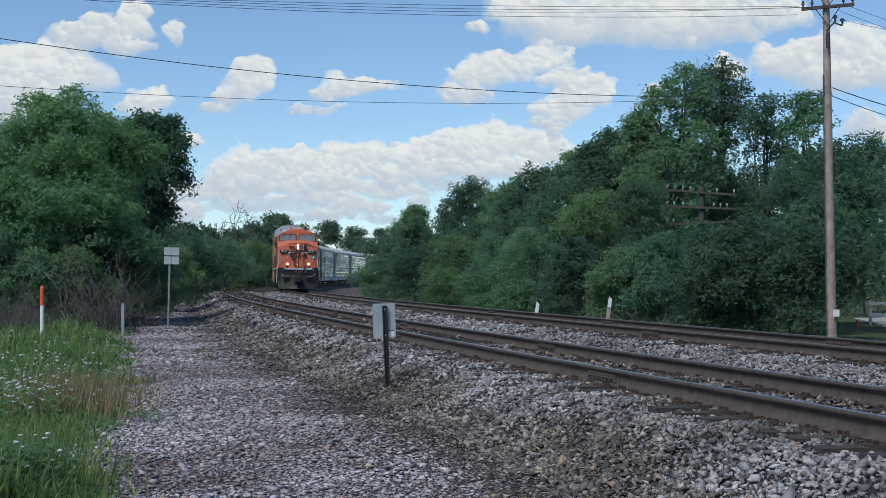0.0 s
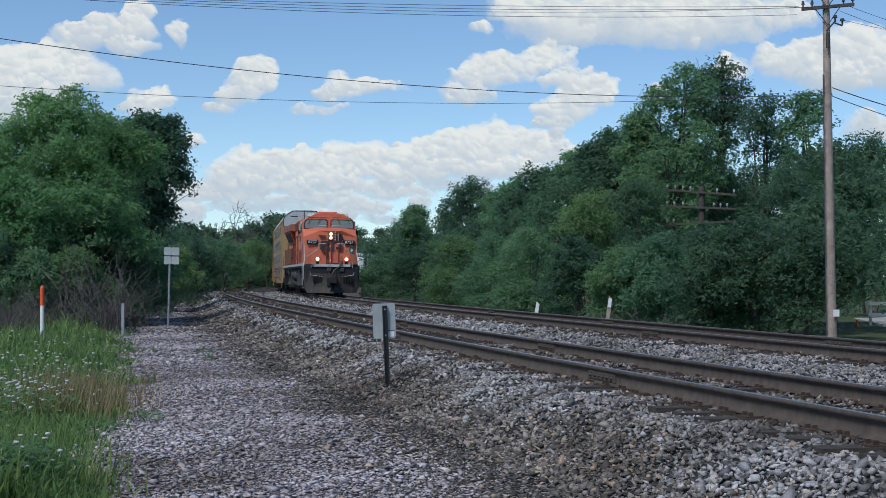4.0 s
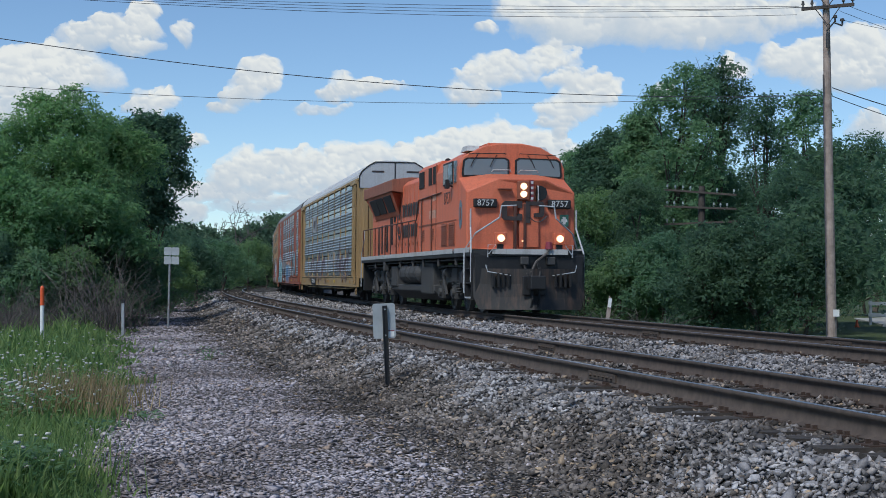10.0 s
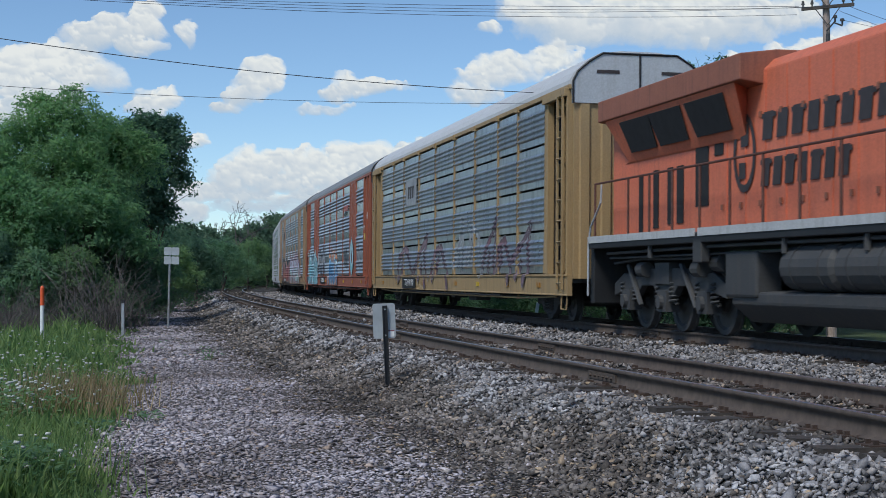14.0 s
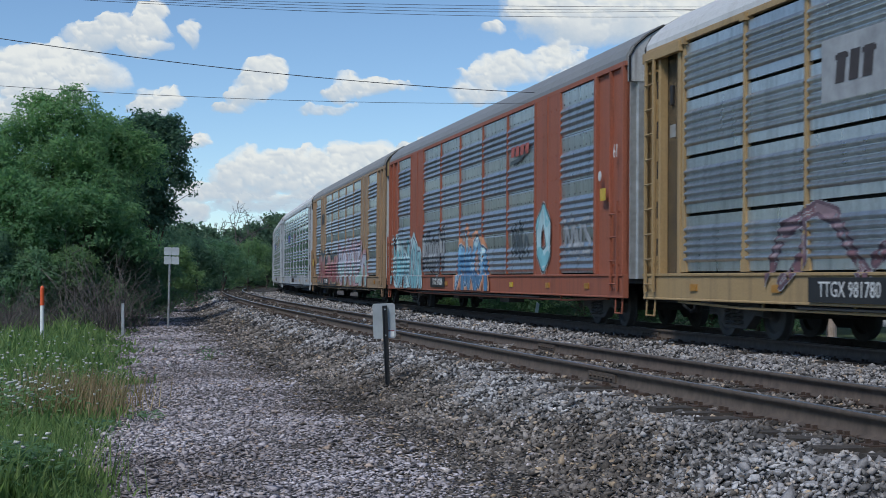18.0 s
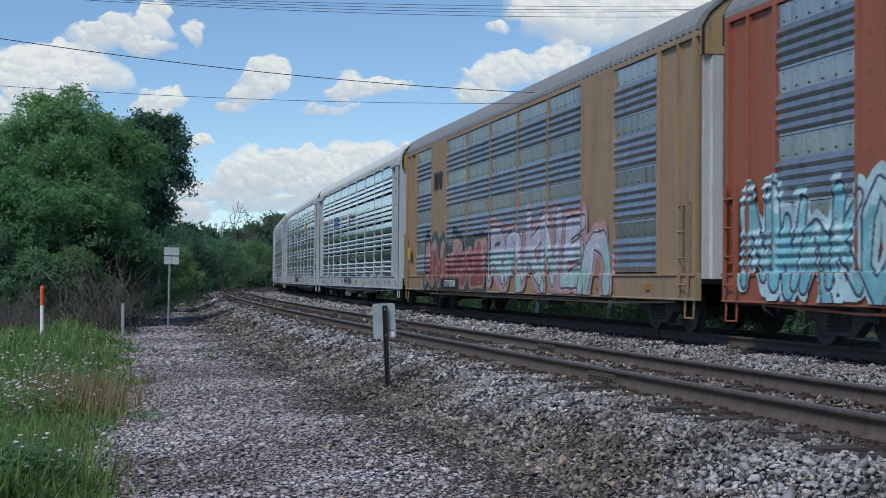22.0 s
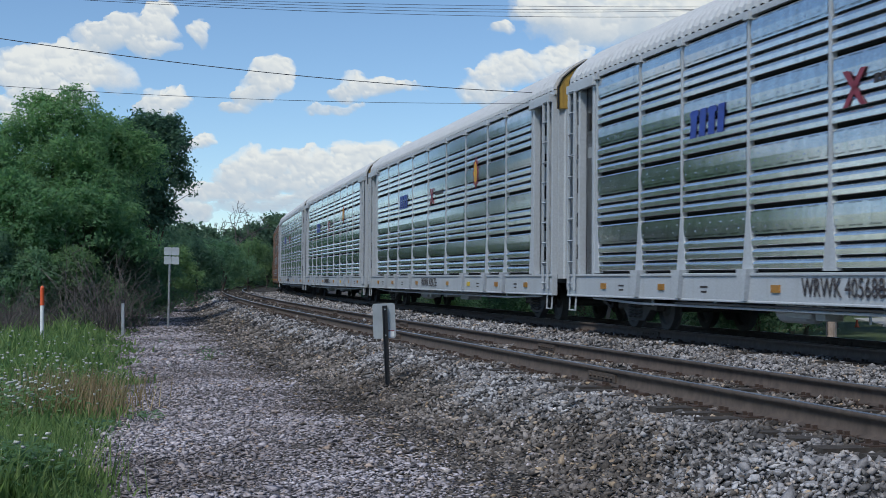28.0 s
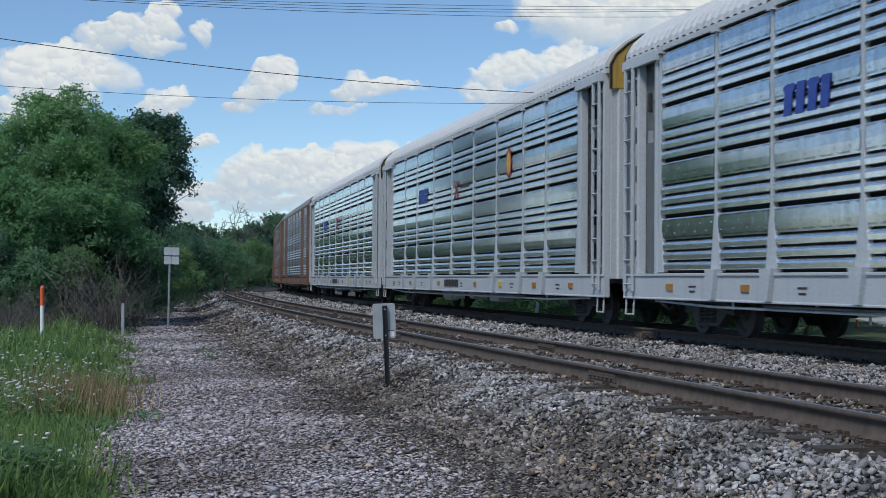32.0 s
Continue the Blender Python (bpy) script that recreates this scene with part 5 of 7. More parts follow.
    for q in both:
        for i in range(9):
            d = 9.6 + i * 0.72
            part("hood_seam", Shape().box(X(d) - 0.02, X(d) + 0.02, q * HW - 0.015, q * HW + 0.015, 1.8, 4.1), M_ORANGE, loco)
        hin = mesh_of(Shape().box(-0.04, 0.04, -0.01, 0.01, 0, 0.09), "hinge")
        hin.materials.append(M_ORANGE_DULL)
        for i in range(9):
            for z in (2.05, 3.4):
                piece("hinge", hin, loco, Matrix.Translation((X(9.76 + i * 0.72), q * (HW + 0.015), z)))
        for d0, d1, z0, z1 in ((16.1, 16.65, 2.15, 3.4), (15.5, 15.85, 2.95, 3.4), (17.2, 17.5, 1.9, 2.9), (17.7, 17.95, 1.9, 2.9), (18.4, 18.65, 1.85, 2.9), (19.2, 19.4, 1.8, 2.85)):
            part("hood_grille", Shape().box(X(d1), X(d0), q * (HW + 0.004) - 0.012, q * (HW + 0.004) + 0.012, z0, z1), M_NEARBLACK, loco)
    part("exhaust_stack", Shape().box(X(11.6), X(10.5), -0.35, 0.35, 4.28, 4.46), M_BLACK, loco, bevel=0.02)
    # radiator cab with slanted wings
    wing = [(-1.5, 3.96), (-HW, 3.9), (HW, 3.9), (1.5, 3.96), (1.5, 4.36), (0.9, 4.44), (-0.9, 4.44), (-1.5, 4.36)]
    slab("radiator_cab", wing, 14.0, 20.7, M_ORANGE_DULL, 0.02, "dull rust-streaked orange radiator cab")
    for q in both:
        sl = Shape().prism([(X(14.6), q * HW, 3.12), (X(20.2), q * HW, 3.12), (X(20.2), q * HW, 3.9), (X(14.6), q * HW, 3.9)],
                           [(X(15.0), q * (HW + 0.03), 3.15), (X(19.9), q * (HW + 0.03), 3.15), (X(20.4), q * 1.46, 3.95), (X(14.3), q * 1.46, 3.95)])
        part("radiator_slope", sl, M_ORANGE, loco)
        for d0, d1 in ((14.9, 16.3), (16.7, 18.0), (18.2, 19.5)):
            g = [(d0, 3.3, HW + 0.105), (d1, 3.3, HW + 0.105), (d1 + 0.1, 3.86, 1.435), (d0 - 0.1, 3.86, 1.435)]
            part("radiator_screen", Shape().prism([(X(d), q * o, z) for d, z, o in g], [(X(d), q * (o + 0.02), z - 0.012) for d, z, o in g]), M_NEARBLACK, loco)
    # company lettering as plain bars and a round emblem
    ring = [(X(14.65) + 0.42 * math.cos(i * 0.314), 2.9 + 0.62 * math.sin(i * 0.314)) for i in range(20)]
    inn = [(X(14.65) + 0.32 * math.cos(i * 0.314), 2.9 + 0.5 * math.sin(i * 0.314)) for i in range(20)]
    sh = Shape()
    n = 20
    sh.add([(a, -HW - 0.022, z) for a, z in ring] + [(a, -HW - 0.022, z) for a, z in inn], [(i, (i + 1) % n, n + (i + 1) % n, n + i) for i in range(n)])
    sh.box(X(14.78), X(14.5), -HW - 0.024, -HW - 0.018, 3.0, 3.35).box(X(14.85), X(14.6), -HW - 0.024, -HW - 0.018, 2.5, 2.75)
    part("round_emblem", sh, M_DARKTXT, loco)
    mark("company_bar", loco, X(12.0), 3.25, 4.0, 0.42, M_DARKTXT, HW + 0.02, 8)
    mark("company_bar", loco, X(12.6), 2.55, 2.9, 0.42, M_DARKTXT, HW + 0.02, 7)
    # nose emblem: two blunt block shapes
    left = [(0.58, 2.94), (0.5, 3.02), (0.04, 3.02), (0.04, 2.84), (0.16, 2.84), (0.16, 2.91), (0.44, 2.91), (0.44, 2.61), (0.16, 2.61), (0.16, 2.68), (0.04, 2.68), (0.04, 2.5), (0.5, 2.5), (0.58, 2.58)]
    right = [(-0.06, 2.44), (-0.06, 3.02), (-0.5, 3.02), (-0.56, 2.96), (-0.56, 2.66), (-0.5, 2.6), (-0.28, 2.6), (-0.28, 2.7), (-0.44, 2.72), (-0.44, 2.91), (-0.18, 2.91), (-0.18, 2.44)]
    for ring in (left, right):
        part("nose_emblem", Shape().prism([(X(1.79), -a, z) for a, z in ring], [(X(1.722), -a, z) for a, z in ring]), M_DARKTXT, loco, "black block emblem on the nose")
    # headlamps, number boards, ditch lights
    hb = part("headlamp_box", Shape().box(X(1.86), X(1.72), -0.16, 0.16, 3.06, 3.56), M_OXIDE, loco, bevel=0.02)
    for z in (3.42, 3.21):
        part("lens", Shape().tube((X(1.74), 0, z), (X(1.70), 0, z), 0.095, n=16), M_LENS, hb)
        part("bulb", Shape().tube((X(1.70), 0, z), (X(1.692), 0, z), 0.062, 0.05, 14), M_LAMP, hb)
    strip = part("striped_bar", Shape().box(X(1.84), X(1.765), 0.2, 0.27, 3.02, 3.6), M_REDMARK, loco, "red and white striped bar")
    for i in range(4):
        part("stripe", Shape().box(X(1.766), X(1.755), 0.2, 0.27, 3.07 + i * 0.14, 3.14 + i * 0.14), P_WHITE, strip)
    port = [(0.38, 3.05), (0.5, 3.05), (0.62, 3.12), (0.66, 3.25), (0.62, 3.38), (0.5, 3.45), (0.38, 3.45)]
    part("round_port", Shape().prism([(X(1.9), a, b) for a, b in port], [(X(1.79), a, b) for a, b in port]), M_BLACK, loco)
    part("port_handle", Shape().pipe([(X(1.8), 0.4, 3.02), (X(1.74), 0.4, 3.06), (X(1.74), 0.4, 3.4), (X(1.8), 0.4, 3.44)], 0.018), P_WHITE, loco)
    for y in (-0.22, 0.04):
        part("door_strap", Shape().box(X(1.8), X(1.725), y - 0.035, y + 0.035, 1.74, 2.96), M_RAILING, loco)
    part("nose_step", Shape().box(X(1.9), X(1.72), -0.66, -0.3, 3.33, 3.36), M_OXIDE, loco)
    for q in both:
        nb = part("number_board", Shape().box(X(1.92), X(1.80), q * 1.0 - 0.31, q * 1.0 + 0.31, 2.84, 3.08), M_BLACK, loco, bevel=0.03)
        letters("digits", "8757", 0.24, P_WHITE, nb, Matrix.Translation((X(1.792), q * 1.0, 2.96)) @ Matrix.Rotation(radians(90), 4, "Z") @ Matrix.Rotation(radians(90), 4, "X"), 1.0)
        db = part("ditch_light", Shape().box(X(1.12), X(0.95), q * 0.78 - 0.15, q * 0.78 + 0.15, 1.84, 2.16), M_ORANGE, loco, bevel=0.02)
        part("lens", Shape().tube((X(0.97), q * 0.78, 2.0), (X(0.93), q * 0.78, 2.0), 0.1, n=16), M_LENS, db)
        part("bulb", Shape().tube((X(0.93), q * 0.78, 2.0), (X(0.922), q * 0.78, 2.0), 0.065, 0.05, 14), M_LAMP, db)
        part("bracket", Shape().box(X(1.1), X(1.0), q * 0.78 - 0.08, q * 0.78 + 0.08, 1.69, 1.85), M_BLACK, db)
    part("small_lamp", Shape().tube((X(1.77), -0.02, 1.95), (X(1.72), -0.02, 1.95), 0.02, n=10), M_LENS, loco)
    sp = part("sign_plate", Shape().box(X(1.92), X(1.9), 1.03, 1.27, 2.36, 2.68), M_GREENSIGN, loco, "dark green sign with a white cross")
    part("cross_bar", Shape().box(X(1.9), X(1.896), 1.07, 1.23, 2.48, 2.56), P_WHITE, sp)
    part("cross_bar", Shape().box(X(1.9), X(1.8955), 1.11, 1.19, 2.42, 2.62), P_WHITE, sp)
    part("marker_cap", Shape().tube((X(1.0), 0.5, 1.72), (X(1.0), 0.5, 1.92), 0.11, 0.08, 10), M_REDMARK, loco)
    # front handrails
    for q in both:
        rail = Shape().pipe([(X(1.95), q * 1.53, 0.55), (X(1.95), q * 1.53, 1.7), (X(1.6), q * 1.3, 2.15), (X(1.25), q * 0.75, 2.55), (X(1.25), q * 0.7, 2.86), (X(1.25), q * 0.3, 2.88)], 0.022)
        part("front_handrail", rail, M_WHITE, loco)
        rail = Shape().pipe([(X(1.25), q * 1.5, 0.85), (X(1.25), q * 1.5, 1.62), (X(1.5), q * 1.45, 2.0), (X(1.7), q * 1.42, 2.3), (X(1.7), q * 1.42, 2.8)], 0.022)
        part("step_handrail", rail, M_WHITE, loco)
        part("loop_rail", Shape().pipe([(X(0.98), q * 1.12, 1.5), (X(0.94), q * 1.12, 1.82), (X(0.94), q * 0.92, 1.82), (X(0.96), q * 1.1, 1.58)], 0.016), M_WHITE, loco)
        part("cut_lever", Shape().pipe([(X(0.85), q * 1.2, 1.3), (X(0.85), q * 1.15, 1.12), (X(0.8), q * 0.55, 1.02)], 0.015), M_WHITE, loco)
        # step well
        for z in (0.42, 0.8, 1.18):
            part("step", Shape().box(X(1.95), X(1.25), min(q * 1.2, q * 1.5), max(q * 1.2, q * 1.5), z, z + 0.04), M_BLACK, loco)
        sw = Shape()
        sw.box(X(1.98), X(1.94), min(q * 1.1, q * 1.5), max(q * 1.1, q * 1.5), 0.4, 1.6)
        sw.box(X(1.25), X(1.2), min(q * 1.1, q * 1.5), max(q * 1.1, q * 1.5), 0.4, 1.6)
        part("step_well", sw, M_BLACK, loco)
        part("step_edge", Shape().box(X(1.95), X(1.25), min(q * 1.49, q * 1.51), max(q * 1.49, q * 1.51), 0.41, 0.45), M_WHITE, loco)
        part("rear_handrail", Shape().pipe([(X(21.25), q * 1.5, 0.6), (X(21.25), q * 1.5, 1.6), (X(21.1), q * 1.5, 1.95), (X(20.5), q * 1.5, 2.4), (X(20.45), q * 1.5, 2.75)], 0.02), M_WHITE, loco)
        # long side railing with posts
        side = Shape().pipe([(X(20.9), q * 1.48, 2.78), (X(9.4), q * 1.48, 2.78), (X(9.0), q * 1.48, 3.38), (X(5.35), q * 1.5, 3.42)], 0.02)
        part("side_railing", side, M_RAILING, loco)
        for d in (20.9, 19.0, 17.9, 16.8, 15.6, 14.4, 13.2, 12.0, 10.8, 9.6, 8.5, 6.9):
            top = 2.78 if d > 9.2 else 3.39
            part("railing_post", Shape().tube((X(d), q * 1.48, 1.6), (X(d), q * 1.48, top), 0.022, n=6), M_RAILING, loco)
    # pilot and plough
    pil = Shape().box(X(1.25), X(1.05), -1.42, 1.42, 0.5, 1.55)
    part("pilot", pil, M_BLACK, loco, bevel=0.01)
    pl = Shape()
    prof = [(-1.47, 1.0), (-0.9, 0.78), (0.0, 0.55), (0.9, 0.78), (1.47, 1.0)]
    n = len(prof)
    va = []
    for z, k, w in ((0.13, 0.0, 0.92), (0.45, 0.1, 1.0), (0.8, 0.16, 1.0), (1.2, 0.18, 1.0)):
        va += [(X(d + k - 0.05), y * w, z) for y, d in prof]
    pl.add(va, [(r * n + i, r * n + i + 1, (r + 1) * n + i + 1, (r + 1) * n + i) for r in range(3) for i in range(n - 1)])
    part("plough", pl, M_PLOUGH, loco, "black snow plough with brown dust")
    for q in both:
        for i in range(4):
            y = q * (0.62 + i * 0.13)
            part("plough_slot", Shape().box(X(0.92), X(0.74), y - 0.022, y + 0.022, 0.72, 1.08), M_NEARBLACK, loco)
    cp = Shape().box(X(1.1), X(0.35), -0.12, 0.12, 0.72, 0.94).box(X(0.5), X(0.12), -0.2, 0.2, 0.66, 1.02).box(X(0.62), X(0.56), -0.3, 0.3, 0.5, 1.02)
    part("coupler", cp, M_BLACK, loco, bevel=0.03)
    for y0, y1, z in ((0.2, 0.12, 1.35), (-0.15, -0.05, 1.3)):
        part("air_hose", Shape().pipe([(X(1.0), y0, z), (X(0.7), y0, z - 0.25), (X(0.6), y1, z - 0.6), (X(0.5), y1, 0.4), (X(0.55), y1 - 0.04, 0.2)], 0.035), M_BLACK, loco)
    part("cable", Shape().pipe([(X(0.96), 0.5, 1.75), (X(0.88), 0.4, 1.6), (X(0.8), 0.1, 1.38), (X(0.7), -0.05, 1.1)], 0.03), M_TWIG, loco)
    for y in (-0.15, 0.55):
        part("cable_socket", Shape().box(X(1.05), X(0.93), y - 0.11, y + 0.11, 1.3, 1.52), M_UNDER, loco, bevel=0.03)
    chain = Shape()
    pts = [(X(1.6), 0.1 + 0.05 * i, 2.62 - 0.16 * math.sin(math.pi * i / 10)) for i in range(11)]
    chain.pipe(pts, 0.014)
    part("chain", chain, M_UNDER, loco)
    # fuel tank, reservoirs, pipes
    ring = [(-1.32, 0.55), (-1.0, 0.27), (1.0, 0.27), (1.32, 0.55), (1.32, 0.74), (0.7, 0.78), (0.7, 1.3), (-0.7, 1.3), (-0.7, 0.78), (-1.32, 0.74)]
    slab("fuel_tank", ring, 7.3, 14.7, M_UNDER, 0.04)
    for q in both:
        part("tank_end_box", Shape().box(X(9.3), X(7.35), q * 1.1 - 0.24, q * 1.1 + 0.24, 0.45, 1.42), M_UNDER, loco, bevel=0.05)
        part("tank_end_box", Shape().box(X(14.85), X(13.7), q * 1.15 - 0.22, q * 1.15 + 0.22, 0.65, 1.36), M_UNDER, loco, bevel=0.05)
        for d0, d1 in ((9.55, 11.0), (11.2, 12.65)):
            r = Shape().tube((X(d1), q * 1.14, 1.1), (X(d0), q * 1.14, 1.1), 0.34, n=18)
            for d, s in ((d0, 1), (d1, -1)):
                r.tube((X(d), q * 1.14, 1.1), (X(d) + s * 0.12, q * 1.14, 1.1), 0.34, 0.2, 18)
            for d in (d0 + 0.3, d1 - 0.3):
                r.tube((X(d) - 0.03, q * 1.14, 1.1), (X(d) + 0.03, q * 1.14, 1.1), 0.352, n=18)
            part("air_reservoir", r, M_UNDER, loco)
        p = Shape().pipe([(X(20.5), q * 1.35, 1.42), (X(15), q * 1.38, 1.46), (X(2.2), q * 1.38, 1.46)], 0.03)
        p.pipe([(X(20.5), q * 1.3, 1.33), (X(9), q * 1.3, 1.36), (X(8.6), q * 1.3, 1.5)], 0.022)
        for d in (3.5, 6.0, 8.4, 10.2, 12.6, 15.6, 18.0):
            p.tube((X(d), q * 1.42, 1.3), (X(d), q * 1.42, 1.56), 0.05, n=8)
        part("pipe_run", p, M_UNDER, loco)
        part("gauge", Shape().box(X(15.85), X(15.5), q * 1.42 - 0.08, q * 1.42 + 0.08, 1.2, 1.6), M_UNDER, loco, bevel=0.02)
    # three-axle trucks
    for dc in (5.0, 18.1):
        tr = part("truck", Shape().box(-1.9, 1.9, -0.6, 0.6, 0.62, 0.98), M_UNDER, loco, at=Matrix.Translation((X(dc), 0, 0)), bevel=0.04)
        for q in both:
            ring = [(-2.75, 0.62), (-2.75, 0.86), (-2.2, 1.06), (-1.35, 0.98), (-0.95, 1.14), (0.95, 1.14), (1.35, 0.98), (2.2, 1.06), (2.75, 0.86), (2.75, 0.62), (2.3, 0.7), (1.5, 0.62), (1.2, 0.82), (0.6, 0.82), (0.35, 0.6), (-0.35, 0.6), (-0.6, 0.82), (-1.2, 0.82), (-1.5, 0.62), (-2.3, 0.7)]
            fr = Shape().prism([(a, q * 1.02, z) for a, z in ring], [(a, q * 1.16, z) for a, z in ring])
            part("side_frame", fr, M_UNDER, tr, bevel=0.02)
            for e in (-1.9, 0.0, 1.9):
                bx = Shape().box(e - 0.22, e + 0.22, q * 1.1 - 0.13, q * 1.1 + 0.13, 0.36, 0.74)
                bx.tube((e, q * 1.1, 0.53), (e, q * 1.3, 0.53), 0.15, 0.12, 12)
                part("axle_box", bx, M_UNDER, tr)
                for s in (-0.34, 0.34):
                    spring(tr, e + s, q * 1.12, 0.5, 0.88, 0.085)
            ln = Shape()
            for e in (-1.35, 1.35):
                ln.tube((e - 0.45, q * 1.2, 1.2), (e + 0.25, q * 1.2, 0.45), 0.05, n=6)
                ln.tube((e + 0.3, q * 1.22, 1.12), (e + 0.62, q * 1.22, 1.12), 0.14, n=12)
            ln.tube((2.5, q * 1.22, 1.22), (2.85, q * 1.22, 1.22), 0.15, n=12)
            ln.pipe([(-2.6, q * 1.2, 1.25), (-1.0, q * 1.24, 1.32), (1.2, q * 1.24, 1.3), (2.5, q * 1.2, 1.34)], 0.03)
            ln.box(-0.35, 0.35, q * 1.12 - 0.1, q * 1.12 + 0.1, 0.86, 1.24)
            part("brake_rigging", ln, M_UNDER, tr)
        for e in (-1.9, 0.0, 1.9):
            wheelset(tr, e, 0.53, 0.53)
    # rear end
    part("rear_coupler", Shape().box(X(22.4), X(21.2), -0.13, 0.13, 0.72, 0.94).box(X(21.4), X(21.2), -1.4, 1.4, 0.45, 1.55), M_BLACK, loco, bevel=0.02)
    part("horn", Shape().tube((X(9.3), -0.6, 4.42), (X(9.3), -0.6, 4.62), 0.05, n=8).tube((X(9.3), -0.6, 4.6), (X(8.9), -0.6, 4.62), 0.05, 0.1, 10), M_BLACK, loco)
    return loco


M_GHOST = plain("ghost_lettering", (0.62, 0.4, 0.3), 0.6)
M_RAILING = plain("brown_railing", (0.11, 0.045, 0.032), 0.6)
M_PLOUGH = paint("dusty_plough", (0.014, 0.014, 0.015), (0.04, 0.035, 0.032), (0.16, 0.09, 0.06), 0.6, 0.6)



def true_size(loco):
    """Bring the body to its full width, height and length; the trucks keep their gauge and wheels."""
    grow = Matrix.Translation((0.18, 0, 0)) @ Matrix.Diagonal((1.016, 1.04, 1.012, 1.0))
    done = set()
    for ob in loco.children_recursive:
        if ob.name.startswith("truck"):
            ob.matrix_basis.translation.x = (grow @ ob.matrix_basis.translation).x
        elif not (ob.parent and ob.parent.name.startswith("truck")):
            if ob.matrix_basis == Matrix.Identity(4):
                if ob.data.name not in done:
                    done.add(ob.data.name)
                    ob.data.transform(grow)
            else:
                ob.matrix_basis.translation = grow @ ob.matrix_basis.translation


build_cars()
LOCO = build_loco()
true_size(LOCO)

# ---- plants ----
def leaf_cards(rng, centres, size, out, droop=0.25):
    """Small pointed leaves, facing outwards and up with scatter."""
    n = len(centres)
    nrm = out * 0.8 + rng.normal(0, 0.42, (n, 3)) + np.array([0, -0.05, droop + 0.35])
    nrm /= np.linalg.norm(nrm, axis=1)[:, None] + 1e-9
    t = np.cross(nrm, rng.normal(size=(n, 3)))
    t /= np.linalg.norm(t, axis=1)[:, None] + 1e-9
    b = np.cross(nrm, t)
    L = (size * rng.uniform(0.6, 1.35, n))[:, None]
    w = L * rng.uniform(0.4, 0.62, n)[:, None]
    lift = nrm * L * 0.18
    v = np.stack([centres - t * L * 0.8 - b * w * 0.5, centres + lift + b * w * 1.2, centres + t * L], 1)
    return v.reshape(-1, 3), np.arange(n * 3).reshape(-1, 3)


def lobes_for(rng, w, d, z0, z1, count, small=1.0):
    """Uneven clumps that fill a crown."""
    out = []
    for i in range(count):
        a, zz = rng.uniform(0, 6.283), rng.uniform(0, 1) ** 0.85
        r = math.sqrt(rng.uniform(0, 1)) * math.sin(math.pi * min(0.93, 0.16 + 0.76 * zz)) ** 0.8
        rad = rng.uniform(0.15, 0.29) * min(w, z1 - z0) * small
        out.append((r * math.cos(a) * (w / 2 - rad * 0.5), r * math.sin(a) * (d / 2 - rad * 0.5), z0 + rad * 0.7 + zz * (z1 - z0 - rad * 1.5), rad))
    out.append((0, 0, z1 - 0.16 * w * small, 0.13 * w * small))
    # pointed shoots on the upper clumps
    for x, y, z, r in [l for l in out if l[2] > z0 + 0.4 * (z1 - z0)]:
        for _ in range(2):
            a, q = rng.uniform(0, 6.283), rng.uniform(0.2, 0.8) * r
            h, k = z + r * 0.62, r * rng.uniform(0.17, 0.26)
            for j in range(4):
                out.append((x + q * math.cos(a), y + q * math.sin(a), min(h, z1 + 0.1 * r), k))
                h, k = h + k * 1.15, k * 0.7
    for x, y, z, r in list(out):
        for _ in range(4):
            d = rng.normal(size=3)
            d[2] = abs(d[2]) * 0.8
            d /= np.linalg.norm(d)
            k = rng.uniform(0.22, 0.42) * r
            out.append((x + d[0] * r, y + d[1] * r, z + d[2] * r * 0.85, k))
    return out


def crown_arrays(rng, lobes, leaves, size, shell=0.5):
    """Leaves in sprigs on the outside of the clumps."""
    n = int(leaves / 6.6)
    lob = np.array(lobes)
    p = lob[:, 3] ** 2
    k = rng.choice(len(lob), n, p=p / p.sum())
    d = rng.normal(size=(n, 3))
    d /= np.linalg.norm(d, axis=1)[:, None]
    d[:, 2] = np.where(d[:, 2] < -0.55, -d[:, 2], d[:, 2])
    bump = 1 + 0.22 * np.sin(d[:, 0] * 6 + k) * np.sin(d[:, 1] * 7 - k) + 0.15 * np.sin(d[:, 2] * 9 + 2 * k)
    rad = lob[k, 3] * bump * (shell + (1 - shell) * rng.uniform(0, 1, n) ** 0.4) * (1 + 0.1 * rng.exponential(0.5, n))
    c = lob[k, :3] + d * rad[:, None] * np.array([1, 1, 0.82])
    # each place is a sprig of leaves that share one lean
    per = 6
    lean = d + rng.normal(0, 0.3, (n, 3))
    c = np.repeat(c, per, 0) + rng.normal(0, size * 1.5, (n * per, 3)) * np.array([1, 1, 0.7])
    return leaf_cards(rng, c, size * 1.2, np.repeat(lean, per, 0))


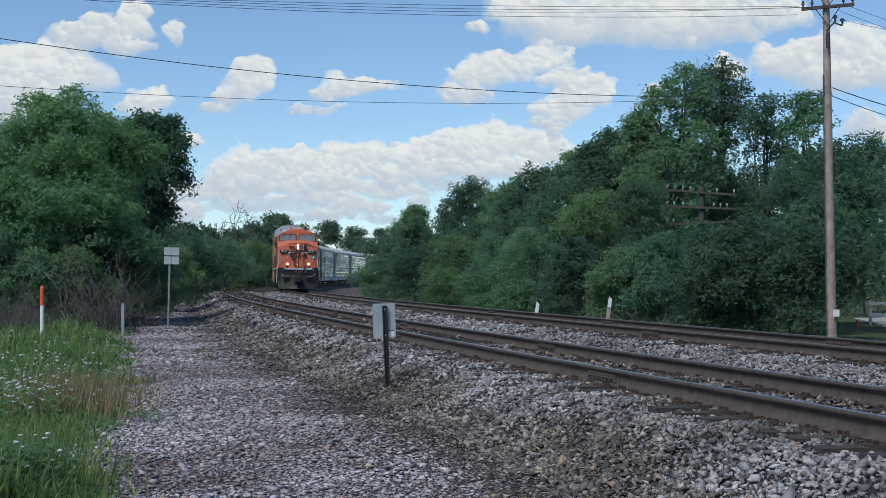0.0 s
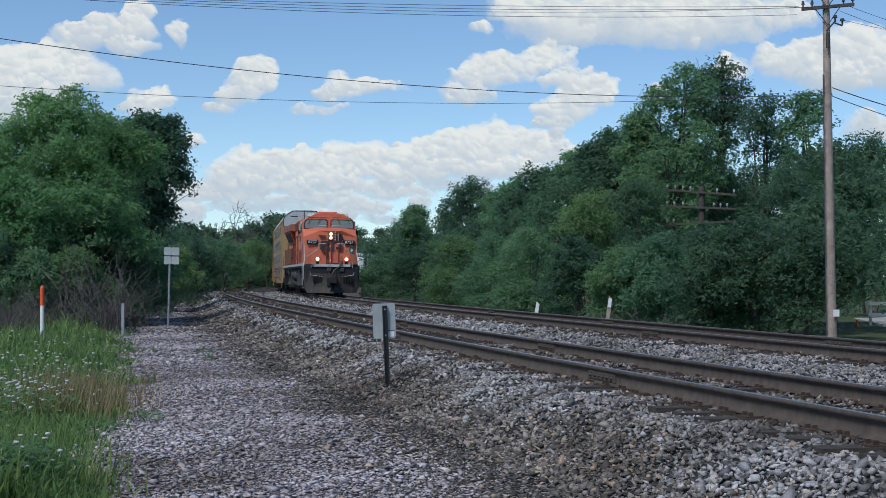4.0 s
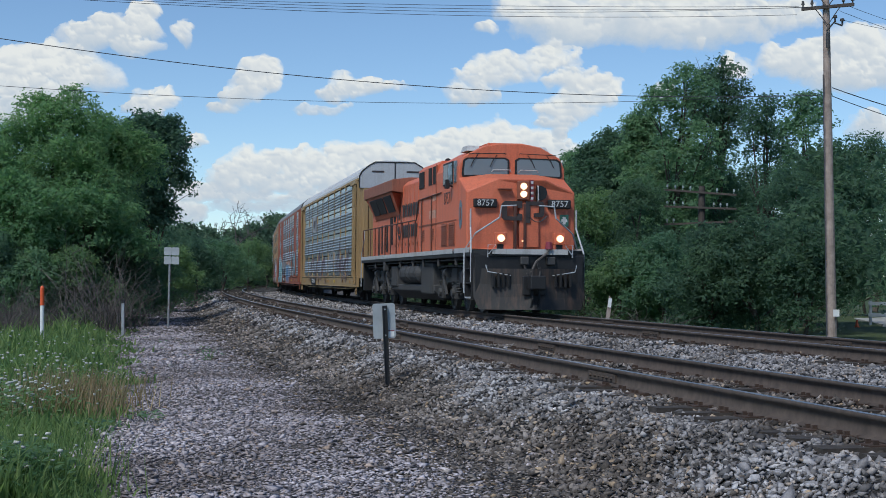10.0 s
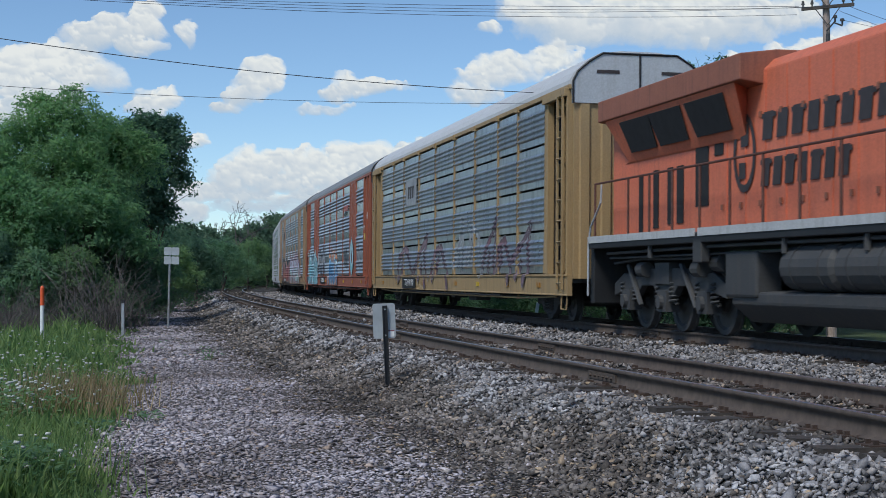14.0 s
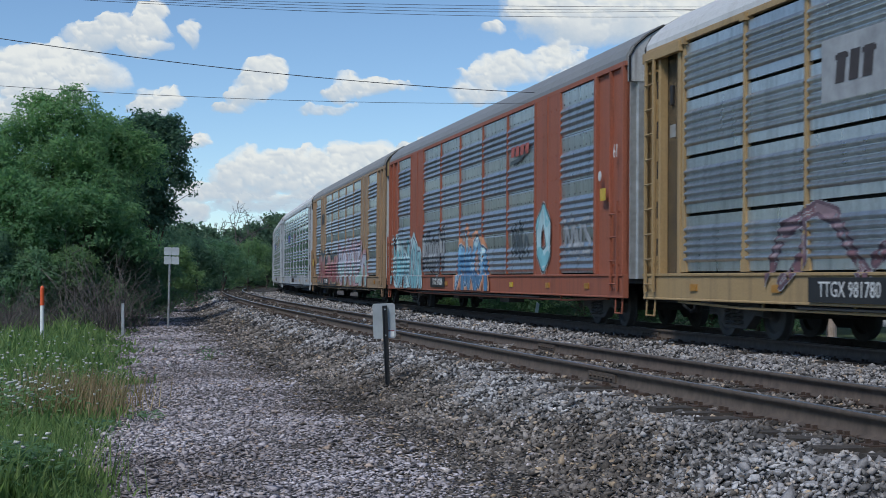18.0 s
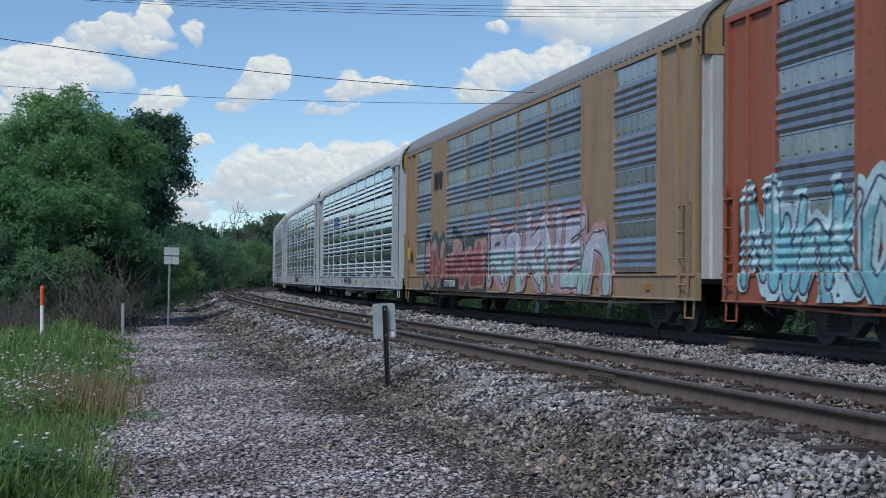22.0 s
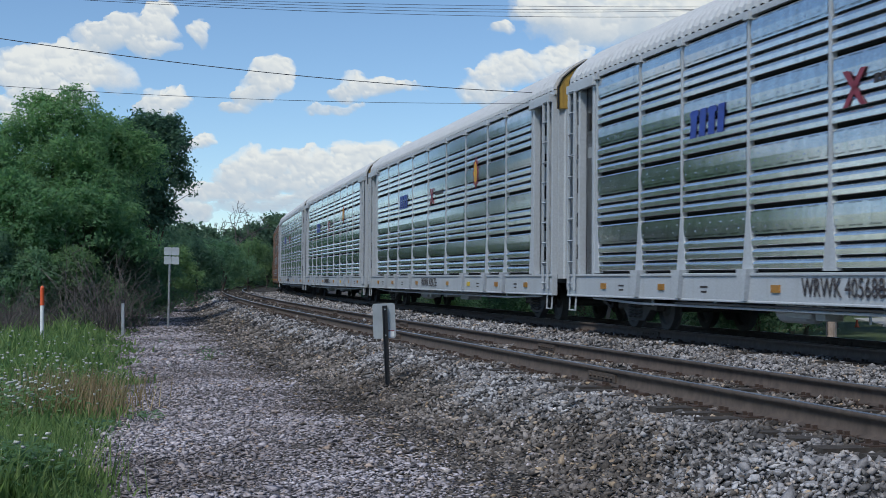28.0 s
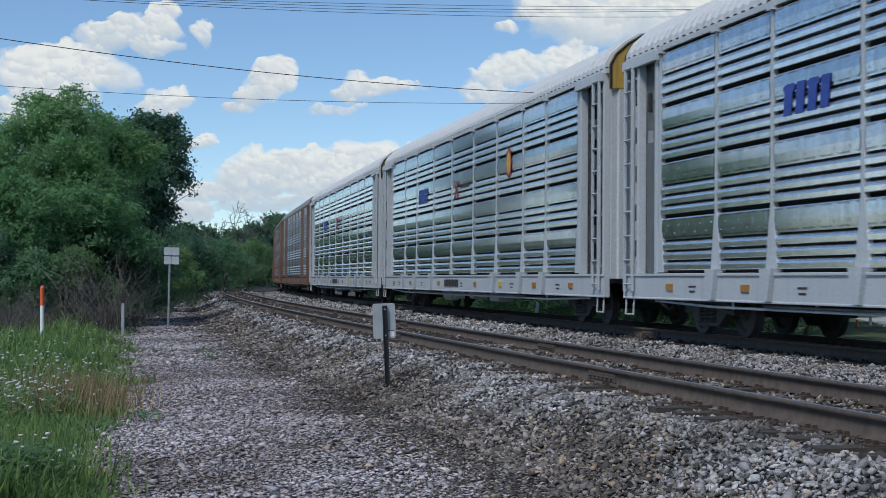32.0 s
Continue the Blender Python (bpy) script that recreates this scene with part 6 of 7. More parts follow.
def limb_shape(rng, lobes, z0, r, count):
    """Tapered bent trunk and limbs that reach into the clumps."""
    top = max(l[2] for l in lobes)
    pts = [Vector((0, 0, 0))]
    for i in range(1, 6):
        pts.append(Vector((rng.normal(0, 0.12), rng.normal(0, 0.12), top * 0.88 * i / 5)))
    trunk = Shape()
    for i, (a, b) in enumerate(zip(pts, pts[1:])):
        trunk.tube(a, b, r * (1 - 0.17 * i), r * (1 - 0.17 * (i + 1)), 8)
    limbs = []
    for l in lobes[:count]:
        limb = Shape()
        base = pts[min(4, max(1, int(5 * (l[2] - l[3]) / max(top, 0.1)) - 1))]
        mid = base.lerp(Vector(l[:3]), 0.5) + Vector((0, 0, 0.12 * l[3]))
        limb.tube(base, mid, r * 0.42, r * 0.26, 6)
        limb.tube(mid, Vector(l[:3]), r * 0.26, r * 0.1, 5)
        for _ in range(3):
            limb.tube(mid.lerp(Vector(l[:3]), 0.6), Vector(l[:3]) + Vector(rng.normal(0, 0.55, 3)) * l[3], r * 0.12, r * 0.04, 4)
        limbs.append(limb)
    return trunk, limbs


def make_tree(name, label, x, y, w, z0, z1, lobes_n, leaves, size, mat, seed, base=-0.9, depth=None, shell=0.45, group="", lobes=None, small=1.0):
    rng = np.random.default_rng(seed)
    tree = thing(name, label, "bush" if name == "bush" else "tree", group, Matrix.Translation((x, y, base)))
    lobes = lobes or lobes_for(rng, w, depth or w, z0 - base, z1 - base, lobes_n, small)
    trunk, limbs = limb_shape(rng, lobes, z0 - base, 0.04 + 0.012 * (z1 - base), 5 if name == "bush" else 12)
    part("trunk" if name != "bush" else "stem", trunk, M_BARK, tree)
    for limb in limbs:
        part("limb", limb, M_BARK, tree)
    v, f = crown_arrays(rng, lobes, leaves, size, shell)
    raw("crown", v, f, mat, tree)
    return tree


def far_wood(name, label, items, leaves, size, mat, seed):
    """Woods too far to tell single trees apart."""
    rng = np.random.default_rng(seed)
    vs, fs, n = [], [], 0
    for x, y, w, z0, z1 in items:
        lobes = [(a + x, b + y, c, r) for a, b, c, r in lobes_for(rng, w, w, z0, z1, 9)]
        v, f = crown_arrays(rng, lobes, leaves, size, 0.4)
        vs.append(v)
        fs.append(f + n)
        n += len(v)
    ob = raw(name, np.concatenate(vs), np.concatenate(fs), mat)
    return tagged(ob, label, "woods", kind="stuff")


def tree_at(name, label, u, depth, v_top, w_px, lobes_n, leaves, size, mat, seed, v_low=None, base=-0.9, shell=0.45, group="", small=1.0):
    k = depth / 2699.4
    z1 = rise(v_top, depth)
    z0 = rise(v_low, depth) if v_low else (base - 0.3 if name == "bush" else base + 0.28 * (z1 - base))
    return make_tree(name, label, spot(u, depth), depth, w_px * k, z0, z1, lobes_n, leaves, size, mat, seed, base, shell=shell, group=group, small=small)


# woods behind the far track
for i, (u, d, top, w) in enumerate(((735, 128, 364, 66), (832, 112, 318, 112), (905, 98, 322, 110), (962, 88, 297, 110), (1022, 80, 264, 112), (1085, 73, 232, 110), (1145, 68, 205, 100))):
    tree_at("tree", "leafy green broadleaf tree in a dense row behind the tracks", u, d, top, w * 1.25, 20, 24000, 0.09, (M_LEAF, M_LEAF_DARK)[i % 2], 40 + i, group="trees beyond the tracks")
for i, (u, d, top, w) in enumerate(((1200, 63, 122, 175), (1275, 66, 110, 165), (1360, 61, 158, 150), (1428, 60, 168, 140), (1478, 57, 250, 150), (1548, 84, 238, 170), (1640, 80, 250, 170), (1240, 74, 275, 230), (1330, 76, 300, 230), (1120, 84, 250, 200))):
    tree_at("tree", "tall airy green broadleaf tree with gaps in its crown", u, d, top, w, 34, (19000, 15000, 7000, 7500, 26000, 24000, 18000, 18000, 18000, 22000)[i], 0.08, (M_LEAF, M_LEAF_DARK, M_LEAF_DARK)[i % 3], 60 + i, shell=0.35, group="trees beyond the tracks", small=0.72 if i < 4 else 1.0)
for i, (u, d, top, w) in enumerate(((672, 100, 455, 90), (735, 90, 445, 100), (800, 80, 425, 110), (868, 70, 410, 120), (945, 60, 412, 130), (1025, 54, 418, 120), (1098, 49, 440, 120), (1172, 47, 410, 130),
                                    (1255, 44, 395, 160), (1338, 43, 372, 180), (1418, 42, 400, 150), (1530, 78, 430, 130), (1620, 74, 420, 150), (1130, 57, 330, 150), (1040, 66, 340, 140), (960, 76, 350, 130), (1250, 54, 398, 170), (1400, 52, 290, 170))):
    tree_at("bush", ("dense green shrub beside the far track", "dark green rounded shrub beside the far track", "bright green shrub beside the far track")[(0, 1, 2, 0)[i % 4]], u, d, top, w * 1.2, 14, 17000, 0.056,
            M_LEAF_DARK if i in (8, 10, 16) else (M_LEAF, M_LEAF_DARK, M_LEAF_FRESH, M_LEAF)[i % 4], 90 + i, group="shrubs beyond the tracks")

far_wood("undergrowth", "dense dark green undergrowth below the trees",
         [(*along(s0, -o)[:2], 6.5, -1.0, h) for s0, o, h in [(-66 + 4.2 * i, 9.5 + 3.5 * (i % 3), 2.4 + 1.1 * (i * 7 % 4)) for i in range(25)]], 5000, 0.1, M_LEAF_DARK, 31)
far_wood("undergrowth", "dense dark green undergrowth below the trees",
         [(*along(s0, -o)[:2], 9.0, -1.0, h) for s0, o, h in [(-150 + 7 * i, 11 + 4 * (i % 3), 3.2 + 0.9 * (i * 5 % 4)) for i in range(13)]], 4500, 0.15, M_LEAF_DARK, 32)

# dark leaves stand for the shaded wood floor, mirrored in the wagon sides
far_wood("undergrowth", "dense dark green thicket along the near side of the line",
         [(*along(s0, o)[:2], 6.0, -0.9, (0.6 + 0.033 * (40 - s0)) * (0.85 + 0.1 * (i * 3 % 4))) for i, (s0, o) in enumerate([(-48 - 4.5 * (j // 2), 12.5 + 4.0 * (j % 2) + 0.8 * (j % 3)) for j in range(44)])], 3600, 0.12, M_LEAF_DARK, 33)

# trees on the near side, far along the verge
for i, (u, d, top, w, n, mat) in enumerate(((-60, 50, 215, 250, 36000, M_LEAF_VERGE_LIT), (90, 52, 163, 260, 56000, M_LEAF_VERGE_LIT), (185, 55, 205, 215, 42000, M_LEAF_VERGE_LIT), (15, 48, 300, 230, 28000, M_LEAF_VERGE_LIT), (150, 50, 330, 260, 28000, M_LEAF_VERGE_LIT))):
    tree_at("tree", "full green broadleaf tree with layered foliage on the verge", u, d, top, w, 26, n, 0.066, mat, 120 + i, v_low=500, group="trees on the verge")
tree_at("tree", "dark green tree with a ragged crown behind the verge", 262, 72, 205, 165, 24, 34000, 0.1, M_LEAF_DARK, 140, v_low=440, shell=0.3, group="trees on the verge")
for i, (u, d, top, w) in enumerate(((-30, 46, 420, 160), (60, 46, 450, 130), (130, 47, 440, 130), (200, 50, 430, 120), (255, 58, 425, 110), (300, 70, 440, 110), (345, 85, 430, 110), (395, 110, 425, 100), (440, 140, 425, 90), (470, 170, 430, 60))):
    tree_at("bush", "shaded green shrub at the wood edge beside the stone verge", u, d, top, w * 1.15, 12, 16000, 0.06, (M_LEAF_DARK, M_LEAF, M_LEAF_FRESH)[i % 3], 150 + i, base=-0.6, group="shrubs on the verge")

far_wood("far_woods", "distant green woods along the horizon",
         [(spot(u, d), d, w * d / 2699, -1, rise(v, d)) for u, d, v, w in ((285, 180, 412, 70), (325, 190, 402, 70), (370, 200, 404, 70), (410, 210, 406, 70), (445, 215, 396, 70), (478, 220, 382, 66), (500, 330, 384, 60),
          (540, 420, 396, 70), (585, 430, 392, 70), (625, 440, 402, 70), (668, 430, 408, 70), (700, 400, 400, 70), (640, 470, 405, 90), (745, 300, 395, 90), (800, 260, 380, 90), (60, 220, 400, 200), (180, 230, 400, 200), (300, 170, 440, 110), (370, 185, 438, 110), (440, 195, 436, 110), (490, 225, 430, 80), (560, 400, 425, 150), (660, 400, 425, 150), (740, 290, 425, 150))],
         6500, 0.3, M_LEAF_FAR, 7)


# ---- grass verge with weeds ----
def build_grass():
    rng = np.random.default_rng(11)
    n = 26000
    y = 10.3 + 38 * rng.uniform(0, 1, n) ** 1.7
    x = grass_edge(y) - np.abs(rng.normal(0, 1.0, n)) ** 1.1 * (0.35 + 0.06 * y) + 0.1 + 0.3 * np.sin(y * 2.1) * np.sin(y * 0.7 + 1) + rng.normal(0, 0.12, n)
    ok = x > -0.33 * y - 0.5
    x, y = x[ok], y[ok]
    n = len(x)
    z = ground_height(x, y) - 0.02
    dist = np.clip((grass_edge(y) - x) / 1.5, 0.15, 1)
    h = rng.uniform(0.06, 0.2, n) * (0.5 + dist) * (1 + 0.75 * np.sin(x * 2.3 + 0.6 * np.sin(y)) * np.sin(y * 1.1)) * rng.lognormal(0, 0.25, n)
    a = rng.uniform(0, 6.283, n)
    lean = rng.normal(0, 0.35, (n, 2)) * h[:, None]
    w = rng.uniform(0.006, 0.014, n) * (0.7 + y / 22)
    root = np.c_[x, y, z]
    side = np.c_[np.cos(a) * w, np.sin(a) * w, 0 * w]
    mid = root + np.c_[lean * 0.35, h * 0.6]
    tip = root + np.c_[lean, h]
    v = np.stack([root - side, root + side, mid + side * 0.7, mid - side * 0.7, tip], 1).reshape(-1, 3)
    q = np.arange(n)[:, None] * 5
    f = np.concatenate([np.c_[q, q + 1, q + 2], np.c_[q, q + 2, q + 3], np.c_[q + 3, q + 2, q + 4]])
    tagged(raw("grass", v, f, M_GRASS), "uneven green grass on the verge", "grass", kind="stuff")
    # tall straw-coloured heads
    for name, mat, cx, cy, sx, sy, cnt, hh in (("dry_grass", M_STRAW, -4.55, 18.6, 0.35, 1.0, 900, 0.5), ("tall_grass", M_GRASS, -3.2, 11.6, 0.3, 0.5, 700, 0.5)):
        gx, gy = rng.normal(cx, sx, cnt), rng.normal(cy, sy, cnt)
        gz = ground_height(gx, gy)
        gh = rng.uniform(0.5, 1.0, cnt) * hh
        ln = rng.normal(0.1, 0.25, (cnt, 2)) * gh[:, None]
        w = np.full(cnt, 0.008)
        a = rng.uniform(0, 6.283, cnt)
        side = np.c_[np.cos(a) * w, np.sin(a) * w, 0 * w]
        r = np.c_[gx, gy, gz]
        v = np.stack([r - side, r + side, r + np.c_[ln, gh]], 1).reshape(-1, 3)
        tagged(raw(name, v, np.arange(cnt * 3).reshape(-1, 3), mat), "tuft of tall thin grass stalks on the verge", "grass", kind="stuff")
    # white clover-like blossom on the weeds
    for cx, cy, sx, sy, cnt in ((-5.9, 21.6, 0.7, 1.6, 150), (-4.7, 16.4, 0.3, 0.8, 150), (-3.0, 11.0, 0.15, 0.25, 25), (-9.0, 30, 1.2, 3.0, 90)):
        gx, gy = rng.normal(cx, sx, cnt), rng.normal(cy, sy, cnt)
        top = ground_height(gx, gy) + rng.uniform(0.2, 0.42, cnt)
        shapes, tri = stone_shapes(rng, 6)
        vv = shapes[rng.integers(0, 6, cnt)] * rng.uniform(0.012, 0.026, cnt)[:, None, None] + np.stack([gx, gy, top], -1)[:, None, :]
        tagged(raw("white_weed_blossom", vv.reshape(-1, 3), (np.arange(cnt)[:, None, None] * 8 + tri).reshape(-1, 3), M_BLOOM), "small white blossom heads among the weeds", "flowers", kind="stuff")
        k = 700
        c = np.c_[rng.normal(cx, sx, k), rng.normal(cy, sy, k), 0 * np.zeros(k)]
        c[:, 2] = ground_height(c[:, 0], c[:, 1]) + rng.uniform(0.02, 0.33, k)
        v, f = leaf_cards(rng, c, 0.045, np.tile([0, 0, 1.0], (k, 1)))
        tagged(raw("weeds", v, f, M_LEAF_FRESH), "low leafy weeds with white blossom", "weeds", kind="stuff")


def build_brush():
    """Bare dry twigs at the foot of the wood."""
    rng = np.random.default_rng(17)
    for u, d, v0, w, cnt in ((10, 41.5, 500, 60, 90), (55, 42.5, 520, 70, 40), (115, 43, 480, 60, 30), (165, 44, 400, 50, 46), (210, 45, 420, 40, 34), (240, 48, 480, 36, 20), (275, 53, 505, 36, 10), (1045, 41, 532, 26, 22), (1110, 40, 538, 60, 50), (1165, 39, 545, 40, 22)):
        sh = Shape()
        for _ in range(cnt):
            x, y = spot(u + rng.normal(0, w / 2), d), d + rng.normal(0, 0.8)
            foot = -0.55 if u < 600 else -0.95
            p = Vector((x, y, foot))
            hgt = (rise(v0, d) - foot) * rng.uniform(0.4, 1.0)
            dirn = Vector((rng.normal(0, 0.55), rng.normal(0, 0.35), 1)).normalized()
            for s in range(4):
                q = p + dirn * hgt / 4
                sh.tube(p, q, 0.014 * (1 - s * 0.2), 0.014 * (0.8 - s * 0.2), 4)
                sh.tube(q, q + Vector((rng.normal(0, 0.22), rng.normal(0, 0.2), rng.uniform(0.1, 0.35))), 0.007, 0.003, 3)
                p = q
                dirn = (dirn + Vector((rng.normal(0, 0.35), rng.normal(0, 0.3), 0))).normalized()
        tagged(part("dry_brush", sh, M_TWIG), "tangle of bare grey twigs at the wood edge", "brush", kind="stuff")
    # a leafless tree far off
    sh = Shape()
    d = 205
    root = Vector((spot(418, d), d, -0.6))

    def grow(p, way, length, r, depth):
        q = p + way * length
        sh.tube(p, q, r, r * 0.65, 5)
        if depth:
            for _ in range(3):
                grow(q, (way + Vector(rng.normal(0, 0.42, 3))).normalized(), length * rng.uniform(0.6, 0.85), r * 0.68, depth - 1)
    grow(root, Vector((0, 0, 1)), 3.3, 0.17, 5)
    bare = thing("bare_tree", "leafless pale grey tree standing in far woods", "tree")
    part("branch", sh, M_TWIG, bare)


def build_odds():
    """A weed on the stones and a scrap of timber at the grass edge."""
    rng = np.random.default_rng(23)
    for u, d, h, cnt in ((372, 29.5, 0.3, 60), (262, 17.5, 0.14, 40), (186, 15.4, 0.16, 50)):
        x = spot(u, d)
        z = float(ground_height([x], [d])[0])
        weed = thing("weed", "small green weed growing among the stones", "weed", at=Matrix.Translation((x, d, z)))
        stem = Shape()
        for _ in range(5):
            stem.tube((0, 0, -0.02), (rng.normal(0, 0.1), rng.normal(0, 0.08), h * rng.uniform(0.6, 1.0)), 0.006, 0.003, 4)
        part("stem", stem, M_GRASS, weed)
        c = np.c_[rng.normal(0, 0.13, cnt), rng.normal(0, 0.1, cnt), rng.uniform(0.03, h, cnt)]
        v, f = leaf_cards(rng, c, 0.045, np.tile([0, 0, 1.0], (cnt, 1)))
        raw("leaves", v, f, M_LEAF, weed)
    x, d = spot(184, 12.45), 12.45
    z = float(ground_height([x], [d])[0])
    scrap = Shape().prism([(-0.11, -0.03, 0), (0.1, -0.04, 0), (0.11, 0.04, 0), (-0.1, 0.03, 0)], [(-0.1, -0.025, 0.05), (0.09, -0.03, 0.04), (0.1, 0.03, 0.045), (-0.11, 0.025, 0.055)])
    s = thing("timber_scrap", "short brown scrap of split timber on the stones", "wood scrap", at=Matrix.Translation((x, d, z + 0.01)) @ Matrix.Rotation(0.15, 4, "Z"))
    part("billet", scrap, M_POLE, s, bevel=0.008)


build_grass()
build_brush()
build_odds()

# ---- poles, wires, signs ----
def build_pole():
    d = 38.0
    x = spot(1472, d)
    pole = thing("utility_pole", "tall weathered wooden utility pole with two crossarms beyond the tracks", "utility pole", at=Matrix.Translation((x, d, -0.9)))
    top = rise(-32, d) + 0.9
    lean = Vector((-0.12, 0, 0))
    sh = Shape()
    for i in range(5):
        a, b = i / 5, (i + 1) / 5
        sh.tube(lean * a + Vector((0, 0, top * a)), lean * b + Vector((0, 0, top * b)), 0.128 - 0.045 * a, 0.128 - 0.045 * b, 14)
    part("shaft", sh, M_POLE, pole, smooth=False)
    tilt = Vector((0.86, -0.5, 0))

    def arm(z, half, off):
        c = lean * (z / top) + Vector((0.0, -0.16, z))
        s = Shape()
        a, b = c - tilt * half, c + tilt * half
        n = Vector((0, 0, 0.04))
        w = Vector((0.5, 0.86, 0)) * 0.036
        s.prism([a - n - w, a - n + w, a + n + w, a + n - w], [b - n - w, b - n + w, b + n + w, b + n - w])
        s.tube(c + Vector((0, 0, -0.45)), c - tilt * half * 0.5, 0.012, n=5)
        s.tube(c + Vector((0, 0, -0.45)), c + tilt * half * 0.5, 0.012, n=5)
        part("crossarm", s, M_DARKWOOD, pole)
        for e in off:
            p = c + tilt * half * e
            ins = Shape().pipe([p + Vector((0, 0, 0.03)), p + Vector((0, 0, 0.12))], 0.018)
            ins.tube(p + Vector((0, 0, 0.1)), p + Vector((0, 0, 0.2)), 0.045, 0.026, 8)
            part("insulator", ins, M_UNDER, pole)
    arm(rise(13, d) + 0.9, 0.66, (-0.95, -0.6, 0.6, 0.95))
    arm(rise(-18, d) + 0.9, 0.66, (-0.95, -0.5, 0.5, 0.95))
    br = Shape()
    z = rise(40, d) + 0.9
    br.pipe([(-0.14, -0.12, z - 0.22), (0.03, -0.2, z - 0.02), (0.24, -0.22, z - 0.1)], 0.022)
    for e, q in ((0.06, 0.0), (0.24, -0.08)):
        br.tube((e, -0.2, z + q), (e, -0.2, z + q + 0.12), 0.025, n=8)
        br.tube((e, -0.2, z + q + 0.1), (e, -0.2, z + q + 0.16), 0.06, 0.05, 10)
    br.tube((-0.12, -0.2, z - 0.3), (-0.12, -0.2, z - 0.65), 0.05, n=8)
    part("bracket", br, M_UNDER, pole)
    part("tag", Shape().box(-0.02, 0.13, -0.21, -0.19, rise(560, d) + 0.9, rise(548, d) + 0.9), M_POSTWHITE, pole)
    part("ground_wire", Shape().tube((-0.16, -0.1, 0), (-0.22, -0.1, top * 0.75), 0.012, n=5), M_WIRE, pole)


M_DARKWOOD = plain("dark_crossarm_wood", (0.07, 0.058, 0.05), 0.85, 0, 0.3, 6)


def wire(name, a, b, sag, r, label):
    """A hanging wire from a to b."""
    sh = Shape()
    a, b = Vector(a), Vector(b)
    pts = []
    for i in range(41):
        t = i / 40
        p = a.lerp(b, t)
        p.z -= 4 * sag * t * (1 - t)
        pts.append(p)
    sh.pipe(pts, r, 5)
    w = tagged(part(name, sh, M_WIRE), label, "wire", "overhead wires")
    return w


def build_wires():
    d = 38.0
    lab = "thin dark overhead wire hung from the utility pole"
    far_x, far_y = spot(-420, 29), 29.0

    def run(u0, v0, pts):
        a = np.array([spot(u0, d), d, rise(v0, d)])
        rows, rhs = [], []
        for u, v in pts:
            k = (u - 784) / 2699.4
            t = (k * a[1] - a[0]) / ((far_x - a[0]) - k * (far_y - a[1]))
            z = rise(v, a[1] + t * (far_y - a[1]))
            rows.append((t, -4 * t * (1 - t)))
            rhs.append(z - a[2] * (1 - t))
        zb, sag = np.linalg.lstsq(np.array(rows), np.array(rhs), rcond=None)[0]
        return tuple(a), (far_x, far_y, zb), sag
    for u0, v0, pts, r in ((1456, 168, ((1100, 167), (600, 142), (0, 67)), 0.009), (1456, 164, ((1130, 176), (800, 183), (400, 176), (0, 150)), 0.0055),
                           (1416, 10, ((870, 9), (380, -1)), 0.0055), (1440, 12, ((870, 15), (320, 0)), 0.0055), (1500, 8, ((870, 20), (200, -2)), 0.0055), (1412, 25, ((900, 26), (520, 20), (190, 0)), 0.0055)):
        a, b, sag = run(u0, v0, pts)
        wire("overhead_wire", a, b, sag, r, lab)
    for u0, v0, u1, v1, r in ((1475, 155, 1900, 235, 0.012), (1475, 170, 1900, 262, 0.01), (1500, 8, 1900, 90, 0.0055), (1488, 18, 1900, 110, 0.0055), (1492, 34, 1900, 60, 0.0055)):
        wire("overhead_wire", (spot(u0, d), d, rise(v0, d)), (spot(u1, 50), 50, rise(v1, 50)), 0.35, r, lab)


def telegraph(u, d, v):
    z = rise(v, d)
    x = spot(u, d)
    p = thing("telegraph_pole", "old grey telegraph pole with glass insulators among the trees", "telegraph pole", "old telegraph poles", Matrix.Translation((x, d, -0.9)))
    h = z + 0.9
    part("shaft", Shape().tube((0, 0, 0), (0.05, 0, h + 0.25), 0.15, 0.12, 10), M_DARKWOOD, p)
    for i in range(3):
        zz = h - i * 0.58
        a = Shape()
        hw = 1.35
        a.box(-hw, hw, -0.2, -0.13, zz - 0.038, zz + 0.038)
        m = Matrix.Rotation(radians(-12), 4, "Z") @ Matrix.Translation((0, 0, zz)) @ Matrix.Rotation(radians((5, 2.5, -2)[i]), 4, "Y") @ Matrix.Translation((0, 0, -zz))
        part("crossarm", a, M_DARKWOOD, p, at=m)
        for e in ((-1.25, -0.95, -0.66, -0.38, 0.62, 1.25), (-1.25, -0.98, -0.66, 0.5, 0.75, 1.0), (-1.25, -1.0))[i]:
            ins = Shape().tube((e, -0.155, zz + 0.04), (e, -0.155, zz + 0.12), 0.02, n=5)
            ins.tube((e, -0.155, zz + 0.11), (e, -0.155, zz + 0.21), 0.045, 0.03, 8)
            part("insulator", ins, M_INSUL, p, at=m)


M_INSUL = plain("pale_glass_insulator", (0.3, 0.35, 0.34), 0.3)


def plate_shape(w, h, r, t):
    ring = []
    for cx, cz, a0 in ((w / 2 - r, h / 2 - r, 0), (-w / 2 + r, h / 2 - r, 90), (-w / 2 + r, -h / 2 + r, 180), (w / 2 - r, -h / 2 + r, 270)):
        for i in range(5):
            a = radians(a0 + i * 22.5)
            ring.append((cx + r * math.cos(a), cz + r * math.sin(a)))
    return Shape().prism([(a, -t, b) for a, b in ring], [(a, t, b) for a, b in ring])


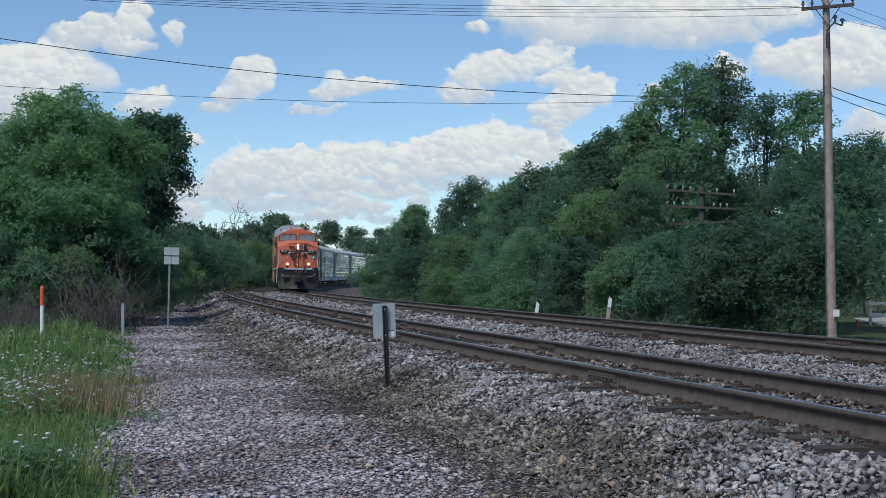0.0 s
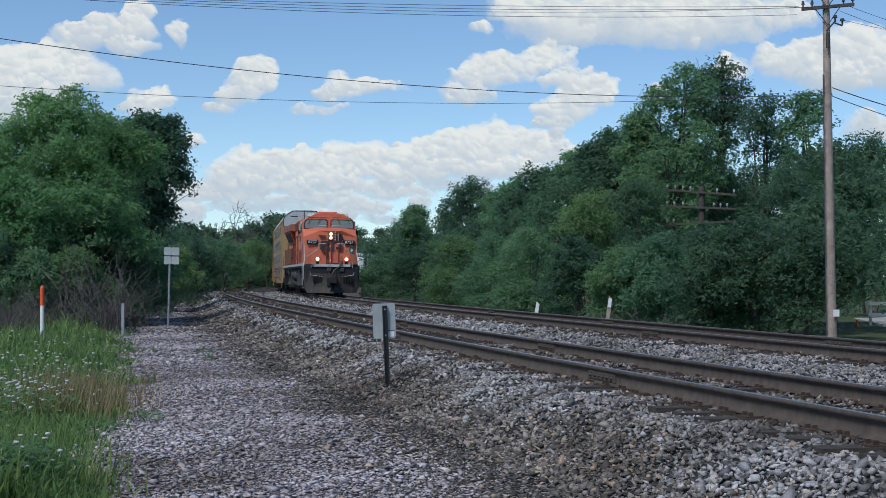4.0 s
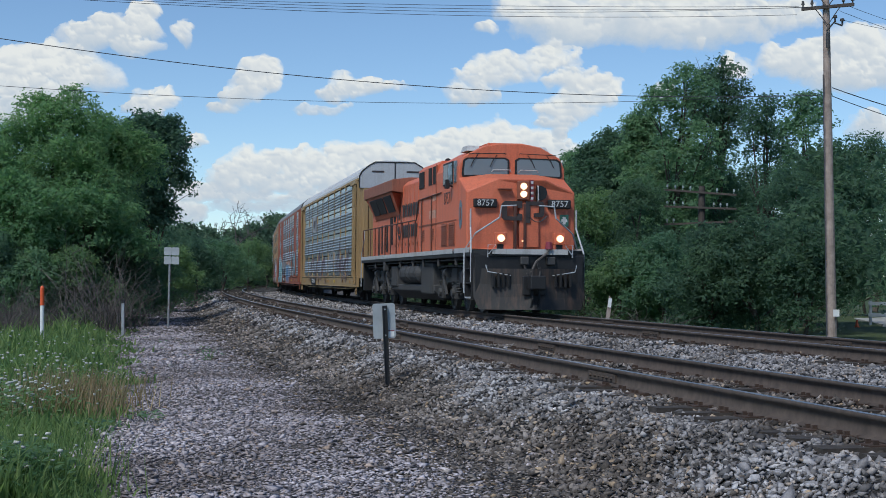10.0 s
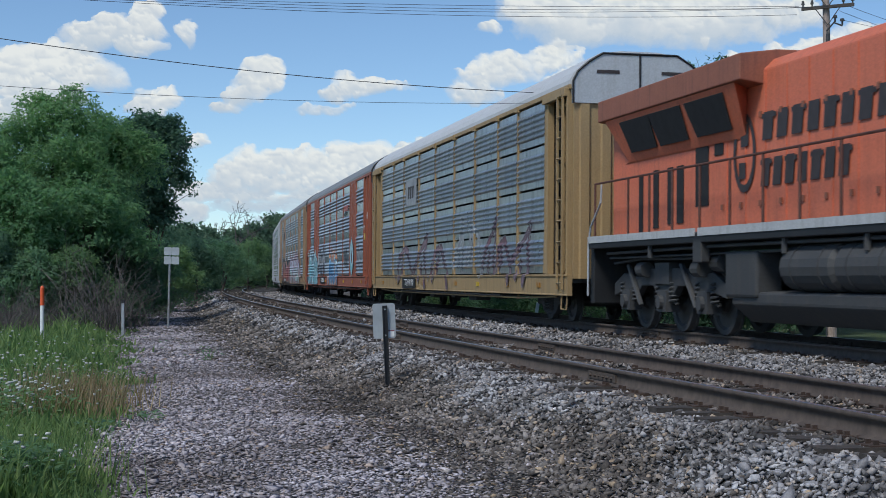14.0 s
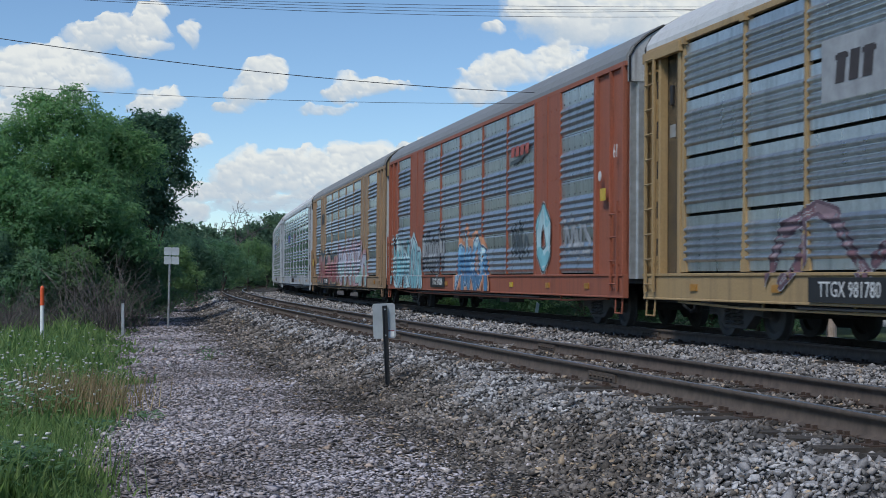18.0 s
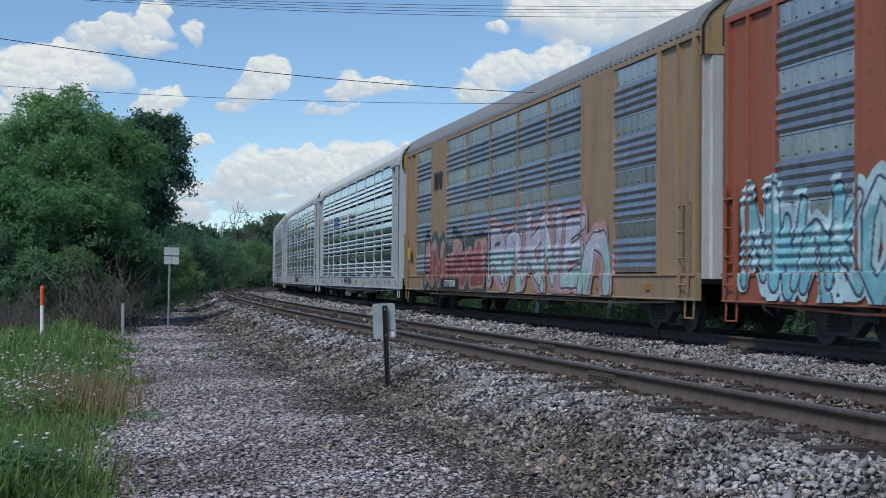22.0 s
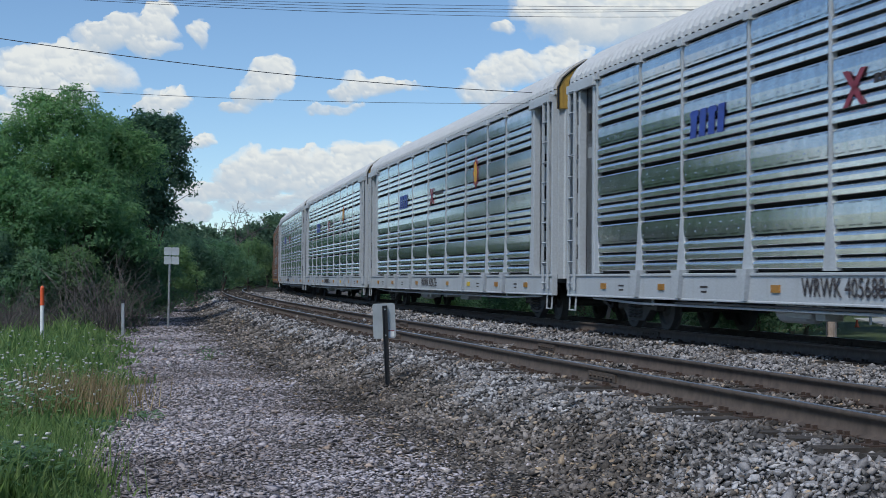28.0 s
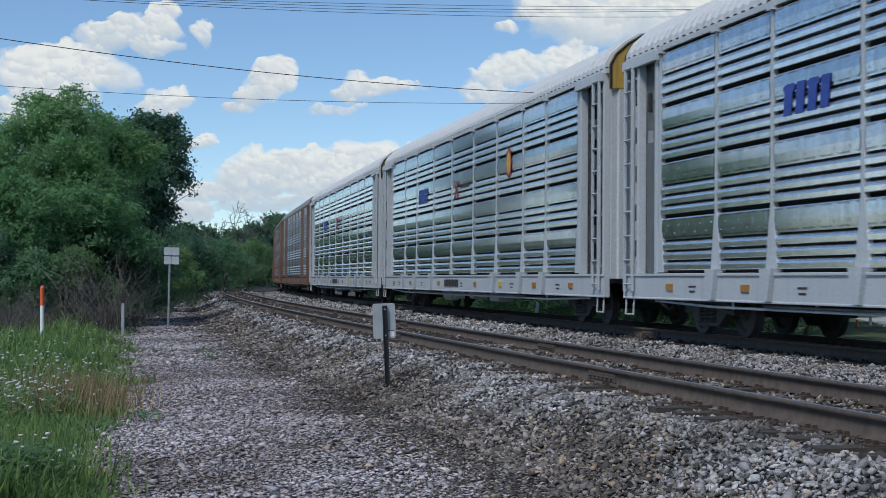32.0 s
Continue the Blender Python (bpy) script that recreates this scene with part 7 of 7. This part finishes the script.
def build_signs():
    # small sign with its back to the camera, at the ballast foot
    d = 20.5
    x = spot(687, d)
    z0 = float(ground_height([x], [d])[0])
    k = d / 2699.4
    s = thing("trackside_sign", "small blank-backed metal sign on a dark steel post in the ballast", "sign", at=Matrix.Translation((x, d, z0)) @ Matrix.Rotation(radians(-2.2), 4, "Y") @ Matrix.Rotation(radians(8), 4, "Z"))
    h = rise(541, d) - z0
    post = Shape().box(-0.032, 0.032, -0.012, 0.012, -0.1, h).box(-0.032, -0.022, -0.035, 0.0, -0.1, h).box(0.022, 0.032, -0.035, 0.0, -0.1, h)
    part("post", post, M_BLACK, s)
    pl = part("plate", plate_shape(40 * k, 62 * k, 0.035, 0.004), M_SIGNBACK, s, "worn aluminium back", at=Matrix.Translation((-0.01, 0.02, rise(568, d) - z0)))
    part("decal", Shape().box(0.05, 0.13, -0.006, -0.0045, -0.215, -0.145), M_POSTWHITE, pl)
    part("decal_stripe", Shape().box(0.05, 0.13, -0.006, -0.0045, -0.143, -0.13), M_REDMARK, pl)
    b = Shape()
    for z in (h - 0.05, h - 0.4):
        b.tube((0, -0.02, z), (0, 0.03, z), 0.012, n=6)
    part("bolt", b, M_GALV, s)
    # two plates on a tall post
    d = 48.0
    x = spot(298, d)
    z0 = float(ground_height([x], [d])[0])
    s = thing("milepost_sign", "two small square sign backs on a tall thin galvanised post", "sign", at=Matrix.Translation((x, d, z0)) @ Matrix.Rotation(radians(1.2), 4, "Y"))
    k = d / 2699.4
    part("post", Shape().tube((0, 0, -0.1), (0, 0, rise(439, d) - z0), 0.035, n=8), M_GALV, s)
    for v in (445, 461):
        for e in (-0.12, 0.12):
            part("plate", plate_shape(13.2 * k, 14 * k, 0.03, 0.006), M_SIGNBACK, s, at=Matrix.Translation((e + 0.06, -0.04, rise(v, d) - z0)))
    # white marker post with orange top
    d = 36.5
    x = spot(75, d)
    z0 = float(ground_height([x], [d])[0])
    s = thing("marker_post", "white plastic marker post with an orange top in the grass", "marker post", at=Matrix.Translation((x, d, z0)))
    zt, zc = rise(506, d) - z0, rise(540, d) - z0
    part("shaft", Shape().tube((0, 0, -0.1), (0, 0, zc), 0.048, n=14), M_POSTWHITE, s)
    part("cap", Shape().tube((0, 0, zc), (0, 0, zt - 0.05), 0.05, n=14).tube((0, 0, zt - 0.05), (0, 0, zt), 0.05, 0.025, 14).tube((0, 0, zc - 0.01), (0, 0, zc + 0.03), 0.055, n=14), M_POSTORANGE, s)
    # short grey stake
    d = 42.6
    x = spot(218, d)
    z0 = float(ground_height([x], [d])[0])
    s = thing("stake", "short weathered grey post with a dark top", "post", at=Matrix.Translation((x, d, z0)))
    part("shaft", Shape().box(-0.04, 0.04, -0.04, 0.04, -0.1, rise(537, d) - z0), M_GALV, s, bevel=0.01)
    part("cap", Shape().box(-0.045, 0.045, -0.045, 0.045, rise(537, d) - z0, rise(531, d) - z0), M_BLACK, s)
    # stubs beyond the far track
    for u, d, v, w, mat, lab in ((942, 47, 533, 0.06, M_POSTWHITE, "leaning short white stake beyond the tracks"), (1066, 39, 523, 0.055, M_POLE, "broken weathered wooden stub beyond the tracks")):
        x = spot(u, d)
        s = thing("stake", lab, "post", at=Matrix.Translation((x, d, -0.95)) @ Matrix.Rotation(radians(8), 4, "Y"))
        hh = rise(v, d) + 0.95
        part("shaft", Shape().prism([(-w, -w, 0), (w, -w, 0), (w, w, 0), (-w, w, 0)], [(-w * 0.6, -w * 0.8, hh), (w, -w * 0.8, hh - 0.08), (w, w * 0.8, hh - 0.08), (-w * 0.6, w * 0.8, hh)]), mat, s)
        if mat is M_POLE:
            part("white_face", Shape().box(-w * 0.75, w * 0.8, -w - 0.012, -w + 0.02, hh * 0.8, hh - 0.06), M_POSTWHITE, s, "flaking white paint on its upper half")


def build_yard():
    """A pale paved patch with a low fence, in the gap beside the pole."""
    d = 66.0
    x0, x1 = spot(1515, d), spot(1700, d)
    pad = Shape().prism([(x0, d - 4, -1.05), (x1, d - 5, -1.05), (x1, d + 8, -1.05), (x0 + 1.5, d + 6, -1.05)], [(x0, d - 4, -0.92), (x1, d - 5, -0.92), (x1, d + 8, -0.92), (x0 + 1.5, d + 6, -0.92)])
    tagged(part("pavement", pad, M_CONCRETE), "pale concrete paving beyond the tracks", "pavement", kind="structure")
    f = thing("fence", "low pale metal fence on a concrete patch", "fence", at=Matrix.Translation((spot(1540, 62), 62, -0.95)))
    for i in range(5):
        part("post", Shape().box(i * 0.9 - 0.05, i * 0.9 + 0.05, -0.05, 0.05, 0, 1.0), M_GALV, f)
    for z in (0.42, 0.88):
        part("rail", Shape().box(-0.1, 3.8, -0.09, -0.05, z - 0.07, z + 0.07), M_SIGNBACK, f)
    c = thing("marker_cone", "small faded orange marker stub beside the paving", "marker", at=Matrix.Translation((spot(1516, 60), 60, -0.97)))
    part("body", Shape().tube((0, 0, 0), (0, 0, 0.3), 0.07, 0.04, 12), M_POSTORANGE, c)
    part("base", Shape().box(-0.1, 0.1, -0.1, 0.1, 0, 0.03), M_POSTORANGE, c)


M_CONCRETE = plain("pale_concrete", (0.36, 0.35, 0.33), 0.85, 0, 0.2, 1.5, 0.2)
build_yard()
build_pole()
build_wires()
telegraph(1240, 58, 341)
telegraph(1000, 84, 427)
telegraph(878, 108, 434)
build_signs()

# ---- clouds: far backdrop, drifting slowly ----
def cloud_mat():
    m = Nodes("cloud")
    den = m.n("Attribute")
    den.attribute_name = "puff"
    lit = m.n("Attribute")
    lit.attribute_name = "lit"
    c = m.coords()
    n1 = m.noise(0.021, 9, 0.62, c)
    body = m.math("ADD", den.outputs["Fac"], m.math("MULTIPLY", m.math("SUBTRACT", n1, 0.5), 1.1))
    alpha = m.ramp(body, [(0.18, (0, 0, 0)), (0.5, (0.6, 0.6, 0.6)), (0.95, (0.96, 0.96, 0.96))])
    shade = m.math("ADD", lit.outputs["Fac"], m.math("MULTIPLY", m.math("SUBTRACT", m.noise(0.017, 7, 0.6, c), 0.5), 0.42))
    col = m.ramp(shade, [(0.2, (0.37, 0.435, 0.52)), (0.46, (0.44, 0.48, 0.53)), (0.64, (0.535, 0.545, 0.56)), (0.84, (0.68, 0.66, 0.625))])
    em = m.n("Emission")
    m.link(col, em.inputs[0])
    em.inputs[1].default_value = 1.0
    tr = m.n("BsdfTransparent")
    mx = m.n("MixShader")
    m.link(alpha, mx.inputs[0])
    m.link(tr.outputs[0], mx.inputs[1])
    m.link(em.outputs[0], mx.inputs[2])
    m.link(mx.outputs[0], m.out.inputs["Surface"])
    return m.mat


M_CLOUD = cloud_mat()
DRIFT = []


def cloud(puffs, depth, label, thin=1.0, dim=1.0):
    """A bank of puffs: (u, v, half width, half height), as a bulging sheet that faces the camera."""
    k = depth / 2699.4
    cu0 = puffs[0][0]
    us, vs = [p[0] for p in puffs], [p[1] for p in puffs]
    u0, u1 = min(p[0] - (p[2] * 1.2 + 26) for p in puffs), max(p[0] + (p[2] * 1.2 + 26) for p in puffs)
    v0, v1 = min(p[1] - (p[3] * 1.2 + 22) for p in puffs), max(p[1] + (p[3] * 1.2 + 22) for p in puffs)
    step = 4.0
    gu, gv = np.meshgrid(np.arange(u0, u1 + step, step), np.arange(v0, v1 + step, step))
    den = np.zeros(gu.shape)
    lit = np.full(gu.shape, 0.0)
    warp = np.array([(noise.fractal((a / 95, b / 75, depth * 0.013), 0.7, 2.1, 5), noise.fractal((a / 95, b / 75, depth * 0.017 + 9), 0.7, 2.1, 5)) for a, b in zip(gu.ravel(), gv.ravel())])
    base_u, base_v = gu, gv
    gu, gv = gu + 20 * warp[:, 0].reshape(gu.shape), gv + 15 * warp[:, 1].reshape(gv.shape)
    rng = random.Random(int(depth * 7 + cu0))
    lumps = []
    for u, v, a, b in puffs:
        lumps.append((u, v, a, b, 0.0))
        for _ in range(int(5 + a / 7)):
            q = rng.uniform(0.0, math.pi) if rng.random() < 0.75 else rng.uniform(0, 6.28)
            k2 = rng.uniform(0.3, 0.9)
            r = rng.uniform(0.22, 0.45) * b + 2
            lumps.append((u + a * k2 * math.cos(q), v - b * k2 * math.sin(q), r * 1.25, r, 0.35 * (1 - abs(k2 - 0.5))))
    top = np.full(gu.shape, -9.0)
    for u, v, a, b, front in lumps:
        d2 = ((gu - u) / (a * 1.12)) ** 2 + ((gv - v) / np.where(gv > v, b * 0.9, b * 1.12)) ** 2
        g = np.clip(1.25 - d2, 0, 1.2)
        den = np.maximum(den, g)
        new_lit = np.clip(0.72 - 0.36 * (gv - v) / b + 0.1 * (gu - u) / a, 0, 1.1)
        z = g + front
        soft = np.clip((z - top) / 0.3 + 0.5, 0, 1) * (g > 0.02)
        lit = lit * (1 - soft) + new_lit * soft
        top = np.maximum(top, np.where(g > 0.02, z, -9))
    base = (max(p[1] + p[3] for p in puffs), min(p[1] - p[3] for p in puffs))
    lit = lit * 0.75 + 0.28 * np.clip((base[0] - gv) / (base[0] - base[1] + 1), 0, 1)
    den, lit = den * thin, lit * dim
    gu, gv = base_u, base_v
    rim = np.minimum.reduce([gu - gu.min(), gu.max() - gu, gv - gv.min(), gv.max() - gv])
    den = den * np.clip(rim / 14, 0, 1)
    cu, cv = sum(us) / len(us), max(vs)
    x = (gu - cu) * k
    z = (cv - gv) * k
    y = -den * 40
    n = gu.shape[1]
    i = (np.arange(gu.shape[0] - 1)[:, None] * n + np.arange(n - 1)).ravel()
    f = np.c_[i, i + n, i + n + 1, i + 1]
    f = f[den.ravel()[f].max(1) > 0.03]
    used = np.unique(f)
    back = np.full(gu.size, -1)
    back[used] = np.arange(len(used))
    ob = raw("cloud", np.c_[x.ravel(), y.ravel(), z.ravel()][used], back[f], M_CLOUD, smooth=True)
    for nm, arr in (("puff", den), ("lit", lit)):
        at = ob.data.attributes.new(nm, "FLOAT", "POINT")
        at.data.foreach_set("value", arr.ravel()[used].astype(np.float32))
    ob.visible_shadow = False
    tagged(ob, label, "cloud", "summer clouds", "structure")
    DRIFT.append((ob, spot(cu, depth), depth, rise(cv, depth), k * 0.115 * (491.9 - sum(vs) / len(vs))))
    return ob


W = "bright white cumulus cloud in a blue sky"
cloud([(150, 70, 60, 28), (200, 60, 60, 36), (240, 25, 28, 26), (225, 85, 42, 16)], 3600, W)
cloud([(318, 66, 17, 28), (325, 55, 14, 18)], 3620, W, 0.75)
cloud([(30, 130, 70, 48), (90, 110, 60, 32), (130, 140, 70, 34), (10, 200, 60, 30), (60, 175, 80, 36)], 4100, W)
cloud([(262, 182, 34, 22), (285, 172, 14, 18), (235, 196, 26, 12)], 3700, W)
cloud([(440, 140, 40, 30), (425, 165, 38, 24), (455, 122, 28, 20), (395, 185, 24, 12), (470, 150, 22, 18)], 3750, W)
cloud([(620, 152, 46, 20), (590, 160, 34, 14), (650, 160, 34, 14)], 3650, W, 0.9)
cloud([(665, 160, 50, 12), (560, 186, 50, 12)], 3660, "thin grey wisp of cloud", 0.6)
cloud([(845, 48, 24, 14)], 3640, W, 0.8)
cloud([(1000, 40, 120, 52), (1120, 50, 110, 46), (930, 20, 80, 30), (1250, 50, 110, 40), (1350, 30, 90, 32), (1180, 10, 170, 34)], 4000, "broad pale grey-white cloud overhead")
cloud([(880, 125, 70, 28), (850, 140, 60, 24), (960, 112, 60, 20), (830, 170, 50, 18), (1010, 140, 60, 18)], 3900, W, 0.85)
cloud([(1025, 175, 55, 28), (990, 195, 50, 28), (1050, 158, 34, 22), (965, 220, 40, 18)], 3950, W)
cloud([(1400, 115, 55, 34), (1370, 105, 38, 28), (1440, 110, 60, 36), (1520, 95, 80, 50), (1480, 140, 90, 30), (1570, 130, 60, 40)], 4050, W)
cloud([(1290, 118, 40, 18), (1160, 158, 24, 14), (1540, 225, 60, 24)], 4060, W, 0.8)
cloud([(330, 258, 26, 14), (310, 262, 24, 10)], 3800, W, 0.8)
cloud([(430, 300, 44, 32), (480, 292, 40, 30), (520, 296, 44, 32), (400, 320, 40, 22), (570, 300, 40, 26), (620, 290, 50, 34), (665, 282, 44, 30), (580, 320, 70, 22), (480, 325, 80, 20)], 4200, W)
cloud([(740, 275, 40, 24), (790, 270, 50, 32), (850, 262, 55, 38), (890, 250, 45, 30), (930, 262, 50, 26), (760, 300, 70, 22), (860, 300, 110, 24), (700, 310, 50, 22), (960, 275, 60, 22)], 4250, W)
cloud([(350, 345, 60, 20), (420, 348, 80, 16), (540, 350, 90, 14), (640, 330, 80, 14), (320, 375, 40, 20), (620, 372, 40, 22), (585, 382, 34, 14), (655, 368, 30, 16), (740, 362, 24, 16), (700, 340, 70, 12)], 4300, W, 0.95, 0.8)
# clouds outside the view, added to brighten the reflections in the wagon sides
for i, (u, v, a) in enumerate(((-360, 120, 150), (-700, 330, 170), (-1150, 150, 190), (-1500, 345, 220), (-1950, 90, 230), (-2450, 330, 260), (-3100, 180, 280))):
    cloud([(u, v, a, 0.3 * a), (u + 0.7 * a, v + 0.05 * a, 0.7 * a, 0.24 * a), (u - 0.8 * a, v + 0.08 * a, 0.6 * a, 0.2 * a)], 4100 + 30 * i, W)
cloud([(460, 368, 120, 14), (700, 390, 60, 10), (520, 392, 90, 10), (800, 330, 70, 16)], 4400, "pale hazy cloud near the horizon", 0.7, 0.6)


# ---- what moves ----
def train_rows(k, centre):
    rows = []
    for i in range(65):
        t = i * 0.5
        x, y, h = along(front_at(k, t) - centre)
        rows.append((t, Matrix.Translation((float(x), float(y), 0.0)) @ Matrix.Rotation(float(h) - 2 * math.pi, 4, "Z") @ Matrix.Rotation(-CANT, 4, "X")))
    return rows


def motions():
    walk(LOCO, train_rows(0, LC))
    for k, car in enumerate(CARS):
        walk(car, train_rows(k + 1, HALF))
    for ob, x, y, z, far in DRIFT:
        walk(ob, [(0.0, Matrix.Translation((x, y, z))), (16.0, Matrix.Translation((x + far / 2, y, z))), (32.0, Matrix.Translation((x + far, y, z)))])
    for ob in [o for v in (LOCO, *CARS[:7]) for o in v.children_recursive if o.name.startswith("wheelset")]:
        x, z = ob.matrix_basis.translation.x, ob.matrix_basis.translation.z
        step = SPEED / 15 / z
        walk(ob, [(i / 15, Matrix.Translation((x, 0, z)) @ Matrix.Rotation(step * i, 4, "Y")) for i in range(481)])


motions()
